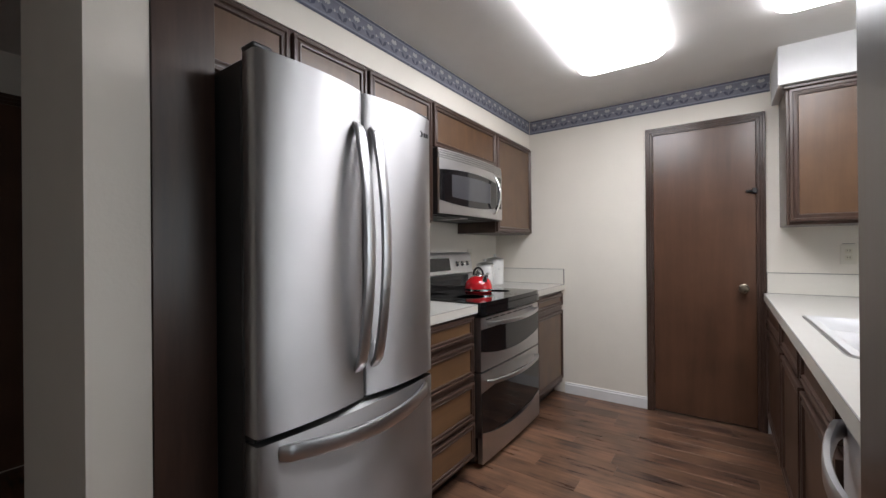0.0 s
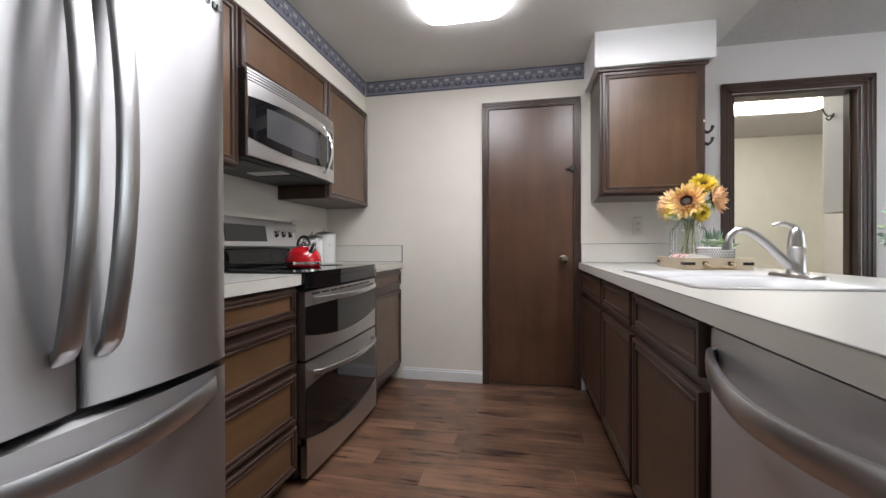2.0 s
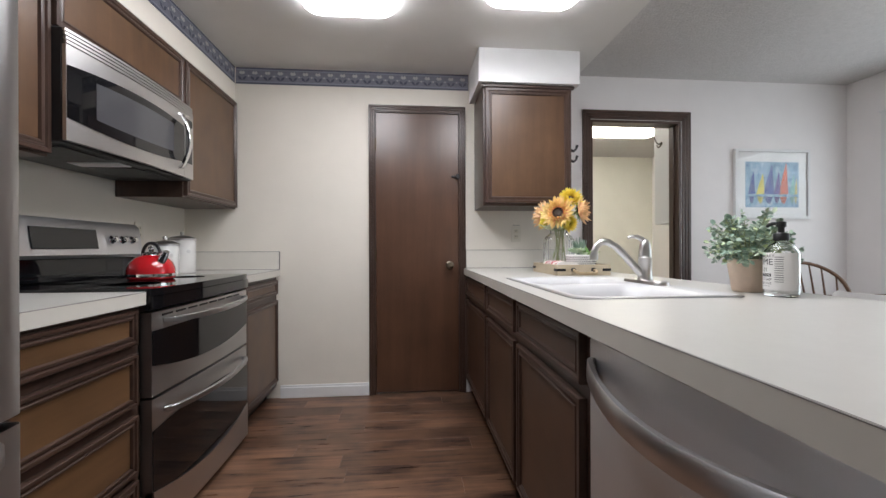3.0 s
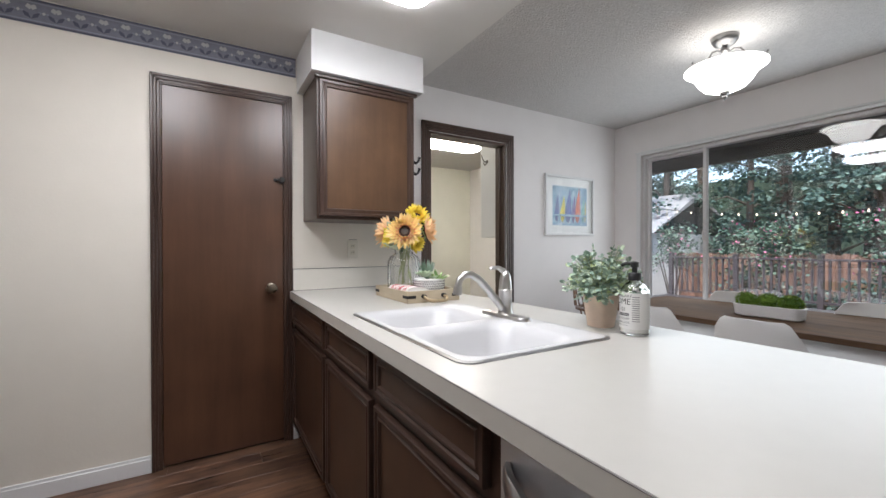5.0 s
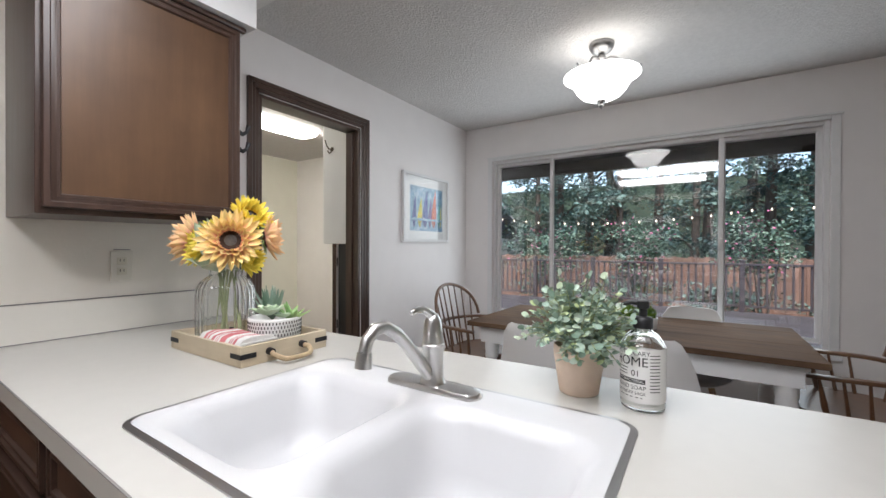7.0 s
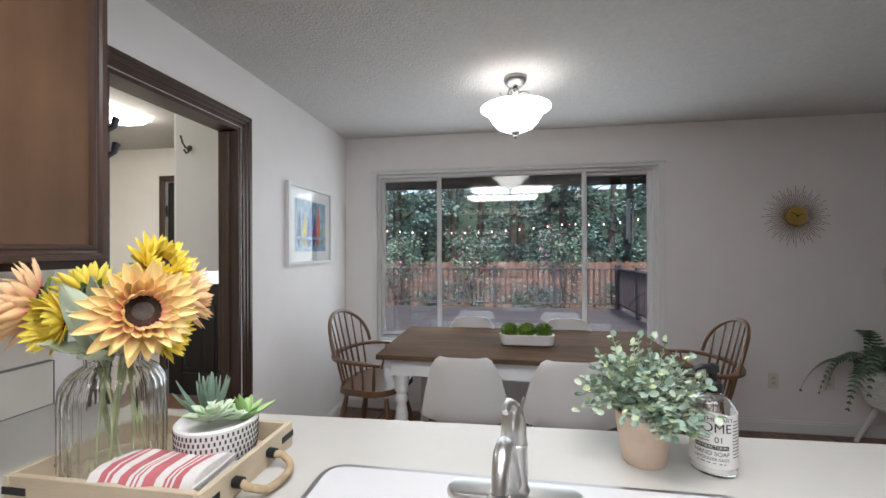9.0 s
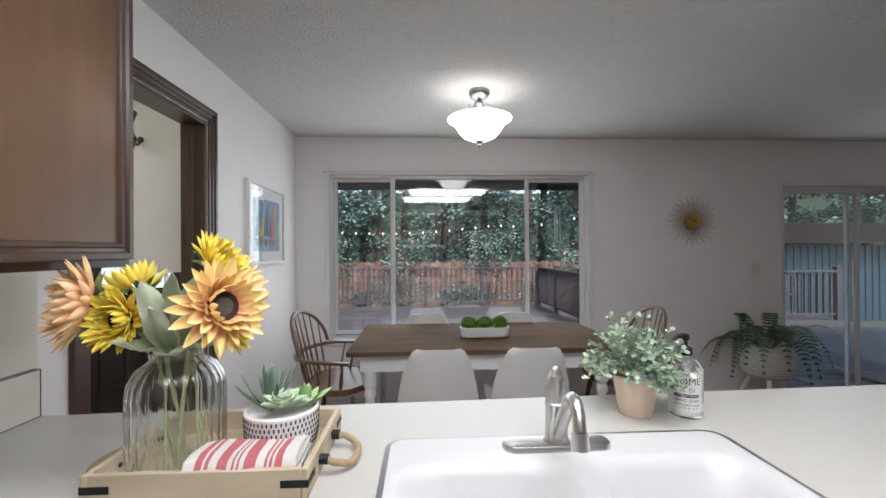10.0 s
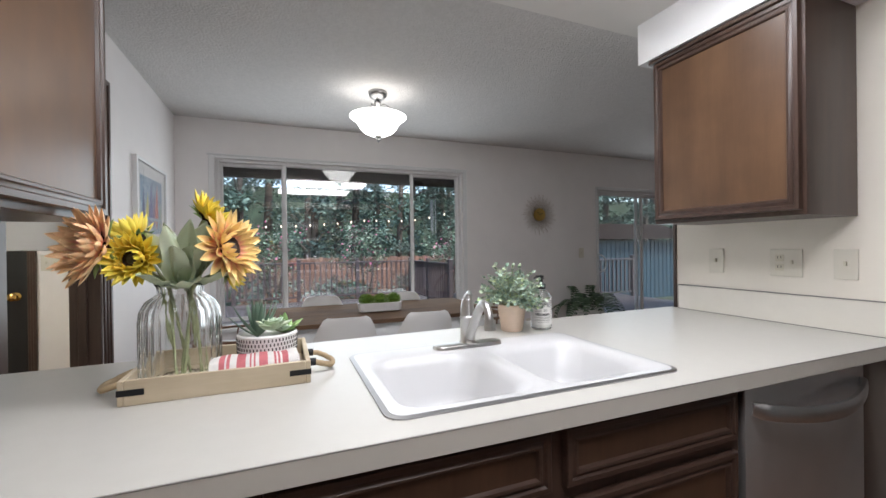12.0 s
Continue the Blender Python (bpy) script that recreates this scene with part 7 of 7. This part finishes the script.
def tree(x, y, h, crown_r, low, mat, rng, label, per=34, size=0.22, conifer=False, r0=0.22):
    t = thing("tree", label, "tree", (x, y, -0.92))
    bm = bm_new()
    lean = Vector((rng.uniform(-0.3, 0.3), rng.uniform(-0.3, 0.3), 0))
    tube(bm, [lean * u * u + Vector((0.06 * math.sin(u * 9), 0.05 * math.cos(u * 7), h * u)) for u in np.linspace(0, 1, 9)], [r0 * (1 - 0.85 * u) * (1.25 if u == 0 else 1) for u in np.linspace(0, 1, 9)], 10)
    clumps = []
    n = 46 if not conifer else 54
    for i in range(n):
        z = low + (h - low) * (i + rng.random()) / n
        f = (z - low) / (h - low)
        rr = crown_r * ((1 - f) ** 0.8 if conifer else (0.55 + 0.8 * math.sin(math.pi * min(1, 0.12 + 0.8 * f))))
        a = rng.uniform(0, 2 * math.pi)
        q = rr * rng.uniform(0.35, 1.0)
        c = (q * math.cos(a), q * math.sin(a), z - (0.25 * q if conifer else 0))
        clumps.append((*c, rng.uniform(0.45, 0.8) * (0.7 if conifer else 1.0)))
        if i % 3 == 0:
            tube(bm, [(lean.x * f, lean.y * f, z - 0.4 * q), (c[0] * 0.5, c[1] * 0.5, z - 0.1 * q), c], [r0 * 0.3 * (1 - f) + 0.02, 0.03, 0.01], 6)
    part("trunk", bm, BARK, t)
    o = new("crown", leaf_mesh("crown", clumps, per, size, mat, rng, 0.15 if conifer else 0.0))
    o.parent = t
    o["kind"] = "stuff"


rng = random.Random(21)
for i in range(46):
    row = i % 3
    y = -25 + (i // 3) * 2.9 + rng.uniform(-0.9, 0.9) + row * 0.9
    x = (15.8, 18.6, 22.0)[row] + rng.uniform(-0.7, 0.9)
    con = (i % 4 == 1)
    tree(x, y, rng.uniform(8, 12) + row * 1.5, rng.uniform(1.7, 2.4), rng.uniform(0.4, 1.2) + (0.8 if row == 0 else 0), GREENS[i % 3], rng, "tall evergreen tree with dense dark foliage" if con else "broadleaf tree with dense green foliage behind the fence", 120 if not con else 90, 0.155 if not con else 0.14, con, 0.16 + 0.06 * (i % 3))
PINKS = plain("pink_blossom", (0.62, 0.16, 0.30), 0.6, var=0.3, scale=20)
for x, y, z, r in ((11.3, 4.9, 0.2, 0.85), (11.4, 2.7, 0.35, 0.75), (11.2, 0.25, 0.35, 0.80), (11.6, -2.6, 0.3, 0.9), (11.0, 6.9, 0.2, 0.9), (8.6, -2.1, 0.2, 0.8), (8.9, -4.2, 0.4, 0.9)):
    t = thing("flowering_shrub", "green shrub with scattered pink blossoms beyond the railing", "shrub", (x, y, -0.92))
    bm = bm_new()
    for k in range(5):
        a = k * 1.3
        tube(bm, [(0, 0, 0), (0.2 * math.cos(a), 0.2 * math.sin(a), 0.8 + z), (0.5 * r * math.cos(a), 0.5 * r * math.sin(a), 1.7 + z)], [0.03, 0.02, 0.008], 6)
    part("stem", bm, BARK, t)
    cl = [(rng.gauss(0, 0.45) * r, rng.gauss(0, 0.45) * r, 1.75 + z + rng.uniform(-0.55, 0.6), rng.uniform(0.22, 0.38)) for _ in range(34)]
    o = new("crown", leaf_mesh("crown", cl, 56, 0.085, GREENS[2], rng, 0, 0.8))
    o.parent = t
    o["kind"] = "stuff"
    o = new("blossoms", leaf_mesh("blossoms", [(c[0], c[1], c[2] + 0.05, c[3] * 1.1) for c in cl], 5, 0.07, PINKS, rng, 0, 0.9))
    o.parent = t
    o["kind"] = "stuff"
for x, y in ((10.6, 3.9), (10.7, 1.4), (12.6, 3.0), (12.4, 0.6), (12.8, 5.4), (12.5, -1.4)):
    t = thing("low_shrub", "low green shrub against the fence", "shrub", (x, y, -0.92))
    cl = [(rng.gauss(0, 0.32), rng.gauss(0, 0.45), 0.75 + rng.uniform(-0.4, 0.55), 0.3) for _ in range(20)]
    o = new("crown", leaf_mesh("crown", cl, 50, 0.10, GREENS[0], rng, 0, 0.8))
    o.parent = t
    o["kind"] = "stuff"
bm = bm_new()
box(bm, 60, -200, -1.0, 60.5, 200, 10)
solid("backdrop", bm, plain("far_woods", (0.035, 0.055, 0.035), 1.0, var=0.6, scale=0.6), "dark far woodland", "backdrop")
# neighbour's garage seen through the entry door's glass
t = thing("garage", "pale grey neighbouring garage with a white roof edge", "garage", (12.5, 12.5, -0.9))
bm = bm_new()
box(bm, 0, -4, 0, 5, 4, 2.5)
part("wall", bm, plain("pale_siding", (0.60, 0.60, 0.60), 0.7), t, smooth=False)
bm = bm_new()
prism(bm, [(-0.4, 2.45), (2.5, 4.0), (5.4, 2.45), (2.5, 3.8)], -4.3, 4.3)
part("roof", turned(bm, Matrix(((1, 0, 0, 0), (0, 0, 1, 0), (0, 1, 0, 0), (0, 0, 0, 1)))), plain("grey_shingle", (0.30, 0.30, 0.31), 0.9, var=0.2, scale=10), t, smooth=False)

# ---------- floor planks ----------
PW_, PL_ = 0.125, 0.92
rng = random.Random(2)
PLANKS = []
for k in range(3):
    bm = bm_new()
    box(bm, 0.0003, 0.0003, -0.004, PL_ - 0.0003, PW_ - 0.0003, 0.0, 0.0007)
    PLANKS.append(mesh_of("plank", bm, FLOOR_WOOD))
near, rest = 0, bm_new()
row, y = 0, -3.2
while y < 5.8:
    off = rng.uniform(0, PL_)
    x = -3.3 - off
    while x < 3.39:
        inside_near = -1.15 < x + PL_ / 2 and x < 0.45 and 0.2 < y < 3.25 or 1.0 < x + PL_ / 2 < 3.5 and 0.3 < y < 3.2
        if inside_near and near < 300:
            o = new("plank", PLANKS[rng.randrange(3)])
            o.parent = floor
            o.location = (x, y, 0)
            near += 1
        else:
            box(rest, x + 0.0003, y + 0.0003, -0.004, x + PL_ - 0.0003, y + PW_ - 0.0003, 0.0)
        x += PL_
    y += PW_
o = new("planks", mesh_of("planks", rest, FLOOR_WOOD))
o.parent = floor
o["kind"] = "stuff"
